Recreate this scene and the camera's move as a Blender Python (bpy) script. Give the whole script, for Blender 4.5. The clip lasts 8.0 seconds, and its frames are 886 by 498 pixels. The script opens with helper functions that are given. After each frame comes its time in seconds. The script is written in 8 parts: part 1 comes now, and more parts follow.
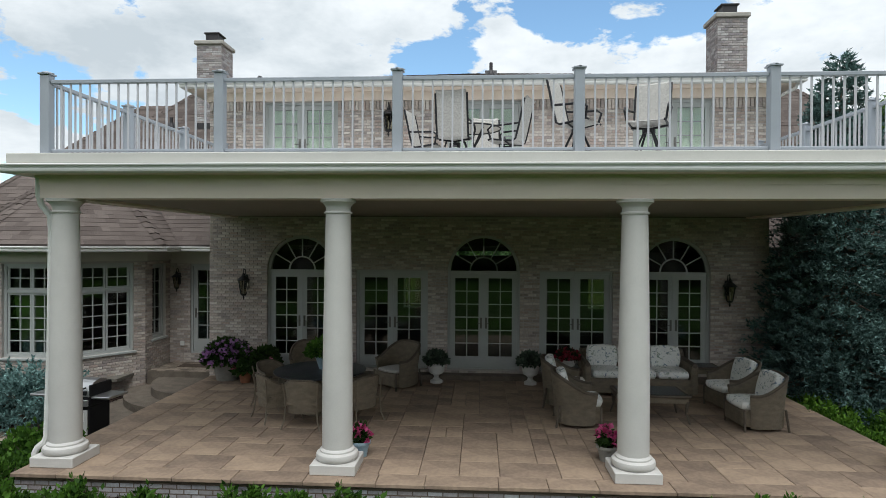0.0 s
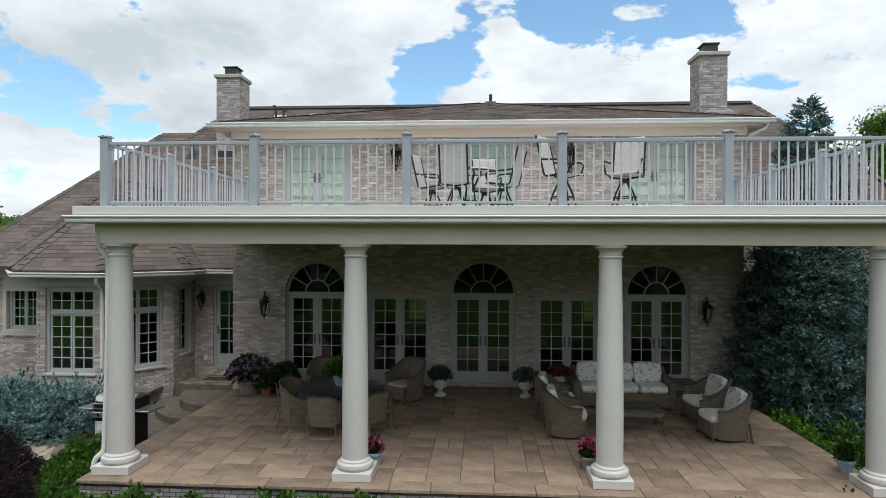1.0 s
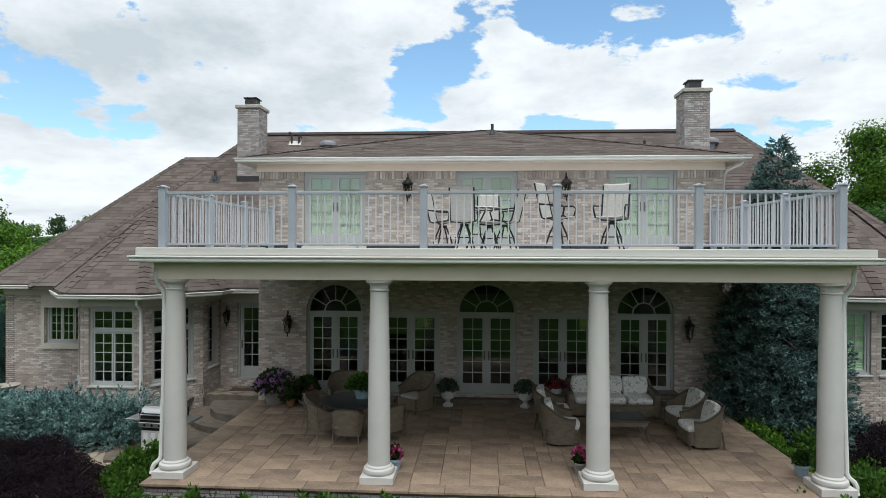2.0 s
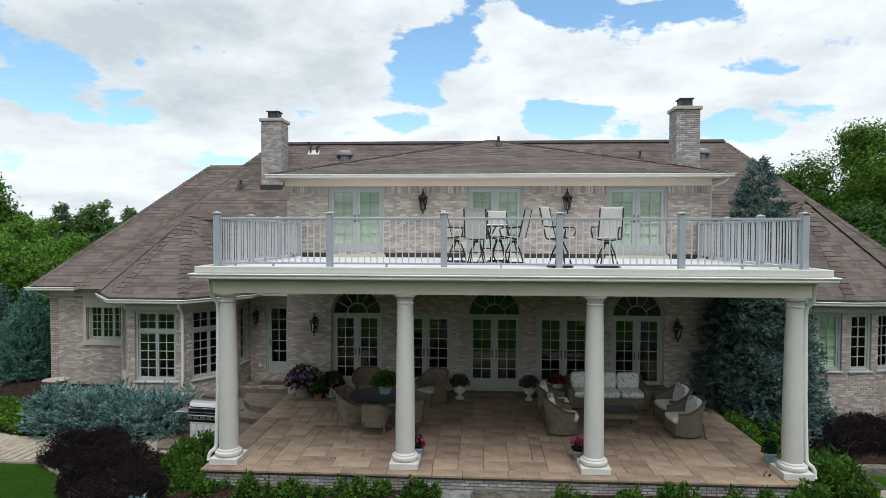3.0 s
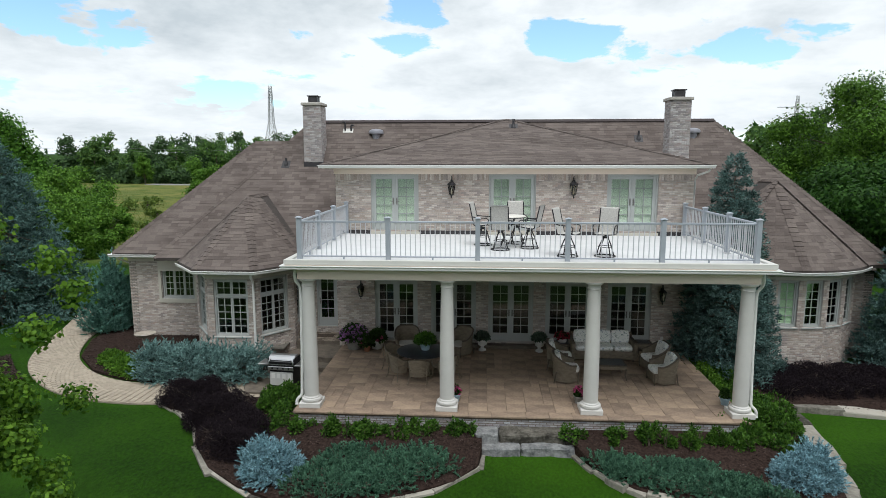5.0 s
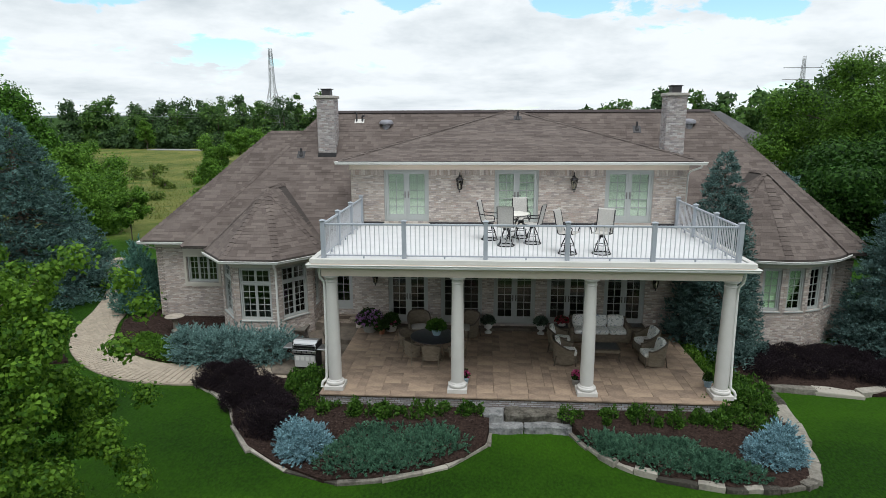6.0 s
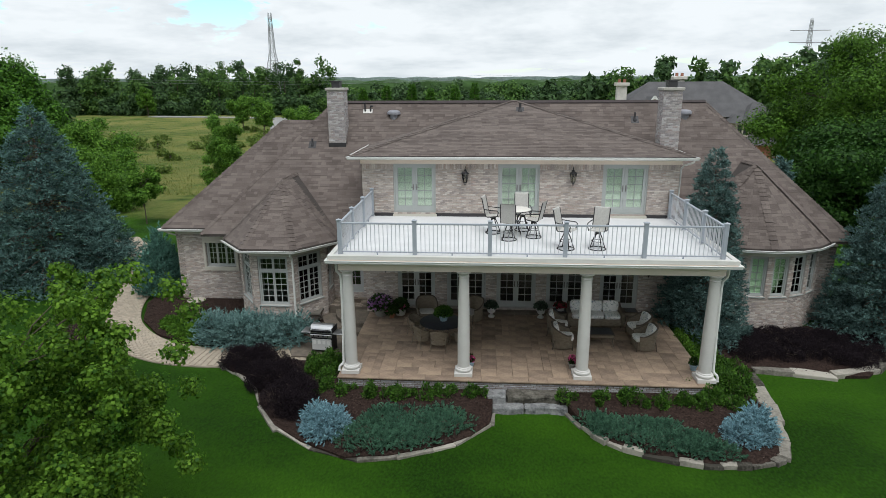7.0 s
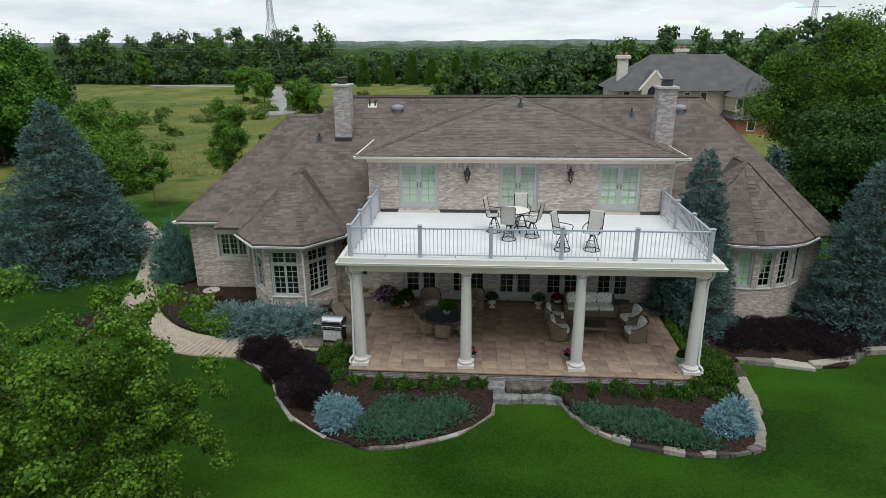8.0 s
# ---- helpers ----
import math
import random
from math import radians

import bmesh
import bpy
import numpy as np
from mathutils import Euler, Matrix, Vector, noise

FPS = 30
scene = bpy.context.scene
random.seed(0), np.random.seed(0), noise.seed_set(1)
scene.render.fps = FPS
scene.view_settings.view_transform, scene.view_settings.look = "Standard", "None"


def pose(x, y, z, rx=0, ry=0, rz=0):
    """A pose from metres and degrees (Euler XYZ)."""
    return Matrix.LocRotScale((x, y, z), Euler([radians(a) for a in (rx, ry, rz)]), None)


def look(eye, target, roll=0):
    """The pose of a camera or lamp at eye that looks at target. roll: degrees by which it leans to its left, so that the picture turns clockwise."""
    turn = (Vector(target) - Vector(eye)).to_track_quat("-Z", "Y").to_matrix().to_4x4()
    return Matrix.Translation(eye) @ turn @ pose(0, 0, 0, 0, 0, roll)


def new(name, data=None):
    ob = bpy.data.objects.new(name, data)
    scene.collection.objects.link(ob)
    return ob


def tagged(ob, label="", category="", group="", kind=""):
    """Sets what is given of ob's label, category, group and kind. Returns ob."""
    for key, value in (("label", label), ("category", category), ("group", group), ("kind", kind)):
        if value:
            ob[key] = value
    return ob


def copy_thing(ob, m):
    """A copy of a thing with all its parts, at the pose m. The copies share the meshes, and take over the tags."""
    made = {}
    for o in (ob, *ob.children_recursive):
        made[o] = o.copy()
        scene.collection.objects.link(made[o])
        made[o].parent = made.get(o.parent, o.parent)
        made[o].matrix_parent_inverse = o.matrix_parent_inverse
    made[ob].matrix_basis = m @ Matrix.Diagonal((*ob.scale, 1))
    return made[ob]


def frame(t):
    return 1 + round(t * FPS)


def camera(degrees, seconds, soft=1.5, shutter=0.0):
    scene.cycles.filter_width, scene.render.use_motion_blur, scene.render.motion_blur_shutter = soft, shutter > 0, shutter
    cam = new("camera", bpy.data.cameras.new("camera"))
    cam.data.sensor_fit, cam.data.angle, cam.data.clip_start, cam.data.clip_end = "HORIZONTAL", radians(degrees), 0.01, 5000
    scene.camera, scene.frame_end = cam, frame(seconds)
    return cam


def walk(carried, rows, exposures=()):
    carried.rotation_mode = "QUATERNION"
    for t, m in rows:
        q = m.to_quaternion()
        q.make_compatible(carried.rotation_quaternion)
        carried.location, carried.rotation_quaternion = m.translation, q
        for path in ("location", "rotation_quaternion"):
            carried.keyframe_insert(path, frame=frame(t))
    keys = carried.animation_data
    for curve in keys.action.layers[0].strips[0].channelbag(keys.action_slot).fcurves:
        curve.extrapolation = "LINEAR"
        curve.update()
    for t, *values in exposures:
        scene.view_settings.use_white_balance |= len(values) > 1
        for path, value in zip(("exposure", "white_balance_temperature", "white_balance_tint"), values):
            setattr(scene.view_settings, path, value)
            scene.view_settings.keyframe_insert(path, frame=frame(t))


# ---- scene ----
# The camera: a drone that backs away from the terrace and climbs.
cam = camera(71.9, 8.0, soft=0.5)
PATH = [
    (0, (0.042, 0.207, 2.916), (-0.077, 2.204, 2.901), 0.3),
    (0.5, (0.075, -0.393, 3.186), (-0.046, 1.603, 3.172), 0.3),
    (1, (0.125, -1.074, 3.468), (-0.005, 0.922, 3.459), 0.2),
    (1.5, (0.077, -1.799, 3.761), (-0.048, 0.197, 3.756), 0.15),
    (3, (-0.267, -4.211, 4.743), (-0.391, -2.216, 4.688), 0.15),
    (3.5, (-0.413, -5.077, 5.075), (-0.538, -3.084, 4.964), 0.1),
    (4, (-0.561, -5.974, 5.48), (-0.688, -3.986, 5.312), 0.0),
    (4.5, (-0.743, -6.786, 5.996), (-0.87, -4.803, 5.768), 0.0),
    (6, (-1.06, -8.908, 7.926), (-1.192, -6.957, 7.508), -0.2),
    (6.5, (-1.126, -9.526, 8.518), (-1.261, -7.587, 8.047), -0.3),
    (7, (-1.168, -10.081, 9.207), (-1.303, -8.158, 8.675), -0.3),
    (7.5, (-1.186, -10.605, 9.958), (-1.323, -8.698, 9.369), -0.4),
    (8, (-1.209, -10.915, 10.67), (-1.344, -9.024, 10.032), -0.4),
]
walk(cam, [(t, look(eye, target, roll)) for t, eye, target, roll in PATH], [(0.0, -0.05), (4.5, -0.05), (6.0, -0.09), (8.0, -0.18)])

# ---- world and light ----
SUN_EL, SUN_AZ = 66.0, 165.0
world = bpy.data.worlds.new("sky")
scene.world = world
world.use_nodes = True
wn, wl = world.node_tree.nodes, world.node_tree.links
wn.clear()


def wnode(kind, **kw):
    n = wn.new(kind)
    for k, v in kw.items():
        n.inputs[k].default_value = v
    return n


w_out = wn.new("ShaderNodeOutputWorld")
w_bg = wnode("ShaderNodeBackground", Strength=0.108)
w_sky = wn.new("ShaderNodeTexSky")
w_sky.sky_type, w_sky.sun_disc = "NISHITA", False
w_sky.sun_elevation, w_sky.sun_rotation = radians(SUN_EL), radians(SUN_AZ)
w_sky.air_density, w_sky.dust_density, w_sky.ozone_density = 1.0, 0.6, 1.5
w_tc = wn.new("ShaderNodeTexCoord")
# clouds by bearing and height: rounder heaps high up, flatter banks towards the horizon
w_sep = wn.new("ShaderNodeSeparateXYZ")
wl.new(w_tc.outputs["Generated"], w_sep.inputs[0])


def wmath(op, a, b=None, c=None):
    n = wn.new("ShaderNodeMath")
    n.operation = op
    for i, v in enumerate((a, b, c)):
        if isinstance(v, (int, float)):
            n.inputs[i].default_value = v
        elif v is not None:
            wl.new(v, n.inputs[i])
    return n.outputs[0]


w_az = wmath("ARCTAN2", w_sep.outputs["X"], w_sep.outputs["Y"])
w_el = wmath("ARCSINE", w_sep.outputs["Z"])
w_up = wmath("SQRT", wmath("ADD", wmath("MAXIMUM", w_el, 0.0), 0.02))
w_pos = wn.new("ShaderNodeCombineXYZ")
wl.new(wmath("MULTIPLY", w_az, 7.0), w_pos.inputs[0])
wl.new(wmath("MULTIPLY", w_up, 15.0), w_pos.inputs[1])
w_pos.inputs[2].default_value = 2.6
w_n1 = wnode("ShaderNodeTexNoise", Scale=1.0, Detail=14.0, Roughness=0.60, Distortion=0.25)
wl.new(w_pos.outputs[0], w_n1.inputs["Vector"])


def sky_spot(az, el, half_az, half_el, tilt=0.0):
    """1 in an oval of the sky, 0 outside it; angles in degrees."""
    da, de = wmath("SUBTRACT", w_az, radians(az)), wmath("SUBTRACT", w_el, radians(el))
    de = wmath("MULTIPLY_ADD", da, -tilt, de)
    da, de = wmath("DIVIDE", da, radians(half_az)), wmath("DIVIDE", de, radians(half_el))
    r = wmath("SQRT", wmath("MULTIPLY_ADD", da, da, wmath("MULTIPLY", de, de)))
    return wmath("MINIMUM", 1.0, wmath("MULTIPLY", 1.5, wmath("SUBTRACT", 1.0, wmath("MINIMUM", r, 1.0))))


# the gaps of blue between the clouds
w_gap = None
for az_, el_, ha, he, tilt in ((16.0, 21.5, 19.0, 6.6, 0.05), (-4.2, 15.6, 6.6, 6.2, 0.5), (-38.5, 12.0, 9.0, 5.2, -0.35), (-30.5, 10.4, 4.6, 2.2, 0.0), (7.8, 10.1, 7.6, 2.6, 0.0), (24.5, 9.2, 7.0, 2.4, 0.0), (-45.0, 23.0, 7.0, 4.0, 0.0), (-6.0, 24.0, 5.0, 2.6, 0.0), (-23.5, 5.8, 5.0, 1.8, 0.0), (60.0, 24.0, 16.0, 8.0, 0.0), (-75.0, 30.0, 18.0, 9.0, 0.0)):
    g = sky_spot(az_, el_, ha, he, tilt)
    w_gap = g if w_gap is None else wmath("MAXIMUM", w_gap, g)
w_cover = wmath("SUBTRACT", wmath("MULTIPLY_ADD", w_n1.outputs["Fac"], 2.0, -0.33), wmath("MULTIPLY", w_gap, 0.52))
w_r1 = wn.new("ShaderNodeValToRGB")
w_r1.color_ramp.elements[0].position, w_r1.color_ramp.elements[1].position = 0.35, 0.45
wl.new(w_cover, w_r1.inputs[0])
w_n2 = wnode("ShaderNodeTexNoise", Scale=0.9, Detail=9.0, Roughness=0.58)
w_off = wn.new("ShaderNodeVectorMath")
w_off.operation = "ADD"
w_off.inputs[1].default_value = (7.3, 0.35, 2.0)
wl.new(w_pos.outputs[0], w_off.inputs[0])
wl.new(w_off.outputs[0], w_n2.inputs["Vector"])
w_r2 = wn.new("ShaderNodeValToRGB")
w_r2.color_ramp.elements[0].position, w_r2.color_ramp.elements[1].position = 0.45, 0.74
w_r2.color_ramp.elements[0].color = (9.2, 9.8, 10.2, 1)
w_r2.color_ramp.elements[1].color = (5.7, 6.45, 7.0, 1)
# one broad grey-bellied cloud
w_belly = wmath("MULTIPLY", sky_spot(-27.0, 15.5, 24.0, 9.0), 0.17)
wl.new(wmath("ADD", wmath("MULTIPLY_ADD", w_n1.outputs["Fac"], 0.35, wmath("MULTIPLY", w_n2.outputs["Fac"], 0.65)), w_belly), w_r2.inputs[0])
w_mix = wn.new("ShaderNodeMix")
w_mix.data_type = "RGBA"
w_low = wn.new("ShaderNodeMapRange")
w_low.inputs["From Min"].default_value, w_low.inputs["From Max"].default_value = 0.0, 0.03
w_low.inputs["To Min"].default_value, w_low.inputs["To Max"].default_value = 1.0, 0.0
wl.new(w_sep.outputs["Z"], w_low.inputs["Value"])
w_cov = wn.new("ShaderNodeMath")
w_cov.operation = "MAXIMUM"
wl.new(w_r1.outputs[0], w_cov.inputs[0])
wl.new(w_low.outputs[0], w_cov.inputs[1])
wl.new(w_cov.outputs[0], w_mix.inputs[0])
w_gain = wn.new("ShaderNodeMix")
w_gain.data_type, w_gain.blend_type = "RGBA", "MULTIPLY"
w_gain.inputs[0].default_value = 1.0
w_gain.inputs[7].default_value = (1.65, 1.95, 1.95, 1)
wl.new(w_sky.outputs[0], w_gain.inputs[6])
wl.new(w_gain.outputs[2], w_mix.inputs[6])
wl.new(w_r2.outputs[0], w_mix.inputs[7])
wl.new(w_mix.outputs[2], w_bg.inputs[0])
wl.new(w_bg.outputs[0], w_out.inputs[0])

sun = new("sun", bpy.data.lights.new("sun", "SUN"))
sun.data.energy, sun.data.angle, sun.data.color = 2.55, radians(35), (0.97, 0.985, 1.0)
az = radians(SUN_AZ)
sun.matrix_world = look((0, 0, 60), Vector((0, 0, 60)) - Vector((math.sin(az) * math.cos(radians(SUN_EL)), math.cos(az) * math.cos(radians(SUN_EL)), math.sin(radians(SUN_EL)))))


# ---- materials ----
def material(name, col, rough=0.8, metal=0.0, vary=0.25, scale=6.0, bump=0.15, fine=60.0, pieces="", piece_mix=0.6, col2=None, spec=0.4, stretch=(1, 1, 1), sheen=0.0):
    """Two scales of noise on a base colour, with fine relief. pieces: 'object' or 'island' shifts the tone piece by piece."""
    m = bpy.data.materials.new(name)
    m.use_nodes = True
    n, l = m.node_tree.nodes, m.node_tree.links
    bsdf = n["Principled BSDF"]
    bsdf.inputs["Roughness"].default_value, bsdf.inputs["Metallic"].default_value = rough, metal
    bsdf.inputs["Specular IOR Level"].default_value = spec
    tc = n.new("ShaderNodeTexCoord")
    mp = n.new("ShaderNodeMapping")
    mp.inputs["Scale"].default_value = stretch
    l.new(tc.outputs["Object"], mp.inputs[0])
    a = n.new("ShaderNodeTexNoise")
    a.inputs["Scale"].default_value, a.inputs["Detail"].default_value = scale, 5.0
    b = n.new("ShaderNodeTexNoise")
    b.inputs["Scale"].default_value, b.inputs["Detail"].default_value = fine, 3.0
    l.new(mp.outputs[0], a.inputs["Vector"])
    l.new(mp.outputs[0], b.inputs["Vector"])
    dark = tuple(c * (1 - vary) for c in col) + (1,)
    light = tuple(min(1.0, c * (1 + vary)) for c in (col2 or col)) + (1,)
    ramp = n.new("ShaderNodeValToRGB")
    ramp.color_ramp.elements[0].position, ramp.color_ramp.elements[1].position = 0.3, 0.7
    ramp.color_ramp.elements[0].color, ramp.color_ramp.elements[1].color = dark, light
    mixf = n.new("ShaderNodeMix")
    mixf.inputs[0].default_value = 0.35
    l.new(a.outputs["Fac"], mixf.inputs[2])
    l.new(b.outputs["Fac"], mixf.inputs[3])
    src = mixf.outputs[0]
    if pieces:
        if pieces == "object":
            r = n.new("ShaderNodeObjectInfo").outputs["Random"]
        else:
            r = n.new("ShaderNodeNewGeometry").outputs["Random Per Island"]
        mp2 = n.new("ShaderNodeMix")
        mp2.inputs[0].default_value = piece_mix
        l.new(src, mp2.inputs[2])
        l.new(r, mp2.inputs[3])
        src = mp2.outputs[0]
    l.new(src, ramp.inputs[0])
    l.new(ramp.outputs[0], bsdf.inputs["Base Color"])
    if bump:
        bp = n.new("ShaderNodeBump")
        bp.inputs["Strength"].default_value, bp.inputs["Distance"].default_value = bump, 0.02
        l.new(b.outputs["Fac"], bp.inputs["Height"])
        l.new(bp.outputs[0], bsdf.inputs["Normal"])
    if sheen:
        bsdf.inputs["Sheen Weight"].default_value = sheen
    return m


def brick_material(name, pieces, tone_scale=(1, 1, 1)):
    """Tumbled brick: grey, buff, pink and chalky white, picked piece by piece."""
    m = bpy.data.materials.new(name)
    m.use_nodes = True
    n, l = m.node_tree.nodes, m.node_tree.links
    bsdf = n["Principled BSDF"]
    bsdf.inputs["Roughness"].default_value = 0.9
    bsdf.inputs["Specular IOR Level"].default_value = 0.25
    if pieces == "object":
        r = n.new("ShaderNodeObjectInfo").outputs["Random"]
    else:
        r = n.new("ShaderNodeNewGeometry").outputs["Random Per Island"]
    ramp = n.new("ShaderNodeValToRGB")
    ramp.color_ramp.interpolation = "CONSTANT"
    tones = [(0.0, (0.43, 0.36, 0.305)), (0.16, (0.52, 0.44, 0.38)), (0.34, (0.46, 0.395, 0.345)), (0.5, (0.57, 0.49, 0.425)), (0.64, (0.37, 0.315, 0.285)),
             (0.76, (0.64, 0.57, 0.50)), (0.88, (0.47, 0.37, 0.315)), (0.95, (0.63, 0.57, 0.505))]
    tone_scale = tuple(k * v for k, v in zip(tone_scale, (0.87, 0.885, 0.91)))
    tones = [(p, tuple(v * k for v, k in zip(c, tone_scale))) for p, c in tones]
    ramp.color_ramp.elements[0].position, ramp.color_ramp.elements[0].color = 0.0, tones[0][1] + (1,)
    ramp.color_ramp.elements[1].position, ramp.color_ramp.elements[1].color = tones[1][0], tones[1][1] + (1,)
    for p, c in tones[2:]:
        ramp.color_ramp.elements.new(p).color = c + (1,)
    l.new(r, ramp.inputs[0])
    tc = n.new("ShaderNodeTexCoord")
    a = n.new("ShaderNodeTexNoise")
    a.inputs["Scale"].default_value, a.inputs["Detail"].default_value = 22.0, 6.0
    l.new(tc.outputs["Object"], a.inputs["Vector"])
    mx = n.new("ShaderNodeMix")
    mx.data_type, mx.blend_type = "RGBA", "OVERLAY"
    mx.inputs[0].default_value = 0.45
    l.new(ramp.outputs[0], mx.inputs[6])
    l.new(a.outputs["Fac"], mx.inputs[7])
    l.new(mx.outputs[2], bsdf.inputs["Base Color"])
    bp = n.new("ShaderNodeBump")
    bp.inputs["Strength"].default_value, bp.inputs["Distance"].default_value = 0.4, 0.01
    l.new(a.outputs["Fac"], bp.inputs["Height"])
    l.new(bp.outputs[0], bsdf.inputs["Normal"])
    return m


def leaf_material(name, dark, light, rough=0.55, through_light=0.3, clump=0.9, tuft=0.5):
    """Foliage whose tone shifts leaf by leaf and clump by clump; thin leaves let some light through."""
    m = bpy.data.materials.new(name)
    m.use_nodes = True
    n, l = m.node_tree.nodes, m.node_tree.links
    bsdf = n["Principled BSDF"]
    bsdf.inputs["Roughness"].default_value = rough
    bsdf.inputs["Specular IOR Level"].default_value = 0.12
    r = n.new("ShaderNodeNewGeometry").outputs["Random Per Island"]
    tc = n.new("ShaderNodeTexCoord")
    a = n.new("ShaderNodeTexNoise")
    a.inputs["Scale"].default_value, a.inputs["Detail"].default_value = clump, 3.0
    l.new(tc.outputs["Object"], a.inputs["Vector"])
    mx = n.new("ShaderNodeMix")
    mx.inputs[0].default_value = tuft
    l.new(r, mx.inputs[2])
    l.new(a.outputs["Fac"], mx.inputs[3])
    ramp = n.new("ShaderNodeValToRGB")
    ramp.color_ramp.elements[0].position, ramp.color_ramp.elements[1].position = 0.2 + 0.4 * (tuft - 0.5), 0.8 - 0.4 * (tuft - 0.5)
    ramp.color_ramp.elements[0].color, ramp.color_ramp.elements[1].color = dark + (1,), light + (1,)
    l.new(mx.outputs[0], ramp.inputs[0])
    l.new(ramp.outputs[0], bsdf.inputs["Base Color"])
    if through_light:
        tr = n.new("ShaderNodeBsdfTranslucent")
        l.new(ramp.outputs[0], tr.inputs[0])
        ms = n.new("ShaderNodeMixShader")
        ms.inputs[0].default_value = through_light
        l.new(bsdf.outputs[0], ms.inputs[1])
        l.new(tr.outputs[0], ms.inputs[2])
        l.new(ms.outputs[0], n["Material Output"].inputs[0])
    return m


def glass_material(name, tint=(0.9, 0.94, 0.92)):
    m = bpy.data.materials.new(name)
    m.use_nodes = True
    n, l = m.node_tree.nodes, m.node_tree.links
    n.remove(n["Principled BSDF"])
    t = n.new("ShaderNodeBsdfTransparent")
    t.inputs[0].default_value = tint + (1,)
    g = n.new("ShaderNodeBsdfGlossy")
    g.inputs["Roughness"].default_value = 0.02
    f = n.new("ShaderNodeFresnel")
    f.inputs["IOR"].default_value = 1.6
    ms = n.new("ShaderNodeMixShader")
    l.new(f.outputs[0], ms.inputs[0])
    l.new(t.outputs[0], ms.inputs[1])
    l.new(g.outputs[0], ms.inputs[2])
    l.new(ms.outputs[0], n["Material Output"].inputs[0])
    return m


def ground_material():
    """Mown lawn near the house, rough meadow with dry patches beyond it."""
    m = bpy.data.materials.new("grass")
    m.use_nodes = True
    n, l = m.node_tree.nodes, m.node_tree.links
    bsdf = n["Principled BSDF"]
    bsdf.inputs["Roughness"].default_value = 0.9
    bsdf.inputs["Specular IOR Level"].default_value = 0.1
    tc = n.new("ShaderNodeTexCoord")

    def noise_of(scale, detail=4.0, stretch=(1, 1, 1)):
        mp = n.new("ShaderNodeMapping")
        mp.inputs["Scale"].default_value = stretch
        l.new(tc.outputs["Object"], mp.inputs[0])
        a = n.new("ShaderNodeTexNoise")
        a.inputs["Scale"].default_value, a.inputs["Detail"].default_value = scale, detail
        l.new(mp.outputs[0], a.inputs["Vector"])
        return a.outputs["Fac"]

    def ramp_of(src, p0, c0, p1, c1):
        r = n.new("ShaderNodeValToRGB")
        r.color_ramp.elements[0].position, r.color_ramp.elements[1].position = p0, p1
        r.color_ramp.elements[0].color, r.color_ramp.elements[1].color = c0 + (1,), c1 + (1,)
        l.new(src, r.inputs[0])
        return r.outputs[0]

    def mix_of(fac, a, b, blend="MIX"):
        mx = n.new("ShaderNodeMix")
        mx.data_type, mx.blend_type = "RGBA", blend
        if isinstance(fac, float):
            mx.inputs[0].default_value = fac
        else:
            l.new(fac, mx.inputs[0])
        l.new(a, mx.inputs[6])
        l.new(b, mx.inputs[7])
        return mx.outputs[2]

    lawn = ramp_of(noise_of(0.26, 9.0, (0.55, 1.0, 1.0)), 0.38, (0.010, 0.038, 0.0012), 0.62, (0.048, 0.138, 0.005))
    blades = ramp_of(noise_of(16.0, 9.0, (1.0, 0.6, 1.0)), 0.32, (0.0028, 0.013, 0.0006), 0.68, (0.027, 0.088, 0.0035))
    lawn = mix_of(0.5, lawn, blades)
    field = ramp_of(noise_of(0.06, 8.0), 0.35, (0.070, 0.102, 0.019), 0.65, (0.205, 0.192, 0.056))
    tufts = ramp_of(noise_of(1.6, 5.0), 0.3, (0.055, 0.088, 0.018), 0.7, (0.19, 0.19, 0.060))
    field = mix_of(0.4, field, tufts)
    scrub = ramp_of(noise_of(0.22, 7.0), 0.50, (0.0, 0.0, 0.0), 0.66, (1.0, 1.0, 1.0))
    weeds = ramp_of(noise_of(0.9, 6.0), 0.35, (0.022, 0.052, 0.008), 0.65, (0.085, 0.135, 0.022))
    field = mix_of(scrub, field, weeds)
    sep = n.new("ShaderNodeSeparateXYZ")
    l.new(tc.outputs["Object"], sep.inputs[0])
    wob = n.new("ShaderNodeMath")
    wob.operation = "MULTIPLY_ADD"
    l.new(noise_of(0.15), wob.inputs[0])
    wob.inputs[1].default_value = 9.0
    l.new(sep.outputs["Y"], wob.inputs[2])
    mr = n.new("ShaderNodeMapRange")
    mr.inputs["From Min"].default_value, mr.inputs["From Max"].default_value = 37.5, 39.5
    l.new(wob.outputs[0], mr.inputs["Value"])
    col = mix_of(mr.outputs[0], lawn, field)
    l.new(col, bsdf.inputs["Base Color"])
    bp = n.new("ShaderNodeBump")
    bp.inputs["Strength"].default_value, bp.inputs["Distance"].default_value = 1.0, 0.06
    l.new(noise_of(38.0, 4.0), bp.inputs["Height"])
    l.new(bp.outputs[0], bsdf.inputs["Normal"])
    return m


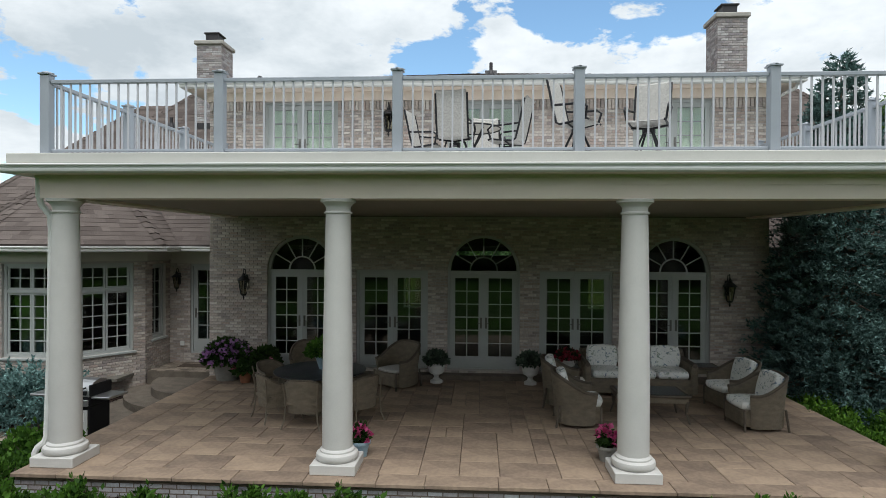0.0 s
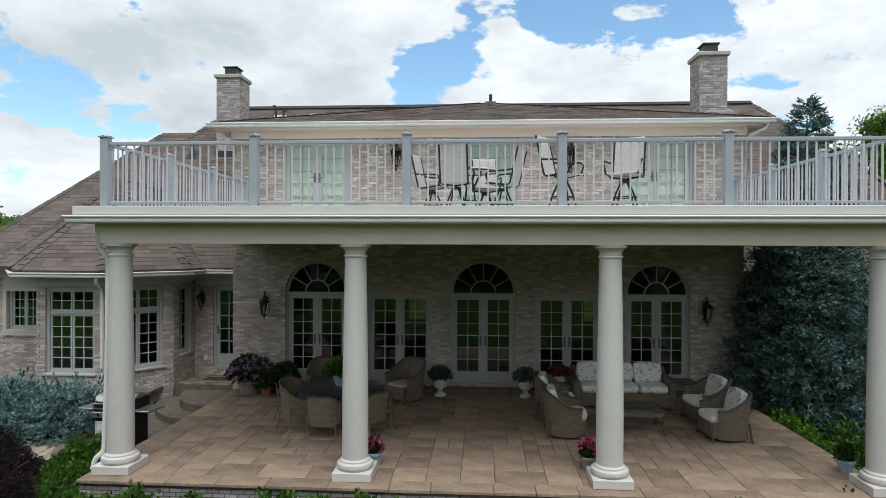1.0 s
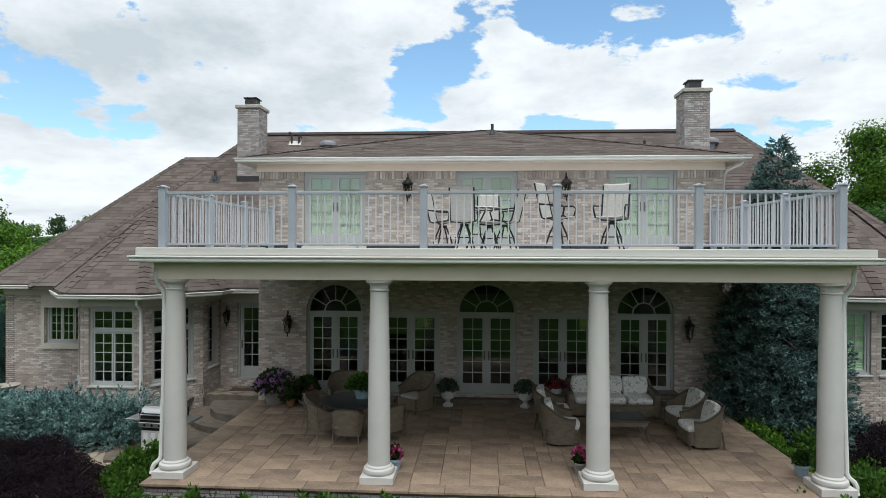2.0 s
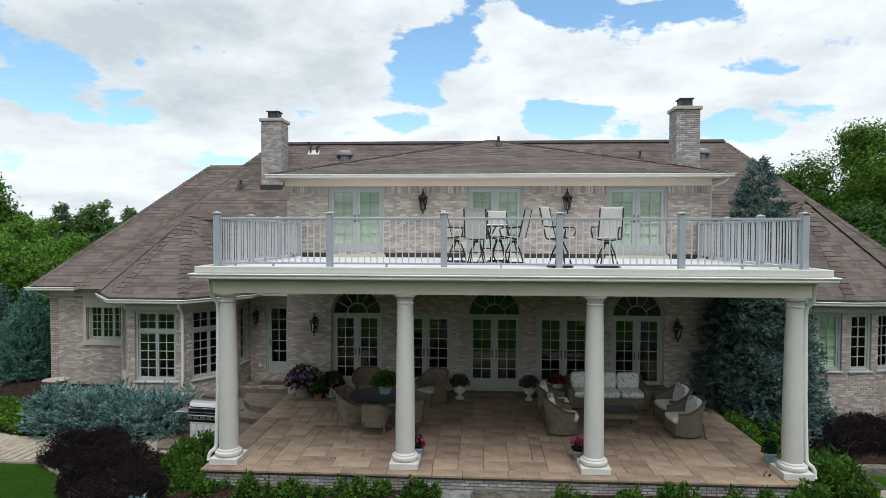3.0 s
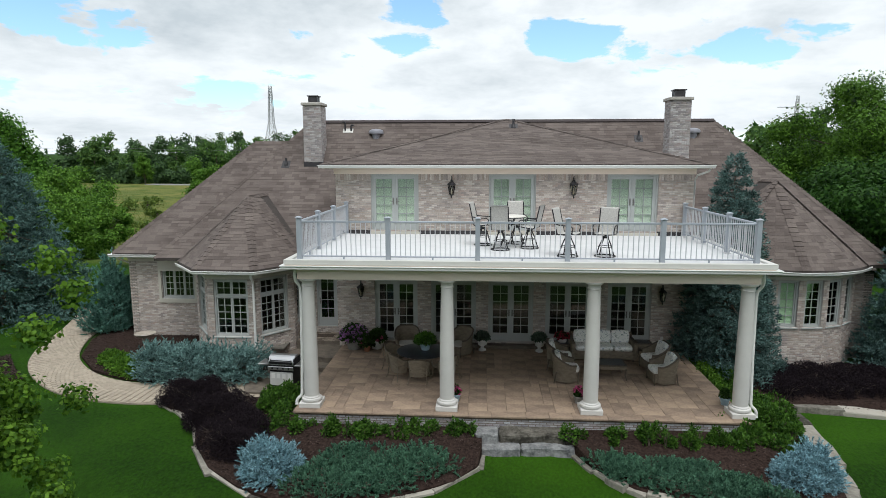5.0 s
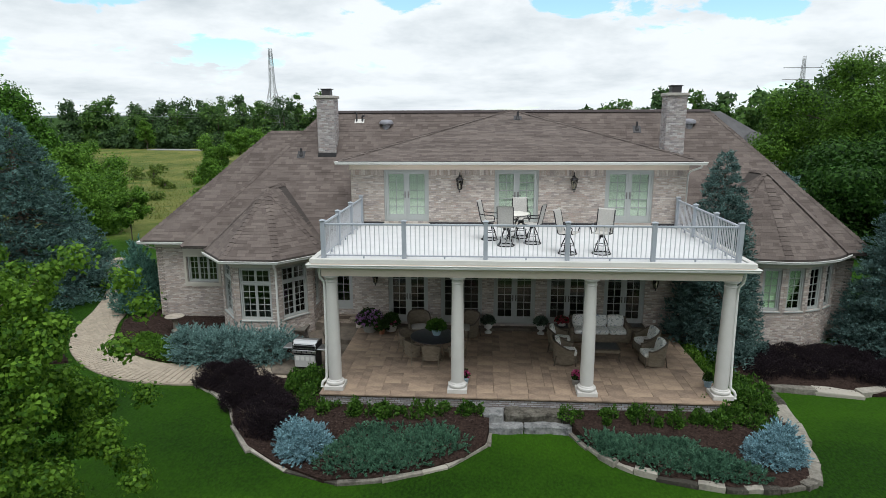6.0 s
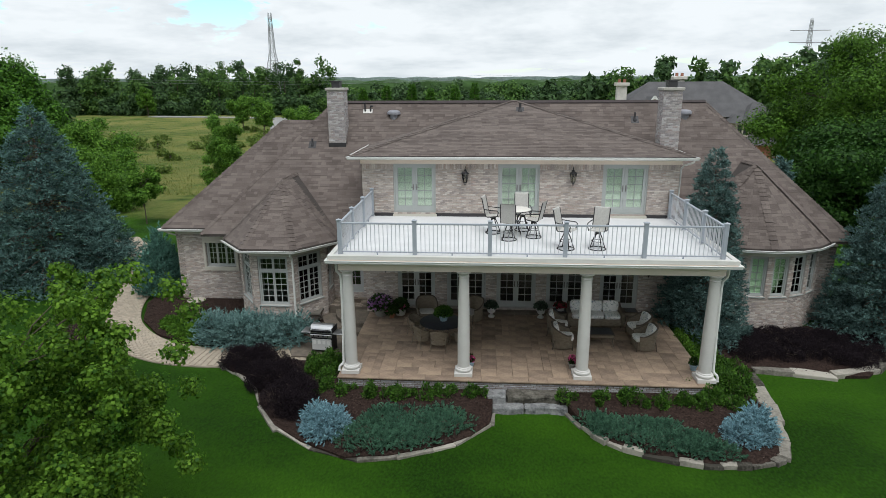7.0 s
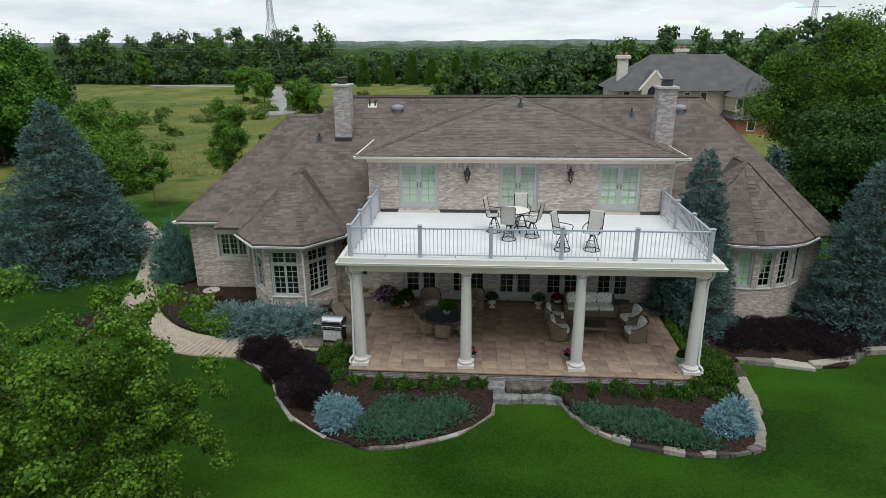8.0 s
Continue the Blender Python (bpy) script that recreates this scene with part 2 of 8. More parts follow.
M_BRICK_O = brick_material("tumbled_brick", "object")
M_BRICK_I = brick_material("tumbled_brick_far", "island")
# Wall brick tones scaled a little darker and bluer.
M_BRICK_C = brick_material("cool_chimney_brick", "island", (0.87, 0.92, 1.0))
M_BRICK_S = brick_material("blue_grey_skirt_brick", "object", (0.76, 0.85, 0.97))
M_BRICK_SI = brick_material("blue_grey_skirt_brick_far", "island", (0.76, 0.85, 0.97))
M_MORTAR = material("mortar", (0.40, 0.375, 0.345), 0.95, vary=0.15, scale=8)
M_TRIM = material("beige_trim", (0.50, 0.475, 0.41), 0.5, vary=0.05, scale=2.0, bump=0.03)
M_BEAM = material("warm_beige_beam", (0.76, 0.655, 0.56), 0.5, vary=0.05, scale=2.0, bump=0.03)
M_SASH = material("sage_sash", (0.385, 0.405, 0.39), 0.45, vary=0.05, scale=3, bump=0.02)
M_WHITE = material("white_metal", (0.68, 0.68, 0.65), 0.4, vary=0.05, scale=3, bump=0.02)
M_COLUMN = material("column_stone", (0.545, 0.53, 0.50), 0.6, vary=0.06, scale=3.0, bump=0.05)
M_RAIL = material("grey_rail_paint", (0.33, 0.36, 0.395), 0.4, vary=0.05, scale=4, bump=0.02)
M_PICKET = material("pale_picket_paint", (0.50, 0.505, 0.53), 0.4, vary=0.05, scale=4, bump=0.02)
M_EDGE = material("pale_edge_paint", (0.56, 0.55, 0.51), 0.5, vary=0.06, scale=2.0, bump=0.03)
M_DECK = material("deck_membrane", (0.62, 0.62, 0.62), 0.55, vary=0.08, scale=1.5, bump=0.05)
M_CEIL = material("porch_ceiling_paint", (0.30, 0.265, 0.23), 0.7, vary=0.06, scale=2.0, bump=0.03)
M_SHINGLE = material("shingle", (0.109, 0.088, 0.079), 0.95, vary=0.16, scale=0.9, fine=90, bump=0.5, pieces="island", piece_mix=0.3, col2=(0.145, 0.120, 0.107), spec=0.2)
M_RIDGE = material("dark_ridge_shingle", (0.058, 0.047, 0.046), 0.95, vary=0.2, scale=4, fine=60, bump=0.4)
M_ROOFBASE = material("roof_felt", (0.06, 0.05, 0.045), 0.95, vary=0.2)
M_LEAD = material("dark_flashing", (0.035, 0.033, 0.035), 0.5, vary=0.2)
M_GLASS = glass_material("window_glass")
M_BLIND = material("pale_green_blind", (0.88, 0.95, 0.80), 0.6, vary=0.05, scale=3, bump=0.02)
M_ROOM = material("darkened_room_plaster", (0.14, 0.13, 0.11), 0.9, vary=0.1)
M_PAVER = material("tan_paver", (0.200, 0.144, 0.112), 0.85, vary=0.36, scale=2.2, fine=14, bump=0.3, pieces="object", piece_mix=0.2, col2=(0.275, 0.203, 0.142))
M_SIDE = material("brown_step_paving", (0.13, 0.108, 0.085), 0.9, vary=0.35, scale=5, fine=40, bump=0.4)
M_GROUT = material("paver_joint", (0.135, 0.105, 0.08), 0.95, vary=0.2)
M_GROUND = ground_material()
M_BARK = material("bark", (0.10, 0.08, 0.06), 0.95, vary=0.35, scale=9, stretch=(1, 1, 0.25), bump=0.6, fine=30)
M_SPRUCE = leaf_material("spruce_needles", (0.006, 0.020, 0.018), (0.175, 0.295, 0.27), 0.6, 0.1, 3.2, 0.72)
M_JUNIPER = leaf_material("juniper_needles", (0.014, 0.045, 0.042), (0.30, 0.49, 0.46), 0.6, 0.1, 3.4, 0.72)
M_UPRIGHT = leaf_material("upright_juniper_needles", (0.014, 0.05, 0.040), (0.19, 0.40, 0.32), 0.6, 0.1, 2.6, 0.7)
M_BLUESPR = leaf_material("blue_needles", (0.03, 0.075, 0.09), (0.37, 0.62, 0.69), 0.6, 0.1, 8.0, 0.72)
M_SPRUCE_L = leaf_material("lawn_spruce_needles", (0.007, 0.022, 0.020), (0.165, 0.295, 0.262), 0.6, 0.1, 1.8, 0.72)
M_LEAF_A = leaf_material("leaves_fresh", (0.008, 0.036, 0.005), (0.105, 0.255, 0.028))
M_LEAF_B = leaf_material("leaves_dark", (0.007, 0.028, 0.006), (0.052, 0.13, 0.021))
M_LEAF_T = leaf_material("leaves_frond", (0.005, 0.022, 0.004), (0.12, 0.255, 0.028), 0.55, 0.3, 0.8, 0.68)
M_SHUTTER = material("green_shutter", (0.66, 0.86, 0.60), 0.55, vary=0.05, scale=3, bump=0.02)
M_LEAF_Y = leaf_material("leaves_bright", (0.018, 0.065, 0.008), (0.16, 0.32, 0.04))
# Woodland greens muted and lifted, with the haze of distance in the colour.
M_WOOD_D = leaf_material("hazed_woodland_dark", (0.020, 0.046, 0.020), (0.090, 0.165, 0.058))
M_WOOD_F = leaf_material("hazed_woodland_fresh", (0.025, 0.07, 0.02), (0.13, 0.24, 0.055))
M_LEAF_C = leaf_material("leaves_maple", (0.019, 0.070, 0.010), (0.18, 0.335, 0.036), 0.55, 0.4)


# ---- building helpers ----
def mesh_of(name, verts, faces):
    me = bpy.data.meshes.new(name)
    me.from_pydata(verts, [], faces)
    me.update()
    return me


def quads(name, v):
    """A mesh of separate polygons of k corners from an array (n, k, 3)."""
    n, k = v.shape[:2]
    me = bpy.data.meshes.new(name)
    me.vertices.add(k * n)
    me.vertices.foreach_set("co", np.ascontiguousarray(v, dtype=np.float32).ravel())
    me.loops.add(k * n)
    me.loops.foreach_set("vertex_index", np.arange(k * n, dtype=np.int32))
    me.polygons.add(n)
    me.polygons.foreach_set("loop_start", np.arange(0, k * n, k, dtype=np.int32))
    me.update(calc_edges=True)
    me.validate()
    return me


def part(name, bm, mat, parent=None, label="", smooth=False):
    """Links a bmesh or a mesh as one mesh object, under a thing or a part."""
    if isinstance(bm, bpy.types.Mesh):
        me = bm
    else:
        me = bpy.data.meshes.new(name)
        bmesh.ops.recalc_face_normals(bm, faces=bm.faces)
        bm.to_mesh(me)
        bm.free()
    if not me.materials:
        me.materials.append(mat)
    if smooth:
        me.shade_smooth()
        me.set_sharp_from_angle(angle=radians(40))
    ob = new(name, me)
    if parent is not None:
        ob.parent = parent
    if label:
        tagged(ob, label)
    return ob


def thing(name, label, category, loc=(0, 0, 0), turn=0.0, group="", kind=""):
    ob = new(name)
    ob.matrix_basis = pose(*loc, 0, 0, turn)
    ob.empty_display_size = 0.2
    return tagged(ob, label, category, group, kind)


def box(bm, x0, x1, y0, y1, z0, z1, bevel=0.0, m=None):
    vs = [bm.verts.new((x, y, z)) for x in (x0, x1) for y in (y0, y1) for z in (z0, z1)]
    fs = [bm.faces.new([vs[i] for i in f]) for f in ((0, 1, 3, 2), (4, 6, 7, 5), (0, 4, 5, 1), (2, 3, 7, 6), (0, 2, 6, 4), (1, 5, 7, 3))]
    if bevel:
        es = list({e for f in fs for e in f.edges})
        r = bmesh.ops.bevel(bm, geom=es, offset=bevel, segments=1, affect="EDGES", profile=0.5)
        vs = list({v for f in r["faces"] for v in f.verts} | {v for v in vs if v.is_valid})
    if m is not None:
        bmesh.ops.transform(bm, matrix=m, verts=[v for v in vs if v.is_valid])
    return bm


def bx(x0, x1, y0, y1, z0, z1, bevel=0.0, m=None):
    return box(bmesh.new(), x0, x1, y0, y1, z0, z1, bevel, m)


def lathe(bm, profile, n=24, centre=(0, 0), cap=True):
    rings = []
    for r, z in profile:
        rings.append([bm.verts.new((centre[0] + r * math.cos(2 * math.pi * i / n), centre[1] + r * math.sin(2 * math.pi * i / n), z)) for i in range(n)])
    for a, b in zip(rings, rings[1:]):
        for i in range(n):
            bm.faces.new((a[i], a[(i + 1) % n], b[(i + 1) % n], b[i]))
    if cap:
        bm.faces.new(rings[0][::-1])
        bm.faces.new(rings[-1])
    return bm


def tube(bm, pts, radii, n=8):
    """A round bar along points; radii: one number or one for each point."""
    pts = [Vector(p) for p in pts]
    if not hasattr(radii, "__len__"):
        radii = [radii] * len(pts)
    rings = []
    for i, p in enumerate(pts):
        d = (pts[min(i + 1, len(pts) - 1)] - pts[max(i - 1, 0)]).normalized()
        side = d.orthogonal().normalized() if i == 0 else (side - d * side.dot(d)).normalized()
        up = d.cross(side)
        rings.append([bm.verts.new(p + radii[i] * (math.cos(2 * math.pi * k / n) * side + math.sin(2 * math.pi * k / n) * up)) for k in range(n)])
    for a, b in zip(rings, rings[1:]):
        for i in range(n):
            bm.faces.new((a[i], a[(i + 1) % n], b[(i + 1) % n], b[i]))
    bm.faces.new(rings[0][::-1])
    bm.faces.new(rings[-1])
    return bm


def prism(bm, poly, z0, z1):
    lo = [bm.verts.new((x, y, z0)) for x, y in poly]
    hi = [bm.verts.new((x, y, z1)) for x, y in poly]
    n = len(poly)
    for i in range(n):
        bm.faces.new((lo[i], lo[(i + 1) % n], hi[(i + 1) % n], hi[i]))
    bm.faces.new(lo[::-1])
    bm.faces.new(hi)
    return bm


def setting(name, bm, mat, label, category, smooth=False):
    return tagged(part(name, bm, mat, None, label, smooth), label, category, kind="structure")


# ---- brickwork, roofs, glazing ----
BRICK_MESH = {}


def brick_mesh(w, d, h):
    key = (round(w, 3), round(d, 3), round(h, 3))
    if key not in BRICK_MESH:
        bm = bmesh.new()
        c = 0.006
        back = [bm.verts.new(p) for p in ((0, d, 0), (w, d, 0), (w, d, h), (0, d, h))]
        mid = [bm.verts.new(p) for p in ((0, c, 0), (w, c, 0), (w, c, h), (0, c, h))]
        front = [bm.verts.new(p) for p in ((c, 0, c), (w - c, 0, c), (w - c, 0, h - c), (c, 0, h - c))]
        for a, b in ((back, mid), (mid, front)):
            for i in range(4):
                bm.faces.new((a[i], a[(i + 1) % 4], b[(i + 1) % 4], b[i]))
        bm.faces.new(front)
        bmesh.ops.recalc_face_normals(bm, faces=bm.faces)
        me = bpy.data.meshes.new("brick")
        bm.to_mesh(me)
        bm.free()
        me.materials.append(M_BRICK_O)
        BRICK_MESH[key] = me
    return BRICK_MESH[key]


BRICK_JOBS = []


def hole_span(op, z):
    """The stretch of u that an opening takes at the height z, or None."""
    u0, u1, z0, z1, arch = op
    if z0 <= z <= z1:
        return u0, u1
    if arch and z1 < z < z1 + (u1 - u0) / 2:
        r = (u1 - u0) / 2
        k = math.sqrt(max(0.0, r * r - (z - z1) ** 2))
        return (u0 + u1) / 2 - k, (u0 + u1) / 2 + k
    return None


def wall(name, p0, p1, z0, z1, openings=(), label="", thick=0.3, singles=0, near=None, bricks=True):
    """A wall from p0 to p1, its outside to the right of that way. openings: (u0, u1, z0, z1, arched) along it."""
    d = Vector((p1[0] - p0[0], p1[1] - p0[1], 0))
    length = d.length
    d.normalize()
    m = Matrix(((d.x, -d.y, 0, p0[0]), (d.y, d.x, 0, p0[1]), (0, 0, 1, 0), (0, 0, 0, 1)))
    core = 0.012
    bm = bmesh.new()
    cuts = sorted({0.0, length, *(u for op in openings for u in op[:2])})
    for a, b in zip(cuts, cuts[1:]):
        mid = (a + b) / 2
        ops = sorted((op for op in openings if op[0] < mid < op[1]), key=lambda o: o[2])
        z = z0
        for op in ops:
            if op[2] > z + 0.001:
                box(bm, a, b, core, thick, z, op[2])
            z = op[3]
            if op[4]:
                r, c, n = (op[1] - op[0]) / 2, (op[0] + op[1]) / 2, 20
                arc = [(c - r * math.cos(math.pi * i / n), op[3] + r * math.sin(math.pi * i / n)) for i in range(n + 1)]
                top = op[3] + r + 0.02
                for (ua, za), (ub, zb) in zip(arc, arc[1:]):
                    vs = [[bm.verts.new((u, y, zz)) for u, zz in ((ua, za), (ub, zb), (ub, top), (ua, top))] for y in (core, thick)]
                    bm.faces.new(vs[0])
                    bm.faces.new(vs[1][::-1])
                    bm.faces.new((vs[0][0], vs[1][0], vs[1][1], vs[0][1]))
                z = top
        if z1 > z + 0.001:
            box(bm, a, b, core, thick, z, z1)
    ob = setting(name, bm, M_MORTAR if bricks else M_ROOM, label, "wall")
    ob.matrix_world = m
    if bricks:
        BRICK_JOBS.append((ob, length, z0, z1, openings, singles, near if near is not None else (length / 2, (z0 + z1) / 2)))
    return ob


def lay_bricks():
    """Running bond on every wall; the bricks nearest to a wall's chosen spot are pieces of their own."""
    bw, bh, j = 0.185, 0.054, 0.009
    rnd = random.Random(5)
    shell = ((0, 1, 5, 4), (1, 2, 6, 5), (2, 3, 7, 6), (3, 0, 4, 7), (4, 5, 6, 7))
    for ob, length, z0, z1, openings, singles, near in BRICK_JOBS:
        spans = []
        row, z = 0, z0
        while z + bh <= z1 + 0.01:
            zm = z + bh / 2
            holes = sorted(h for h in (hole_span(op, zm) for op in openings) if h)
            u = 0.0
            free = []
            for a, b in holes:
                if a > u:
                    free.append((u, a))
                u = max(u, b)
            if u < length:
                free.append((u, length))
            for a, b in free:
                u = a
                first = bw / 2 if row % 2 else bw
                w = first
                while u < b - 0.03:
                    e = min(u + w, b)
                    if b - e < 0.05:
                        e = b
                    spans.append((u, z, e - u - (j if e < b else 0), rnd.random()))
                    u = e
                    w = bw
            row += 1
            z += bh + j
        spans.sort(key=lambda s: abs(s[0] - near[0]) + 1.4 * abs(s[1] - near[1]))
        for u, z, w, r in spans[:singles]:
            b = part("brick", brick_mesh(round(w / 0.02) * 0.02 if w > 0.06 else w, 0.03, bh), M_BRICK_O, ob)
            b.location = (u, -0.002 * r - 0.001, z)
        rest = spans[singles:]
        verts, faces = [], []
        for u, z, w, r in rest:
            k, y = len(verts), -0.003 * r - 0.001
            verts += [(u, 0.03, z), (u + w, 0.03, z), (u + w, 0.03, z + bh), (u, 0.03, z + bh), (u + 0.004, y, z + 0.004), (u + w - 0.004, y, z + 0.004), (u + w - 0.004, y, z + bh - 0.004), (u + 0.004, y, z + bh - 0.004)]
            faces += [tuple(k + i for i in f) for f in shell]
        if rest:
            tagged(part("brickwork", mesh_of("brickwork", verts, faces), M_BRICK_I, ob), kind="stuff")


def inside_spans(poly, v):
    """Where the horizontal line at v crosses a polygon in (u, v)."""
    xs = []
    for (ua, va), (ub, vb) in zip(poly, poly[1:] + poly[:1]):
        if (va <= v) != (vb <= v):
            xs.append(ua + (ub - ua) * (v - va) / (vb - va))
    xs.sort()
    return list(zip(xs[::2], xs[1::2]))


def shingle_plane(verts, faces, poly, rnd, step=0.145):
    """Courses of laminated shingles on one plane of a roof; poly: points in the world, its first edge the eave."""
    p = [Vector(q) for q in poly]
    eu = (p[1] - p[0]).normalized()
    nrm = Vector((0, 0, 0))
    for a, b in zip(p, p[1:] + p[:1]):
        nrm += a.cross(b)
    nrm.normalize()
    if nrm.z < 0:
        nrm = -nrm
    ev = nrm.cross(eu)
    if ev.z < 0:
        ev = -ev
    flat = [((q - p[0]).dot(eu), (q - p[0]).dot(ev)) for q in p]
    top = max(v for _, v in flat)
    v = 0.0
    while v < top - 0.02:
        for a, b in inside_spans(flat, v + step * 0.45):
            u = a
            while u < b - 0.01:
                w = rnd.choice((0.16, 0.22, 0.3, 0.3, 0.42, 0.55))
                e = min(u + w, b)
                hi = 0.007 + 0.008 * rnd.random()
                k = len(verts)
                ve = min(v + step + 0.03, top)
                for uu, vv, hh in ((u, v, 0.0), (e, v, 0.0), (u, v, hi), (e, v, hi), (u, ve, 0.004), (e, ve, 0.004)):
                    verts.append(tuple(p[0] + eu * uu + ev * vv + nrm * hh))
                faces += [(k, k + 1, k + 3, k + 2), (k + 2, k + 3, k + 5, k + 4), (k, k + 2, k + 4), (k + 1, k + 5, k + 3)]
                u = e
        v += step


def cap_line(verts, faces, a, b, down_a, down_b, norm_a, norm_b, rnd, width=0.15, step=0.2):
    """Cap shingles bent over a hip or ridge from a up to b; down_a, down_b: the ways down either side."""
    a, b = Vector(a), Vector(b)
    d = (b - a).normalized()
    da, db = (Vector(w) - d * d.dot(Vector(w)) for w in (down_a, down_b))
    da.normalize(), db.normalize()
    up = (norm_a + norm_b).normalized()
    n = int((b - a).length / step)
    for i in range(n):
        s = a + d * (i * step)
        e = s + d * (step * 1.15)
        h0, h1 = 0.036 + 0.006 * rnd.random(), 0.016
        k = len(verts)
        for q, h in ((s, h0), (e, h1)):
            for off in (da * width, Vector((0, 0, 0)), db * width):
                verts.append(tuple(q + off + up * h))
        for off in (da * width, Vector((0, 0, 0)), db * width):
            verts.append(tuple(s + off))
        faces += [(k, k + 1, k + 4, k + 3), (k + 1, k + 2, k + 5, k + 4), (k + 6, k + 7, k + 1, k), (k + 7, k + 8, k + 2, k + 1)]


def down_of(poly):
    p = [Vector(q) for q in poly]
    nrm = Vector((0, 0, 0))
    for a, b in zip(p, p[1:] + p[:1]):
        nrm += a.cross(b)
    nrm.normalize()
    if nrm.z < 0:
        nrm = -nrm
    g = Vector((nrm.x, nrm.y, 0))
    return (g - nrm * g.dot(nrm)).normalized(), nrm


def roof(name, planes, label, caps=(), visible=None, seed=1):
    """planes: polygons, eave edge first. caps: (point, point, plane, plane). visible: which planes carry shingles."""
    bm = bmesh.new()
    for poly in planes:
        bm.faces.new([bm.verts.new((x, y, z - 0.012)) for x, y, z in poly])
    bmesh.ops.remove_doubles(bm, verts=bm.verts, dist=0.002)
    r = bmesh.ops.extrude_face_region(bm, geom=list(bm.faces))
    bmesh.ops.translate(bm, verts=[v for v in r["geom"] if isinstance(v, bmesh.types.BMVert)], vec=(0, 0, -0.1))
    ob = setting(name, bm, M_ROOFBASE, label, "roof")
    rnd = random.Random(seed)
    verts, faces = [], []
    for i, poly in enumerate(planes):
        if visible is None or i in visible:
            shingle_plane(verts, faces, poly, rnd)
    tagged(part("shingles", mesh_of("shingles", verts, faces), M_SHINGLE, ob, "weathered brown laminated asphalt shingles"), kind="stuff")
    if caps:
        verts, faces = [], []
        for a, b, i, k in caps:
            (da, na), (db, nb) = down_of(planes[i]), down_of(planes[k])
            cap_line(verts, faces, a, b, da, db, na, nb, rnd)
        tagged(part("ridge_caps", mesh_of("ridge_caps", verts, faces), M_SHINGLE, ob, "overlapping cap shingles along the hips"), kind="stuff")
    return ob


PANES = {}


def pane(w, h, parent, x, y, z):
    key = (round(w, 3), round(h, 3))
    if key not in PANES:
        bm = bx(-key[0] / 2, key[0] / 2, -0.003, 0.003, 0, key[1])
        me = bpy.data.meshes.new("pane")
        bmesh.ops.recalc_face_normals(bm, faces=bm.faces)
        bm.to_mesh(me)
        bm.free()
        me.materials.append(M_GLASS)
        PANES[key] = me
    ob = part("pane", PANES[key], M_GLASS, parent)
    ob.location = (x, y, z)
    ob.visible_shadow = False
    return ob


def bars(bm, x0, x1, z0, z1, cols, rows, y0, y1, w=0.022):
    """Glazing bars of a light from x0 to x1 and z0 to z1."""
    for i in range(1, cols):
        x = x0 + (x1 - x0) * i / cols
        box(bm, x - w / 2, x + w / 2, y0, y1, z0, z1)
    for i in range(1, rows):
        z = z0 + (z1 - z0) * i / rows
        box(bm, x0, x1, y0 + 0.003, y1 - 0.003, z - w / 2, z + w / 2)
    return bm


def lights(parent, x0, x1, z0, z1, cols, rows, y):
    """Glazing bars and one pane for each light."""
    part("glazing_bars", bars(bmesh.new(), x0, x1, z0, z1, cols, rows, y - 0.014, y + 0.014), M_SASH, parent)
    dx, dz = (x1 - x0) / cols, (z1 - z0) / rows
    for i in range(cols):
        for k in range(rows):
            pane(dx, dz, parent, x0 + dx * (i + 0.5), y, z0 + dz * k)


def ring(bm, x0, x1, z0, z1, w, y0, y1, wb=None):
    """A rectangular frame; wb: the height of its bottom rail."""
    wb = w if wb is None else wb
    box(bm, x0, x0 + w, y0, y1, z0, z1)
    box(bm, x1 - w, x1, y0, y1, z0, z1)
    box(bm, x0 + w, x1 - w, y0 + 0.002, y1 - 0.002, z1 - w, z1)
    box(bm, x0 + w, x1 - w, y0 + 0.002, y1 - 0.002, z0, z0 + wb)
    return bm


def lever(parent, x, y, z, side):
    bm = bx(x - 0.022, x + 0.022, y - 0.01, y, z - 0.12, z + 0.12, 0.004)
    tube(bm, ((x, y, z), (x, y - 0.05, z), (x + side * 0.1, y - 0.055, z)), 0.010, 6)
    part("handle", bm, M_HANDLE, parent, "dark metal lever on a long plate")


def door_leaf(owner, x0, x1, z0, z1, y, cols, rows, hand, rail=0.24):
    st = 0.105
    leaf = part("door_leaf", ring(bmesh.new(), x0, x1, z0, z1, st, y, y + 0.045, rail), M_SASH, owner)
    lights(leaf, x0 + st, x1 - st, z0 + rail, z1 - st, cols, rows, y + 0.022)
    if hand:
        lever(leaf, x1 - st / 2 if hand > 0 else x0 + st / 2, y, z0 + 0.98, -hand)
    return leaf


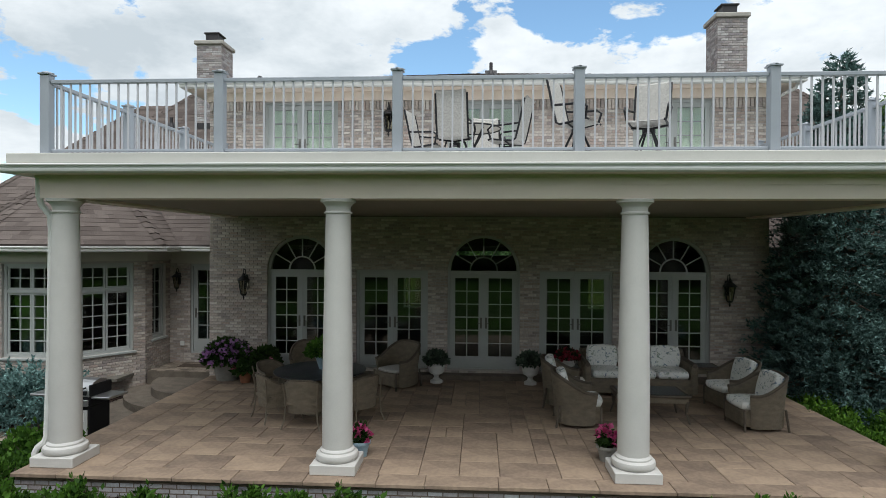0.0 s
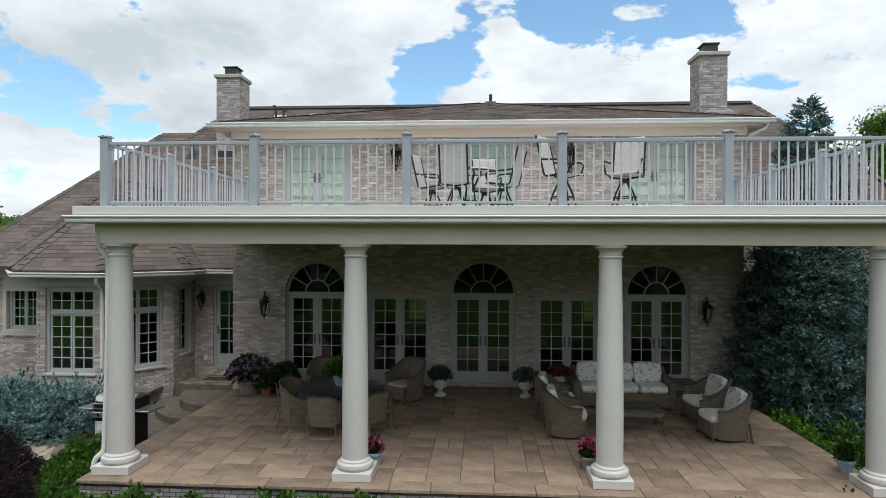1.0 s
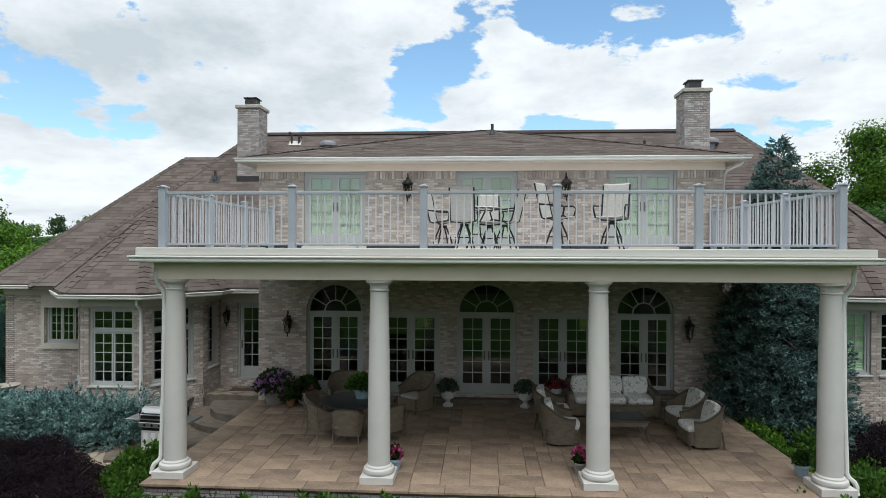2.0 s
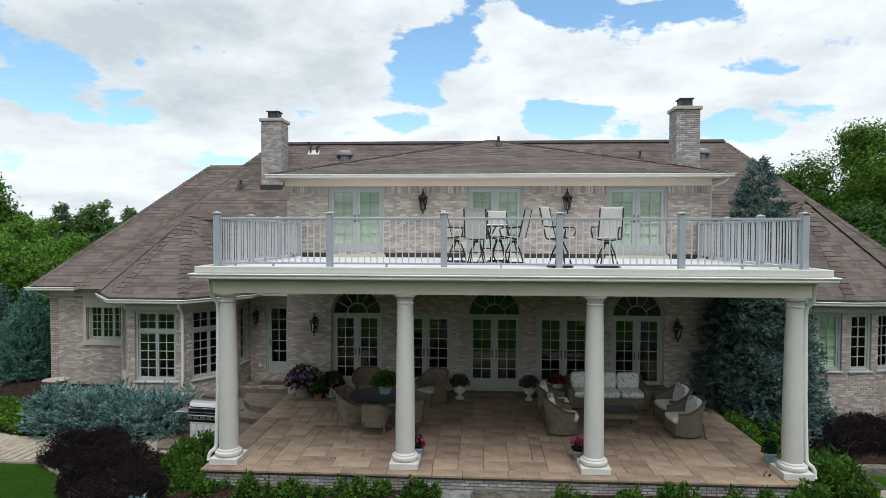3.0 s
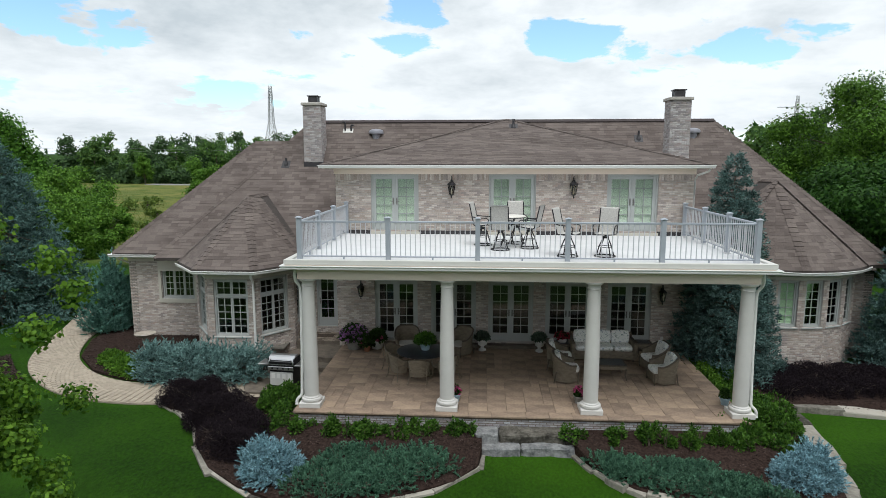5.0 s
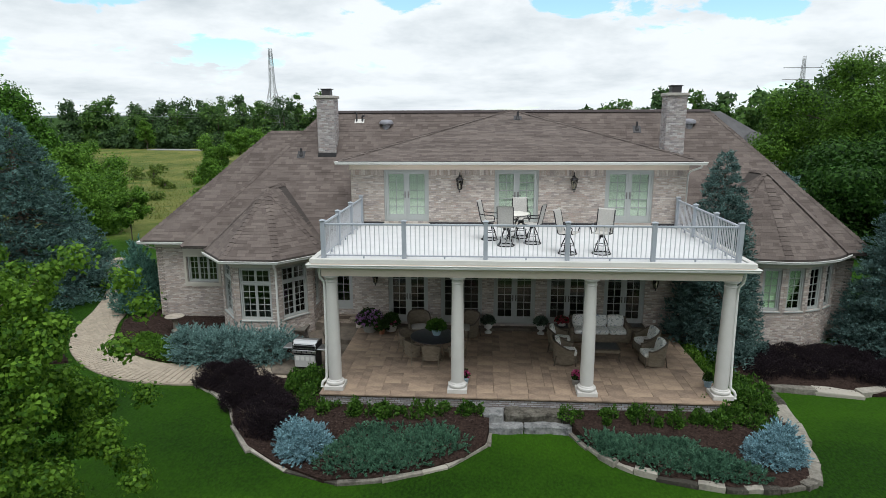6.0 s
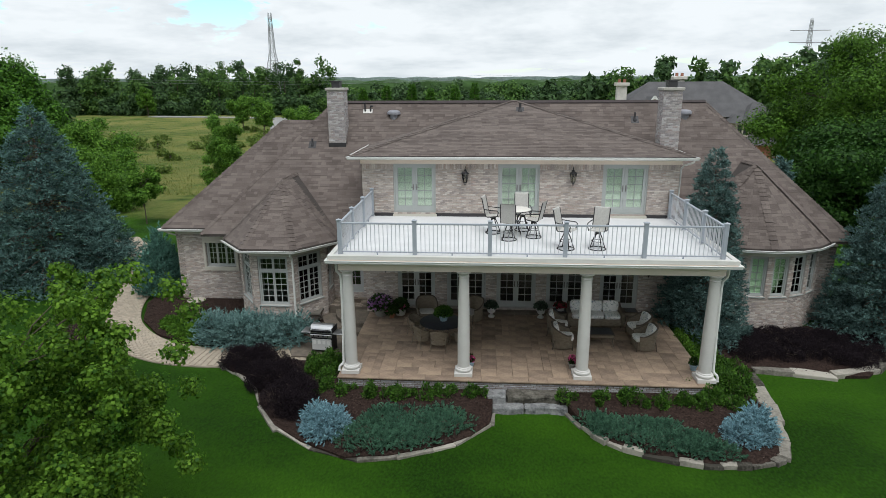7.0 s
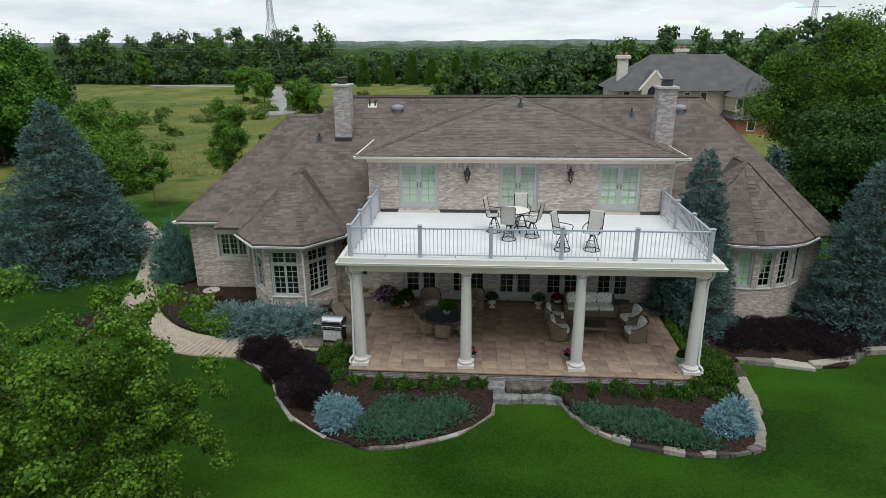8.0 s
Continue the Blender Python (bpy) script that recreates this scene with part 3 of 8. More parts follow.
def french_door(name, wall_ob, u0, u1, z0, z1, label, rows=5, arch=False):
    """A pair of glazed leaves in a frame, set back in the wall's opening; with a fan light over it if arched."""
    ob = tagged(new(name), label, "french door", kind="structure")
    ob.matrix_world = wall_ob.matrix_world @ pose((u0 + u1) / 2, 0.11, 0)
    w = (u1 - u0) / 2
    part("door_frame", ring(bmesh.new(), -w, w, z0, z1, 0.055, -0.03, 0.07, 0.03), M_SASH, ob)
    g = w - 0.058
    door_leaf(ob, -g, -0.004, z0 + 0.032, z1 - 0.058, 0.0, 2, rows, 1)
    door_leaf(ob, 0.004, g, z0 + 0.032, z1 - 0.058, 0.0, 2, rows, -1)
    part("astragal", bx(-0.022, 0.022, -0.016, -0.001, z0 + 0.032, z1 - 0.058), M_SASH, ob)
    if arch:
        bm = bmesh.new()
        n = 20
        for r0, r1, y0, y1 in ((w - 0.065, w - 0.002, -0.03, 0.07), (w * 0.36, w * 0.36 + 0.03, 0.0, 0.04)):
            arc = [(math.cos(math.pi * i / n), math.sin(math.pi * i / n)) for i in range(n + 1)]
            for (ca, sa), (cb, sb) in zip(arc, arc[1:]):
                vs = [bm.verts.new((r * c, y, z1 + r * s)) for y in (y0, y1) for r in (r0, r1) for c, s in ((ca, sa), (cb, sb))]
                for f in ((0, 1, 3, 2), (4, 6, 7, 5), (0, 4, 5, 1), (2, 3, 7, 6)):
                    bm.faces.new([vs[i] for i in f])
        fan = part("fan_light", bm, M_SASH, ob)
        bm = bmesh.new()
        for k in range(1, 6):
            a = math.pi * k / 6
            box(bm, w * 0.37, w - 0.07, 0.006, 0.034, -0.012, 0.012, 0, Matrix.Translation((0, 0, z1)) @ Matrix.Rotation(-a, 4, "Y"))
        part("glazing_bars", bm, M_SASH, fan)
        bm = bmesh.new()
        vs = [bm.verts.new(((w - 0.06) * math.cos(math.pi * i / n), 0.02, z1 + (w - 0.06) * math.sin(math.pi * i / n))) for i in range(n + 1)]
        bm.faces.new(vs)
        gl = part("pane", bm, M_GLASS, fan)
        gl.visible_shadow = False
    return ob


def casement(name, wall_ob, u0, u1, z0, z1, units, cols, rows, label, transom=0.0, sill=True):
    """A window of side-by-side casements, with a row of square lights above when transom > 0, and a stone sill."""
    ob = tagged(new(name), label, "window", kind="structure")
    ob.matrix_world = wall_ob.matrix_world @ pose((u0 + u1) / 2, 0.10, 0)
    w = (u1 - u0) / 2
    part("window_frame", ring(bmesh.new(), -w, w, z0, z1, 0.06, -0.03, 0.08), M_SASH, ob)
    zt = z1 - transom
    dx = (2 * w - 0.12) / units
    if transom:
        part("transom_bar", bx(-w + 0.06, w - 0.06, -0.025, 0.07, zt - 0.035, zt + 0.035), M_SASH, ob)
    for i in range(units):
        a, b = -w + 0.06 + dx * i + 0.004, -w + 0.06 + dx * (i + 1) - 0.004
        s = part("sash", ring(bmesh.new(), a, b, z0 + 0.062, (zt - 0.037) if transom else z1 - 0.062, 0.045, 0.0, 0.045), M_SASH, ob)
        lights(s, a + 0.045, b - 0.045, z0 + 0.107, (zt - 0.082) if transom else z1 - 0.107, cols, rows, 0.022)
        if transom:
            s = part("sash", ring(bmesh.new(), a, b, zt + 0.037, z1 - 0.062, 0.04, 0.0, 0.045), M_SASH, ob)
            lights(s, a + 0.04, b - 0.04, zt + 0.077, z1 - 0.102, cols, 2, 0.022)
    if sill:
        part("window_sill", bx(-w - 0.05, w + 0.05, -0.14, -0.03, z0 - 0.055, z0 - 0.003, 0.008), M_SASH, ob)
    return ob


def gutter(name, pts, z, label="white metal eaves gutter", size=0.12):
    """An ogee-like gutter along points of the plan, its outside to the right."""
    bm = bmesh.new()
    prof = ((0.0, 0.0), (0.075, 0.0), (0.098, 0.016), (0.105, 0.04), (0.098, 0.062), (0.11, 0.084), (0.128, 0.092), (0.132, 0.108), (0.122, 0.12), (0.105, 0.112), (0.0, 0.06))
    k = size / 0.12
    rings = []
    n = len(pts)
    for i, p in enumerate(pts):
        a = Vector(pts[max(i - 1, 0)]) if i else None
        b = Vector(pts[i + 1]) if i < n - 1 else None
        q = Vector(p)
        ds = [(q - a).normalized()] if a is not None else []
        if b is not None:
            ds.append((b - q).normalized())
        norms = [Vector((d.y, -d.x)) for d in ds]
        nn = sum(norms, Vector((0, 0))).normalized()
        s = 1 / max(0.4, nn.dot(norms[0]))
        rings.append([bm.verts.new((q.x + nn.x * o * k * s, q.y + nn.y * o * k * s, z + h * k)) for o, h in prof])
    for a, b in zip(rings, rings[1:]):
        for i in range(len(prof)):
            bm.faces.new((a[i], a[(i + 1) % len(prof)], b[(i + 1) % len(prof)], b[i]))
    bm.faces.new(rings[0])
    bm.faces.new(rings[-1][::-1])
    return setting(name, bm, M_WHITE, label, "gutter")


def frieze(name, pts, z0, z1, out0, out1, mat, label):
    """A board along points of the plan from out0 to out1 beyond them, to the right."""
    bm = bmesh.new()
    rings = []
    n = len(pts)
    for i, p in enumerate(pts):
        q = Vector(p)
        ds = []
        if i:
            ds.append((q - Vector(pts[i - 1])).normalized())
        if i < n - 1:
            ds.append((Vector(pts[i + 1]) - q).normalized())
        norms = [Vector((d.y, -d.x)) for d in ds]
        nn = sum(norms, Vector((0, 0))).normalized()
        s = 1 / max(0.4, nn.dot(norms[0]))
        rings.append([bm.verts.new((q.x + nn.x * o * s, q.y + nn.y * o * s, z)) for o, z in ((out0, z0), (out1, z0), (out1, z1), (out0, z1))])
    for a, b in zip(rings, rings[1:]):
        for i in range(4):
            bm.faces.new((a[i], a[(i + 1) % 4], b[(i + 1) % 4], b[i]))
    bm.faces.new(rings[0])
    bm.faces.new(rings[-1][::-1])
    return setting(name, bm, mat, label, "trim")


M_HANDLE = material("dull_bronze", (0.16, 0.155, 0.14), 0.45, 0.4, vary=0.2)

# ---- the ground ----
LAWN = -0.7


def ground_height(x, y):
    """Level round the house, then falling gently to the meadow and rising to far hills."""
    d = math.hypot(x, y - 10)
    z = LAWN
    t = min(1.0, max(0.0, (y - 26) / 60))
    z -= 1.1 * t * t * (3 - 2 * t)
    if d > 300:
        z -= 0.022 * (d - 300)
    return z


def make_ground():
    xs = sorted({round(v, 1) for v in list(np.linspace(-60, 60, 61)) + [s * v for s in (-1, 1) for v in (70, 85, 105, 130, 170, 220, 300, 400, 550, 750, 1000, 1400)]})
    ys = sorted({round(v, 1) for v in list(np.linspace(-40, 90, 66)) + [100, 115, 135, 160, 200, 250, 320, 420, 550, 700, 900, 1150, 1400] + [-60, -90, -140, -220, -350, -600, -1000, -1400]})
    verts = [(x, y, ground_height(x, y)) for y in ys for x in xs]
    w = len(xs)
    faces = [(r * w + c, r * w + c + 1, (r + 1) * w + c + 1, (r + 1) * w + c) for r in range(len(ys) - 1) for c in range(w - 1)]
    ob = setting("ground", mesh_of("ground", verts, faces), M_GROUND, "mown green lawn running into a rough dry meadow", "ground")
    ob.data.shade_smooth()


make_ground()

# ---- the house: walls ----
W = 13.62
LX, RX = -6.02, 6.21
ARCHED = [(-4.70, -3.17), (-0.65, 0.93), (3.50, 5.00)]
PLAIN = [(-2.68, -1.09), (1.36, 2.93)]
DOOR0, DOOR1 = 0.17, 2.335
low_ops = [(a - LX, b - LX, DOOR0, DOOR1, True) for a, b in ARCHED] + [(a - LX, b - LX, DOOR0, DOOR1, False) for a, b in PLAIN]
wall_low = wall("wall_terrace", (LX, W), (RX, W), -0.1, 3.52, sorted(low_ops), "grey-pink tumbled brick wall with five glazed doorways", singles=260, near=(0.6, 1.2))
UP = [(-4.78, -3.11), (-0.67, 0.94), (3.34, 5.05)]
DECK = 4.0
wall_up = wall("wall_upper", (LX, W), (RX, W), DECK - 0.1, 6.36, [(a - LX, b - LX, DECK + 0.13, 6.075, False) for a, b in UP], "grey-pink tumbled brick upper wall with three glazed doorways", singles=300, near=(6.0, 5.2))
def soldier_course(parent, spans, z0, z1, y):
    """Upright bricks side by side along the top of the wall."""
    rnd = random.Random(5)
    verts, faces = [], []
    for a, b in spans:
        n = max(1, round((b - a) / 0.078))
        w = (b - a) / n
        for i in range(n):
            u0, u1, d, k = a + i * w, a + (i + 1) * w - 0.011, y - 0.006 * rnd.random(), len(verts)
            verts += [(u0, 0.0, z0), (u1, 0.0, z0), (u1, 0.0, z1), (u0, 0.0, z1), (u0 + 0.004, d, z0 + 0.004), (u1 - 0.004, d, z0 + 0.004), (u1 - 0.004, d, z1 - 0.004), (u0 + 0.004, d, z1 - 0.004)]
            faces += [tuple(k + j for j in f) for f in ((0, 1, 5, 4), (1, 2, 6, 5), (2, 3, 7, 6), (3, 0, 4, 7), (4, 5, 6, 7))]
    tagged(part("soldier_course", mesh_of("soldier_course", verts, faces), M_BRICK_I, parent, "upright brick course below the frieze"), kind="stuff")


edges = [0.02] + [v - LX + o for a, b in UP for v, o in ((a, -0.01), (b, 0.01))] + [RX - LX - 0.02]
soldier_course(wall_up, list(zip(edges[::2], edges[1::2])), 5.88, 6.083, -0.024)
SY = 15.28
wall("wall_upper_west", (LX, 18.6), (LX, W + 0.3), DECK - 0.1, 6.36, (), "tumbled brick side wall of the upper storey", near=(0, 5))
wall("wall_upper_east", (RX, W + 0.3), (RX, 18.6), DECK - 0.1, 6.36, (), "tumbled brick side wall of the upper storey", near=(0, 5))
wall("wall_porch_west", (LX, SY), (LX, W + 0.3), -0.1, 3.9, (), "tumbled brick return wall beside the side door", near=(0, 1))
wall("wall_porch_east", (RX, W + 0.3), (RX, 15.2), -0.8, 3.9, (), "tumbled brick return wall behind a spruce", near=(0, 1))
wall_side = wall("wall_side_door", (-7.80, SY), (LX, SY), -0.3, 2.75, [(0.52, 1.33, 0.12, 2.38, False)], "tumbled brick wall of the recessed side entrance", singles=60, near=(0.2, 1.2))
wall("wall_east", (RX, 15.2), (13.3, 15.2), -0.8, 2.5, (), "tumbled brick garden wall of the east wing", near=(0, 1))
wall("wall_east_end", (13.3, 15.2), (13.3, 24.2), -0.8, 2.5, (), "tumbled brick end wall of the east wing", bricks=False)
wall_wing = wall("wall_west_wing", (-15.3, 16.2), (-11.55, 16.2), -0.8, 2.5, [(1.36, 2.72, 0.96, 2.2, False)], "tumbled brick wall of the west wing", singles=200, near=(1.0, 0.8))
wall("wall_west_end", (-15.3, 24.0), (-15.3, 16.2), -0.8, 2.5, (), "tumbled brick end wall of the west wing", bricks=False)
wall("wall_north", (13.3, 24.2), (-15.3, 24.0), -0.8, 2.5, [(8.3, 9.1, 0.45, 2.05, False), (15.4, 16.2, 0.45, 2.05, False)], "plain brick wall at the far side of the house", bricks=False)

# Glass darkened so that daylight seen through the house stays dim.
M_DIMGLASS = glass_material("dimming_glass", (0.34, 0.36, 0.34))
for u in (8.7, 15.8):
    n_ob = thing("window_north", "tall window in the far wall, glass darkened to dim the daylight", "window", (13.3 - u, 24.2 - 0.2 * u / 28.6, 0), kind="structure")
    part("window_frame", ring(bmesh.new(), -0.40, 0.40, 0.45, 2.05, 0.05, 0.02, 0.08), M_SASH, n_ob)
    part("pane", bx(-0.35, 0.35, 0.046, 0.052, 0.50, 2.0), M_DIMGLASS, n_ob).visible_shadow = False

BAY = [(-11.62, 16.2), (-11.62, 14.38), (-10.46, 12.78), (-8.80, 12.78), (-7.80, 14.13), (-7.80, SY)]
bay_walls = []
for i, (p, q) in enumerate(zip(BAY, BAY[1:])):
    length = math.hypot(q[0] - p[0], q[1] - p[1])
    ops = []
    if i in (1, 2, 3):
        half = {1: 0.62, 2: 0.61, 3: 0.58}[i]
        ops = [(length / 2 - half, length / 2 + half, 0.42, 2.45, False)]
    if i == 4:
        ops = [(0.32, 0.95, 0.6, 2.4, False)]
    bay_walls.append(wall("wall_bay", p, q, -0.8, 2.5, ops, "tumbled brick facet of the bay window", singles=110 if i in (2, 3) else 0, near=(length / 2, 0.3)))

RC, RR = (10.0, 16.9), 3.2
FACETS = 9
round_pts = [(RC[0] + RR * math.sin(radians(a)), RC[1] - RR * math.cos(radians(a))) for a in np.linspace(-62.5, 65.5, FACETS)]
round_walls = []
for i, (p, q) in enumerate(zip(round_pts, round_pts[1:])):
    length = math.hypot(q[0] - p[0], q[1] - p[1])
    round_walls.append(wall("wall_round_bay", p, q, -0.8, 2.5, [(0.12, length - 0.12, 0.82, 2.46, False)] if 1 <= i <= 6 else (), "tumbled brick facet of the rounded bay", singles=40 if i in (3, 4) else 0, near=(0.5, 0.2)))

# rooms behind the glass, indoor shade put into their dark wall colour
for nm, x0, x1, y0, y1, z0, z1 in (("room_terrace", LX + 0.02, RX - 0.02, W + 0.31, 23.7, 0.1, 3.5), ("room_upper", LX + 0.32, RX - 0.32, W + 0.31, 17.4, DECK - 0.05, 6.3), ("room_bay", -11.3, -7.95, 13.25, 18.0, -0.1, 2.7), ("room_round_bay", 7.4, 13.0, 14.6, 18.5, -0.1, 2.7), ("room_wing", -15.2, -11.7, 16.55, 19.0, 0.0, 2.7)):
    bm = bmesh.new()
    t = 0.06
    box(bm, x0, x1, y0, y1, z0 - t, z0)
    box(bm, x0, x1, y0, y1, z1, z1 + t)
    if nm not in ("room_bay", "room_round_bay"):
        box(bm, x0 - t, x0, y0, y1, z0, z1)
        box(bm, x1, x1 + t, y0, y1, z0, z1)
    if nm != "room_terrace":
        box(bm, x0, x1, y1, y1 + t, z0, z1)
    setting(nm, bm, M_ROOM, "plain room behind the glazing, coloured dark to look unlit", "room")

# ---- doors and windows ----
n_door = 0
for a, b in ARCHED:
    n_door += 1
    french_door("door_%d" % n_door, wall_low, a - LX, b - LX, DOOR0, DOOR1, "grey-green french doors under an arched fan light, closed", 6, True)
for a, b in PLAIN:
    n_door += 1
    french_door("door_%d" % n_door, wall_low, a - LX, b - LX, DOOR0, DOOR1, "grey-green glazed double doors opening on the terrace, closed", 6)
for a, b in UP:
    n_door += 1
    ob = french_door("door_%d" % n_door, wall_up, a - LX, b - LX, DECK + 0.13, 6.075, "grey-green french doors with pale blinds on the roof deck, closed", 5)
    w = (b - a) / 2
    for s in (-1, 1):
        part("blind", bx(s * w / 2 - w / 2 + 0.075, s * w / 2 + w / 2 - 0.075, 0.052, 0.058, DECK + 0.3, 5.985), M_BLIND, ob, "pale green pleated blind")
ob = tagged(new("door_side"), "single grey-green glazed side door on a brick step, closed", "door", kind="structure")
ob.matrix_world = wall_side.matrix_world @ pose(0.925, 0.11, 0)
part("door_frame", ring(bmesh.new(), -0.405, 0.405, 0.12, 2.38, 0.05, -0.03, 0.07, 0.03), M_SASH, ob)
door_leaf(ob, -0.352, 0.352, 0.155, 2.328, 0.0, 2, 5, -1, 0.32)

n_win = 0
for i in (1, 2, 3):
    n_win += 1
    length = math.hypot(BAY[i + 1][0] - BAY[i][0], BAY[i + 1][1] - BAY[i][1])
    half = {1: 0.62, 2: 0.61, 3: 0.58}[i]
    casement("window_%d" % n_win, bay_walls[i], length / 2 - half, length / 2 + half, 0.42, 2.45, 2, 2, 5, "grey-green casement pair with square lights above, in the bay", 0.6)
n_win += 1
casement("window_%d" % n_win, bay_walls[4], 0.32, 0.95, 0.6, 2.4, 1, 2, 5, "narrow grey-green casement beside the side door", 0.0)
n_win += 1
casement("window_%d" % n_win, wall_wing, 1.36, 2.72, 0.96, 2.2, 3, 2, 4, "low triple casement in a beige surround", 0.0)
for i, ob in enumerate(round_walls):
    if 1 <= i <= 6:
        n_win += 1
        length = math.hypot(round_pts[i + 1][0] - round_pts[i][0], round_pts[i + 1][1] - round_pts[i][1])
        win = casement("window_%d" % n_win, ob, 0.12, length - 0.12, 0.82, 2.46, 1, 2, 5, "grey-green casement with pale slatted shutters inside" if i != 5 else "grey-green casement in the rounded bay")
        if i != 5:
            for k in range(21):
                z = 0.96 + k * 0.068
                part("shutter_slat", bx(-length / 2 + 0.165, length / 2 - 0.165, -0.042, 0.042, -0.004, 0.004), M_SHUTTER, win).matrix_basis = pose(0, 0.072, z, 55)

# ---- eaves ----
EAVE = 2.87
frieze("trim_wing", [(-15.3, 16.2), (-11.62, 16.2)], 2.5, 2.74, -0.28, 0.06, M_TRIM, "beige frieze board under the eaves")
frieze("trim_bay", BAY[1:], 2.5, 2.74, -0.28, 0.06, M_TRIM, "beige frieze board round the bay")
frieze("trim_side", [(-7.74, SY), (LX - 0.002, SY)], 2.38 + 0.02, 2.7, 0.0, 0.04, M_TRIM, "beige frieze board over the side door")
frieze("trim_round_bay", round_pts, 2.5, 2.74, -0.28, 0.05, M_TRIM, "beige frieze board round the curved bay")
frieze("trim_east", [(RX, 15.2), (7.2, 15.2)], 2.5, 2.74, -0.28, 0.05, M_TRIM, "beige frieze board under the east eaves")
frieze("trim_upper", [(LX, W + 0.5), (LX, W), (RX, W), (RX, W + 0.5)], 6.085, 6.42, -0.1, 0.045, M_BEAM, "beige frieze board under the upper eaves")
S = 1.09
RIDGE_Y, RIDGE_Z = 19.65, EAVE + S * (19.65 - 14.73)


def main_z(y):
    return EAVE + S * (y - 14.73)


# ---- roofs ----
ML, MR = -13.4, 13.8
e0 = 14.73
mp = [
    [(ML, e0, EAVE), (MR, e0, EAVE), (MR - 4.92, RIDGE_Y, RIDGE_Z), (ML + 4.92, RIDGE_Y, RIDGE_Z)],
    [(MR, e0, EAVE), (MR, 24.57, EAVE), (MR - 4.92, RIDGE_Y, RIDGE_Z)],
    [(MR, 24.57, EAVE), (ML, 24.57, EAVE), (ML + 4.92, RIDGE_Y, RIDGE_Z), (MR - 4.92, RIDGE_Y, RIDGE_Z)],
    [(ML, 24.57, EAVE), (ML, e0, EAVE), (ML + 4.92, RIDGE_Y, RIDGE_Z)],
]
roof("roof_main", mp, "steep hipped roof of weathered brown asphalt shingles", [(mp[0][0], mp[0][3], 0, 3), (mp[0][1], mp[0][2], 0, 1)], (0, 1, 3), 2)
bm = bmesh.new()
for sy in (-1, 1):
    box(bm, -0.02, 17.38, -0.16, 0.0, -0.012, 0.012, 0.0, pose(ML + 4.92, RIDGE_Y, RIDGE_Z + 0.05) @ (pose(0, 0, 0, 42) if sy < 0 else pose(0, 0, 0, -42) @ Matrix.Translation((0, 0.16, 0))))
setting("ridge_vent", bm, M_RIDGE, "dark shingled vent strip along the main ridge", "ridge vent")
WZ = 7.36
wp = [
    [(-15.72, 15.80, EAVE), (-9.0, 15.80, EAVE), (-9.0, 19.6, WZ), (-11.05, 19.6, WZ)],
    [(-15.72, 23.6, EAVE), (-15.72, 15.80, EAVE), (-11.05, 19.6, WZ)],
    [(-9.0, 23.6, EAVE), (-15.72, 23.6, EAVE), (-11.05, 19.6, WZ), (-9.0, 19.6, WZ)],
]
roof("roof_west_wing", wp, "hipped roof of weathered brown asphalt shingles over the west wing", [(wp[0][0], wp[0][3], 0, 1), (wp[0][3], wp[0][2], 0, 2)], (0, 1), 3)
UZ, UE = 6.42, W - 0.38
ULX, URX = LX - 0.38, RX + 0.42
UA = (0.12, 19.6, 8.3)
yb = 14.73 + (UZ - EAVE) / S
up = [
    [(ULX, UE, UZ), (URX, UE, UZ), UA],
    [(ULX, yb, UZ), (ULX, UE, UZ), UA],
    [(URX, UE, UZ), (URX, yb, UZ), UA],
]
roof("roof_upper", up, "low hipped roof of brown asphalt shingles over the upper storey", [(up[0][0], UA, 0, 1), (up[0][1], UA, 0, 2)], None, 4)
BE = [(-12.07, 15.8), (-12.07, 14.0), (-10.72, 12.42), (-8.60, 12.40), (-7.28, 14.0), (-7.28, SY)]
BA, BB = (-9.73, 15.0, 5.2), (-9.65, 17.05, 5.22)
bp_ = [
    [(*BE[2], EAVE), (*BE[3], EAVE), BA],
    [(*BE[1], EAVE), (*BE[2], EAVE), BA],
    [(*BE[3], EAVE), (*BE[4], EAVE), BA],
    [(BE[0][0], 16.4, EAVE), (*BE[1], EAVE), BA, BB],
    [(*BE[4], EAVE), (BE[5][0], 16.4, EAVE), BB, BA],
]
roof("roof_bay", bp_, "faceted roof of brown asphalt shingles over the bay", [(bp_[0][0], BA, 0, 1), (bp_[0][1], BA, 0, 2), (bp_[1][0], BA, 1, 3), (bp_[2][1], BA, 2, 4), (BA, BB, 3, 4)], None, 5)
RE = 3.55
RA, RB = (10.0, 16.05, 5.82), (9.97, 17.35, 5.80)
ra = np.linspace(-100, 100, 13)
re_pts = [(RC[0] + RE * math.sin(radians(a)), RC[1] - RE * math.cos(radians(a)), EAVE) for a in ra]
rp = [[a, b, RA] for a, b in zip(re_pts, re_pts[1:])]
rp += [[re_pts[-1], (re_pts[-1][0] - 0.4, 17.9, EAVE), RB, RA], [(re_pts[0][0] + 0.4, 17.9, EAVE), re_pts[0], RA, RB]]
roof("roof_round_bay", rp, "conical faceted roof of brown asphalt shingles over the curved bay", [(rp[3][0], RA, 2, 3), (rp[6][0], RA, 5, 6), (rp[9][0], RA, 8, 9), (RA, RB, 12, 13)], None, 6)

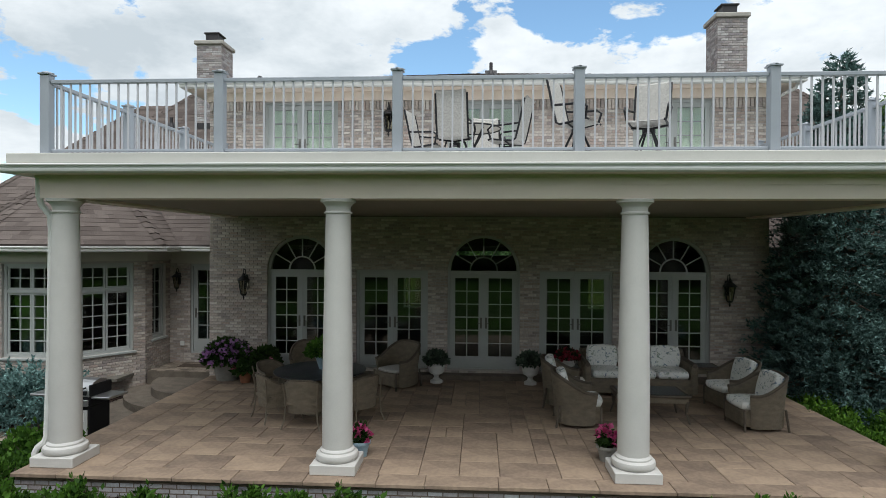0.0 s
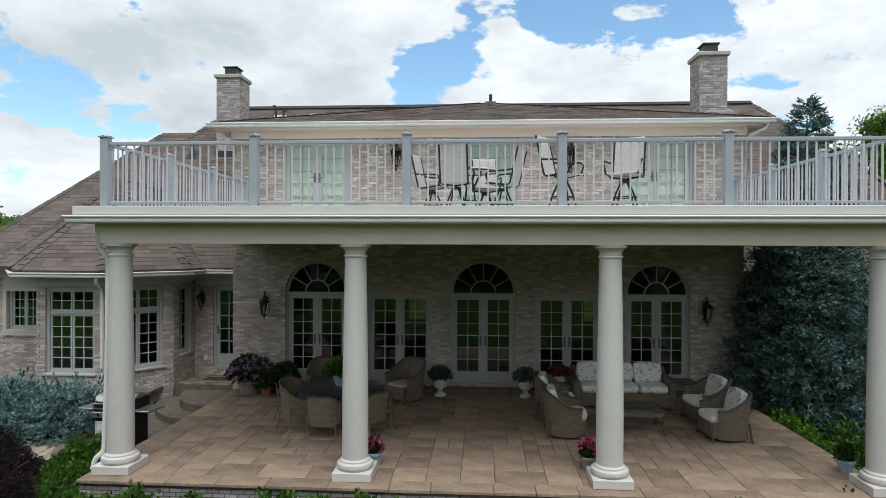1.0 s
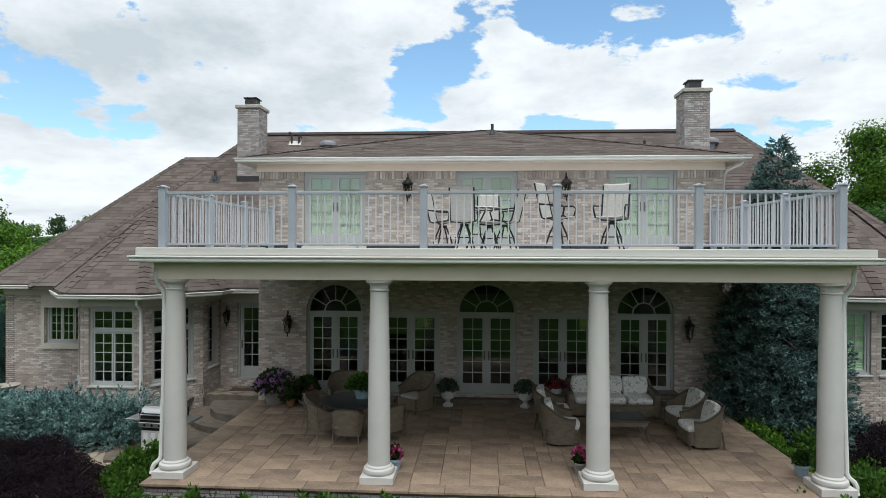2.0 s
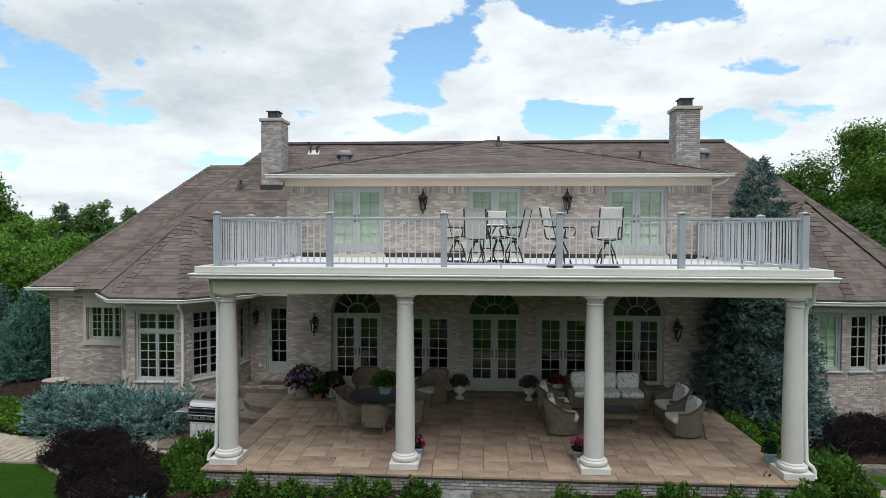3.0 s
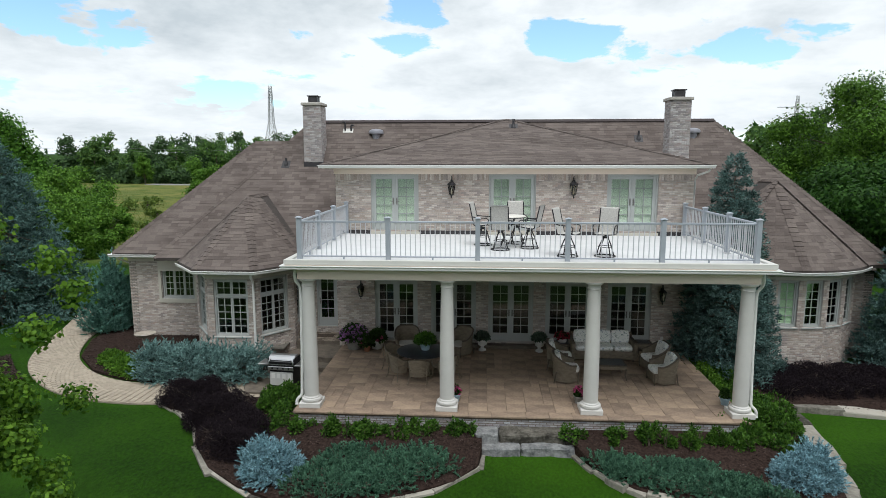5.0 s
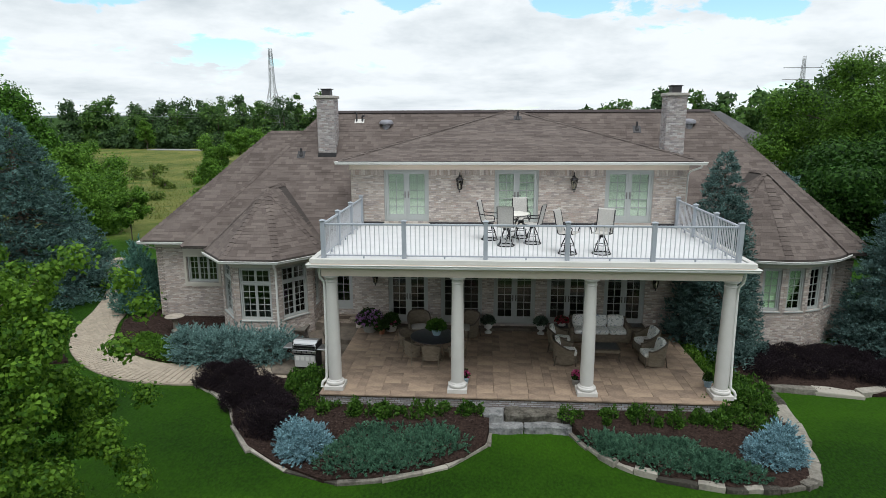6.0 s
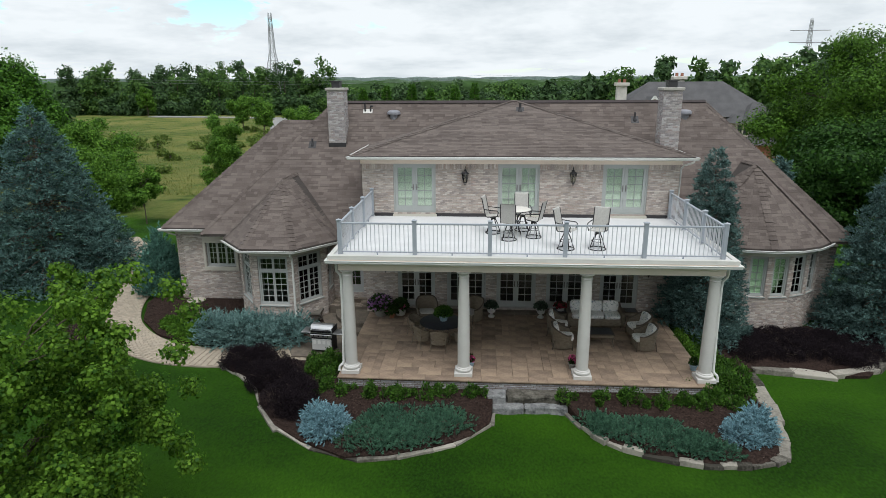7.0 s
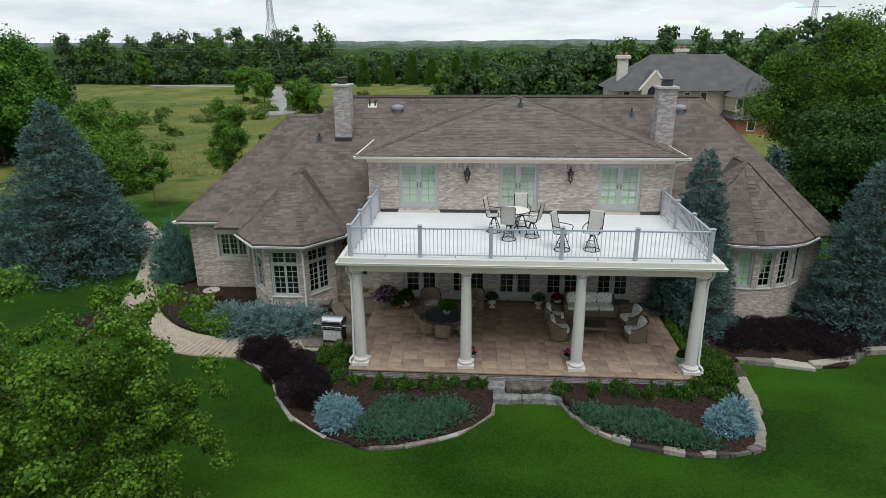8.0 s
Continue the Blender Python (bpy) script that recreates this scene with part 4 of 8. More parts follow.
gutter("gutter_wing", [(-15.72, 23.0), (-15.72, 15.80), (-12.0, 15.80)], EAVE - 0.16)
gutter("gutter_bay", BE[1:], EAVE - 0.16)
gutter("gutter_side", [(-7.22, e0 - 0.02), (LX - 0.01, e0 - 0.02)], EAVE - 0.16)
gutter("gutter_round_bay", [(p[0], p[1]) for p in re_pts[1:-1]], EAVE - 0.16)
gutter("gutter_upper", [(ULX, 17.8), (ULX, UE), (URX, UE), (URX, 17.8)], UZ - 0.13, size=0.11)
bm = bx(ULX + 0.01, URX - 0.01, UE + 0.01, W + 0.2, UZ - 0.14, UZ - 0.11)
box(bm, ULX + 0.01, LX + 0.2, W + 0.2, 18.0, UZ - 0.14, UZ - 0.11)
box(bm, RX - 0.2, URX - 0.01, W + 0.2, 18.0, UZ - 0.14, UZ - 0.11)
setting("soffit_upper", bm, M_BEAM, "beige boarded soffit under the upper eaves", "soffit")
bm = bmesh.new()
prism(bm, [(-15.70, 15.82), (-11.5, 15.82), (-11.5, 16.3), (-15.70, 16.3)], 2.742, 2.76)
prism(bm, [(BE[1][0] + .02, BE[1][1]), (BE[2][0], BE[2][1] + .02), (BE[3][0], BE[3][1] + .02), (BE[4][0] - .02, BE[4][1]), (-7.30, 15.4), (-12.05, 15.4)], 2.741, 2.759)
prism(bm, [(-7.29, e0), (LX, e0), (LX, 15.5), (-7.29, 15.5)], 2.743, 2.761)
prism(bm, [(p[0], p[1]) for p in re_pts[1:-1]] + [(13.2, 17.6), (6.8, 17.6)], 2.742, 2.76)
setting("soffit_lower", bm, M_TRIM, "beige boarded soffit under the lower eaves", "soffit")


# ---- chimneys and roof furniture ----
def chimney(x0, x1, y0, y1, zb, zt, label):
    ob = thing("chimney", label, "chimney", ((x0 + x1) / 2, (y0 + y1) / 2, zb), group="chimneys on the roof")
    hx, hy, h = (x1 - x0) / 2, (y1 - y0) / 2, zt - zb
    core = part("shaft", bx(-hx, hx, -hy, hy, 0, h - 0.02), M_MORTAR, ob, "tumbled grey-pink brick stack")
    rnd = random.Random(int(abs(x0) * 10))
    cm = {}
    bw, bh, j = 0.185, 0.056, 0.009
    for face in range(4):
        half, off = (hx, hy) if face % 2 == 0 else (hy, hx)
        m = Matrix.Rotation(face * math.pi / 2, 4, "Z") @ Matrix.Translation((-half, -off, 0))
        z, row, verts, faces = 0.0, 0, [], []
        while z + bh < h - 0.12:
            u = 0.0
            w = bw * (0.5 if (row + face) % 2 else 1)
            while u < 2 * half - 0.02:
                e = min(u + w, 2 * half)
                k, y = len(verts), -0.012 - 0.004 * rnd.random()
                a, b = u + 0.004, e - (j if e < 2 * half else 0) - 0.004
                pts = [(u, 0.0, z), (b + 0.004, 0.0, z), (b + 0.004, 0.0, z + bh), (u, 0.0, z + bh), (a, y, z + 0.004), (b, y, z + 0.004), (b, y, z + bh - 0.004), (a, y, z + bh - 0.004)]
                verts += [tuple(m @ Vector(p)) for p in pts]
                faces += [tuple(k + i for i in f) for f in ((0, 1, 5, 4), (1, 2, 6, 5), (2, 3, 7, 6), (3, 0, 4, 7), (4, 5, 6, 7))]
                u, w = e, bw
            z += bh + j
            row += 1
        tagged(part("brickwork", mesh_of("brickwork", verts, faces), M_BRICK_C, core), kind="stuff")
    part("crown", bx(-hx - 0.07, hx + 0.07, -hy - 0.07, hy + 0.07, h - 0.12, h, 0.02), M_STONE, ob, "pale stone crown")
    zf = main_z(y0) - zb
    part("flashing", bx(-hx - 0.03, hx + 0.03, -hy - 0.03, hy + 0.03, zf - 0.3, zf + 0.17), M_LEAD, ob, "dark metal flashing at the shingles")
    cap = bx(-hx * 0.5, hx * 0.5, -hy * 0.55, hy * 0.55, h, h + 0.26)
    part("flue_cowl", cap, M_LEAD, ob, "black metal mesh cowl")
    part("cowl_lid", bx(-hx * 0.64, hx * 0.64, -hy * 0.64, hy * 0.64, h + 0.26, h + 0.30, 0.01), M_LEAD, ob)
    return ob


M_STONE = material("limestone", (0.40, 0.38, 0.34), 0.85, vary=0.2, scale=4, bump=0.3)
chimney(-8.34, -7.60, 17.88, 18.68, 5.95, 8.91, "tall tumbled-brick chimney with a stone crown and black cowl")
chimney(6.10, 6.84, 16.29, 17.05, 4.6, 8.88, "tumbled-brick chimney with a stone crown and black cowl")


M_VENT = material("grey_vent_metal", (0.26, 0.26, 0.285), 0.5, 0.3, vary=0.1)


def vent_pipe(x, y, z, h, r=0.05, plate=None):
    ob = thing("vent_pipe", "short black plumbing vent pipe on the shingles", "vent pipe", (x, y, z), group="roof vents")
    part("pipe", lathe(bmesh.new(), ((r, -0.1), (r, h)), 10), M_LEAD, ob)
    part("roof_plate", bx(-0.17, 0.17, -0.2, 0.2, -0.012, 0.012, 0.0, pose(0, 0, 0.02, math.degrees(math.atan(S)))), plate or M_LEAD, ob)
    part("collar", lathe(bmesh.new(), ((r * 2.4, -0.06), (r * 2.2, 0.02), (r * 1.1, 0.14)), 10), M_LEAD, ob)
    return ob


for x, y, h in ((-9.15, 17.93, 0.3), (5.6, 18.9, 0.35)):
    vent_pipe(x, y, main_z(y), h, 0.045)
ob = thing("vent_pipe", "pair of black gooseneck vent pipes on a pale plate", "vent pipe", (-6.76, 19.25, main_z(19.25)), group="roof vents")
part("roof_plate", bx(-0.22, 0.22, -0.12, 0.12, -0.012, 0.012, 0.0, pose(0, 0, 0.02, math.degrees(math.atan(S)))), M_EDGE, ob, "pale metal plate")
for x, h in ((-0.13, 0.40), (0.13, 0.26)):
    part("pipe", tube(bmesh.new(), [(x, 0, -0.06), (x, 0, h - 0.05), (x + 0.02 * (1 if x > 0 else -1), 0, h), (x + 0.08 * (1 if x > 0 else -1), 0, h + 0.01), (x + 0.10 * (1 if x > 0 else -1), 0, h - 0.04)], 0.038, 8), M_LEAD, ob)
for x, y in ((0.35, 18.1),):
    vent_pipe(x, y, UZ + (y - UE) * (UA[2] - UZ) / (UA[1] - UE), 0.36)


def roof_fan(x, y):
    ob = thing("roof_ventilator", "round grey metal attic ventilator on the shingles", "roof vent", (x, y, main_z(y)), group="roof vents")
    part("base", lathe(bmesh.new(), ((0.19, -0.3), (0.19, 0.10)), 20), M_VENT, ob)
    part("dome", lathe(bmesh.new(), ((0.24, 0.02), (0.31, 0.04), (0.32, 0.11), (0.29, 0.18), (0.20, 0.225), (0.10, 0.245), (0.01, 0.25)), 24), M_VENT, ob, "shallow grey dome", True)


roof_fan(-5.5, 19.1)
roof_fan(7.85, 19.1)

# ---- the porch: terrace, columns, deck ----
PX0, PX1, PY0 = -5.86, 5.98, 7.55
setting("terrace", bx(PX0 + 0.03, PX1 - 0.03, PY0 + 0.06, W + 0.02, -0.9, -0.052), M_GROUT, "raised terrace bed under stone pavers", "terrace")
wall("wall_terrace_front", (PX0 + 0.02, PY0 + 0.06), (PX1 - 0.02, PY0 + 0.06), -0.85, -0.055, (), "low tumbled-brick skirt below the terrace edge", thick=0.03, singles=200, near=(6, -0.3))
wall("wall_terrace_west", (PX0 + 0.02, 13.6), (PX0 + 0.02, PY0 + 0.06), -0.85, -0.055, (), "low tumbled-brick skirt below the terrace side", thick=0.03, near=(4, -0.3))
wall("wall_terrace_east", (PX1 - 0.02, PY0 + 0.06), (PX1 - 0.02, 13.6), -0.85, -0.055, (), "low tumbled-brick skirt below the terrace side", thick=0.03, near=(1, -0.3))

COLS = [-5.47, -1.79, 2.0, 5.84]
CY = 8.05


def column(x):
    ob = thing("column", "smooth round off-white Tuscan column on a square plinth", "column", (x, CY, 0), group="porch columns")
    part("plinth", bx(-0.29, 0.29, -0.29, 0.29, 0, 0.13, 0.008), M_COLUMN, ob)
    part("base", lathe(bmesh.new(), ((0.245, 0.13), (0.265, 0.145), (0.278, 0.18), (0.265, 0.22), (0.235, 0.235), (0.225, 0.24), (0.225, 0.26), (0.2, 0.285)), 40), M_COLUMN, ob, "rounded torus base", True)
    prof = [(0.196 - 0.036 * (max(0.0, t - 0.25) / 0.75) ** 1.3, 0.28 + 3.05 * t) for t in np.linspace(0, 1, 18)]
    part("shaft", lathe(bmesh.new(), prof, 40), M_COLUMN, ob, "", True)
    part("neck_ring", lathe(bmesh.new(), ((0.158, 3.30), (0.178, 3.307), (0.182, 3.318), (0.178, 3.329), (0.160, 3.336)), 40, cap=False), M_COLUMN, ob, "thin rounded neck ring", True)
    part("capital", lathe(bmesh.new(), ((0.159, 3.32), (0.159, 3.385), (0.166, 3.40), (0.185, 3.425), (0.205, 3.442), (0.208, 3.448)), 40), M_COLUMN, ob, "moulded round capital", True)
    part("abacus", lathe(bmesh.new(), ((0.226, 3.449), (0.230, 3.453), (0.230, 3.488), (0.226, 3.493)), 40), M_COLUMN, ob)


for x in COLS:
    column(x)

DX0, DX1, DY0 = -5.98, 6.34, 7.64
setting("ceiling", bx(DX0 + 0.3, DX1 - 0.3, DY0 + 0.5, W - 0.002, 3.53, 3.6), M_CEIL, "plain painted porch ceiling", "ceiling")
bm = bmesh.new()
for a, b, o in ((3.495, 3.668, 0.262), (3.668, 3.765, 0.250), (3.765, 3.793, 0.215)):
    box(bm, DX0 + o, DX1 - o, DY0 + o, DY0 + 0.62, a, b)
    box(bm, DX0 + o, DX0 + 0.62, DY0 + 0.62, W - 0.002, a, b)
    box(bm, DX1 - 0.62, DX1 - o, DY0 + 0.62, W - 0.002, a, b)
setting("beam", bm, M_BEAM, "stepped beige porch beam on the columns", "beam")
gutter("gutter_deck", [(DX0 + 0.03, W), (DX0 + 0.03, DY0 + 0.03), (DX1 - 0.03, DY0 + 0.03), (DX1 - 0.03, W)], 3.795, "pale gutter with a rolled lip along the deck edge", 0.115)
bm = bx(DX0 + 0.032, DX1 - 0.032, DY0 + 0.032, W - 0.004, 3.795, 3.918)
setting("deck_slab", bm, M_BEAM, "beige fascia of the roof deck", "deck")
bm = bmesh.new()
box(bm, DX0, DX1, DY0, DY0 + 0.16, 3.92, 4.05, 0.008)
box(bm, DX0, DX0 + 0.16, DY0 + 0.16, W - 0.006, 3.92, 4.05, 0.008)
box(bm, DX1 - 0.16, DX1, DY0 + 0.16, W - 0.006, 3.92, 4.05, 0.008)
setting("deck_edge", bm, M_EDGE, "pale painted edge board round the roof deck", "trim")
bm = bx(DX0 + 0.158, DX1 - 0.158, DY0 + 0.158, W - 0.006, 3.92, 4.0)
setting("deck", bm, M_DECK, "pale grey membrane roof deck", "deck")

POST_X = [-5.62, -3.30, -1.0, 1.27, 3.615, 5.92]
PYF = 7.9
SIDE_Y = [9.76, 11.62, 13.46]


def railing():
    ob = thing("deck_railing", "blue-grey painted metal railing round the roof deck", "railing", (0, 0, DECK))
    spots = [(x, PYF) for x in POST_X] + [(x, y) for x in (POST_X[0], POST_X[-1]) for y in SIDE_Y]
    shaft = cap = foot = None
    for x, y in spots:
        if shaft is None:
            shaft = part("post", bx(-0.062, 0.062, -0.062, 0.062, 0, 1.10, 0.008), M_RAIL, ob).data
        else:
            part("post", shaft, M_RAIL, ob)
        p = scene.collection.objects[-1]
        p.location = (x, y, 0)
        bm = bmesh.new()
        box(bm, -0.08, 0.08, -0.08, 0.08, 1.10, 1.125, 0.006)
        lathe(bm, ((0.1, 1.125), (0.012, 1.155)), 4)
        part("post_cap", bm, M_RAIL, p)
        part("post_foot", bx(-0.085, 0.085, -0.085, 0.085, 0, 0.03, 0.006), M_DECK, p)
    bal = bx(-0.0105, 0.0105, -0.0105, 0.0105, 0.13, 0.99)
    me = bpy.data.meshes.new("baluster")
    bmesh.ops.recalc_face_normals(bal, faces=bal.faces)
    bal.to_mesh(me)
    bal.free()
    runs = [((a, PYF), (b, PYF)) for a, b in zip(POST_X, POST_X[1:])]
    for x in (POST_X[0], POST_X[-1]):
        ys = [PYF] + SIDE_Y
        runs += [((x, a), (x, b)) for a, b in zip(ys, ys[1:])]
    for (xa, ya), (xb, yb2) in runs:
        along = (Vector((xb - xa, yb2 - ya))).normalized()
        length = math.hypot(xb - xa, yb2 - ya)
        turn = math.degrees(math.atan2(along.y, along.x))
        a = 0.065
        for nm, h0, h1, w in (("top_rail", 0.985, 1.035, 0.034), ("bottom_rail", 0.095, 0.132, 0.022)):
            r = part(nm, bx(a, length - a, -w, w, h0, h1, 0.006), M_RAIL, ob)
            r.matrix_basis = pose(xa, ya, 0, 0, 0, turn)
        n = round((length - 0.13) / 0.128)
        for i in range(1, n):
            s = a + (length - 2 * a) * i / n
            b = part("baluster", me, M_PICKET, ob)
            b.location = (xa + along.x * s, ya + along.y * s, 0)
        bl = part("rail_block", bx(-0.02, 0.02, -0.02, 0.02, 0, 0.095), M_RAIL, ob)
        bl.location = (xa + along.x * length / 2, ya + along.y * length / 2, 0)


railing()



# ---- planting helpers ----
def sprays(points, ways, length, width, rng, spread=0.6, lift=0.0, tri=False, face=None):
    """Pointed leaves or needle sprays: one folded diamond, or a lone blade, at each point, along its way with some spread."""
    n = len(points)
    d = ways + spread * rng.normal(size=(n, 3))
    d[:, 2] += lift
    d /= np.linalg.norm(d, axis=1)[:, None] + 1e-9
    s = np.cross(d, rng.normal(size=(n, 3)) if face is None else face + 0.35 * rng.normal(size=(n, 3)))
    s /= np.linalg.norm(s, axis=1)[:, None] + 1e-9
    k = (0.7 + 0.6 * rng.random(n))[:, None]
    up = np.cross(s, d)
    if tri:
        return np.stack([points - s * width * k * 0.5, points + s * width * k * 0.5, points + d * length * k], axis=1)
    a = points
    b = points + d * length * k * 0.45 + s * width * k * 0.5 + up * width * 0.15
    c = points + d * length * k
    e = points + d * length * k * 0.45 - s * width * k * 0.5 + up * width * 0.15
    return np.stack([a, b, c, e], axis=1)


def ball(n, rng):
    v = rng.normal(size=(n, 3))
    return v / np.linalg.norm(v, axis=1)[:, None]


def broad_crown(rng, height, radius, base, lobes, leaves, leaf, flat=0.85, lobe=(0.20, 0.36), limbs=0, fold=False):
    """Leaves on the shells of many lobes, which sit along limbs if any; returns the leaves and the lobes' middles."""
    mid = np.array([0, 0, (base + height) / 2])
    half = np.array([radius, radius, (height - base) / 2])
    root = np.array([0, 0, max(0.3, base + 0.18 * (height - base))])
    tips = mid + ball(max(limbs, 1), rng) * half * rng.uniform(0.86, 1.0, (max(limbs, 1), 1))
    cs, out = [], []
    per = leaves // lobes
    for i in range(lobes):
        r = radius * rng.uniform(*lobe)
        if limbs:
            t = rng.uniform(0.42, 1.0)
            c = root + (tips[i % limbs] - root) * t + rng.normal(size=3) * radius * 0.11
            c[2] += 0.10 * radius * math.sin(math.pi * t)
            r *= 1.25 - 0.45 * t
        else:
            c = mid + ball(1, rng)[0] * half * rng.uniform(0.3, 0.92)
        cs.append(c)
        u = ball(per, rng)
        far = np.minimum(np.abs(rng.normal(size=per)) * 0.40 + 0.42, 1.18)
        p = c + u * r * far[:, None] * np.array([1, 1, flat])
        # the blades lie along the shell and turn their faces outwards and up
        along = np.cross(u, ball(per, rng)) + 0.25 * u
        out.append(sprays(p, along, leaf * 1.35, leaf * 1.3, rng, 0.25, -0.12, not fold, u + np.array([0, 0, 0.45])))
    return np.concatenate(out), cs


def broad_tree(loc, height, radius, base, lobes, leaves, leaf, mat, seed, label, group="", trunk=0.16, turn=0.0, lobe=(0.20, 0.36), flat=0.85, limbs=0, fold=False):
    rng = np.random.default_rng(seed)
    ob = thing("tree", label, "tree", loc, turn, group)
    q, cs = broad_crown(rng, height, radius, base, lobes, leaves, leaf, flat, lobe, limbs, fold)
    bm = bmesh.new()
    top = base + (height - base) * 0.55
    tube(bm, [(0.04 * math.sin(i), 0.04 * math.cos(2 * i), -0.1 + top * i / 6) for i in range(7)], [trunk * (1 - 0.75 * i / 6) for i in range(7)], 8)
    part("trunk", bm, M_BARK, ob)
    bm = bmesh.new()
    for c in cs[: min(len(cs), 60)]:
        z0 = min(top * 0.95, max(base * 0.6, c[2] - 0.5 * math.hypot(c[0], c[1]) - 0.3))
        p0, p1 = Vector((0, 0, z0)), Vector(c)
        m = (p0 + p1) / 2 + Vector((0, 0, 0.1 * radius))
        tube(bm, [p0, m, p1], [trunk * 0.35, trunk * 0.22, trunk * 0.06], 5)
    tagged(part("branchwork", bm, M_BARK, ob), kind="stuff")
    part("crown", quads("crown", q), mat, ob)
    return ob


def spruce_quads(rng, h, r, levels, dens, spray, low=0.04, power=0.85, droop=0.18):
    pts, ways = [], []
    for i in range(levels):
        t = low + (1 - low) * (i + rng.random() * 0.6) / levels
        L0 = r * max(0.0, 1 - t) ** power + 0.04
        n = max(4, int(7 + 9 * (1 - t)))
        for k in range(n):
            a = rng.random() * 2 * math.pi
            L = L0 * rng.uniform(0.78, 1.08)
            m = max(3, int(L * dens))
            s = np.sqrt(rng.random(m)) * 0.92 + 0.08
            z = t * h - droop * L * s + 0.22 * droop * L * s ** 3
            side = rng.normal(size=m) * 0.17 * L * (1.2 - s)
            ca, sa = math.cos(a), math.sin(a)
            z = z + rng.normal(size=m) * 0.55 * h / levels + 0.05 * L * rng.normal()
            p = np.stack([ca * L * s - sa * side, sa * L * s + ca * side, z], axis=1)
            sd = np.sign(side)[:, None] * np.array([[-sa, ca, 0]]) * 0.7
            w = np.tile([ca, sa, 0.5], (m, 1)) + sd
            pts.append(p)
            ways.append(w)
    pts, ways = np.concatenate(pts), np.concatenate(ways)
    # each shoot is a short twig set round with needles
    ways = ways + 0.35 * rng.normal(size=ways.shape)
    ways /= np.linalg.norm(ways, axis=1)[:, None]
    per = 9
    t = rng.random((len(pts), per, 1))
    size = spray * (0.9 + 0.7 * rng.random((len(pts), 1, 1)))
    p = (pts[:, None, :] + ways[:, None, :] * size * t).reshape(-1, 3)
    return sprays(p, np.repeat(ways, per, axis=0) * 0.75, spray * 0.62, spray * 0.26, rng, 0.5, 0.0, True)


def spruce(loc, h, r, levels, dens, spray, mat, seed, label, group="", power=0.85, droop=0.18, low=0.04, name="spruce"):
    rng = np.random.default_rng(seed)
    ob = thing(name, label, "conifer", loc, 0, group)
    bm = bmesh.new()
    tube(bm, [(0, 0, -0.1), (0, 0, h * 0.5), (0, 0, h * 0.97)], [0.03 * h, 0.017 * h, 0.004], 8)
    part("trunk", bm, M_BARK, ob)
    bm = bmesh.new()
    for i in range(int(levels * 1.6)):
        t = low + (0.96 - low) * i / (levels * 1.6)
        a = rng.random() * 6.28
        L = (r * (1 - t) ** power) * 0.85
        tube(bm, [(0, 0, t * h), (math.cos(a) * L, math.sin(a) * L, t * h - droop * L * 0.8)], [0.012 * h * (1 - t) + 0.006, 0.004], 4)
    tagged(part("branchwork", bm, M_BARK, ob), kind="stuff")
    part("needles", quads("needles", spruce_quads(rng, h, r, levels, dens, spray, low, power, droop)), mat, ob)
    return ob


def knots_only(x, y, r, h, n, clump, leaf, width, spread, lift, rng, out, relief=0.45):
    """Leaves gathered round knots on one dome."""
    knots = ball(max(12, int(60 * r / max(clump, 0.3))), rng)
    knots[:, 2] = np.abs(knots[:, 2])
    which = rng.integers(len(knots), size=n)
    u = knots[which] + 0.32 * clump * rng.normal(size=(n, 3))
    u[:, 2] = np.abs(u[:, 2])
    u /= np.linalg.norm(u, axis=1)[:, None]
    reach = (1.0 - 0.57 * relief + relief * rng.random(len(knots)))[which]
    k = reach * (0.72 + 0.28 * rng.random(n) ** 0.5)
    p = np.array([x, y, 0]) + u * k[:, None] * np.array([r, r, h])
    out.append(sprays(p, u, leaf, width, rng, spread, lift, leaf < 0.083))


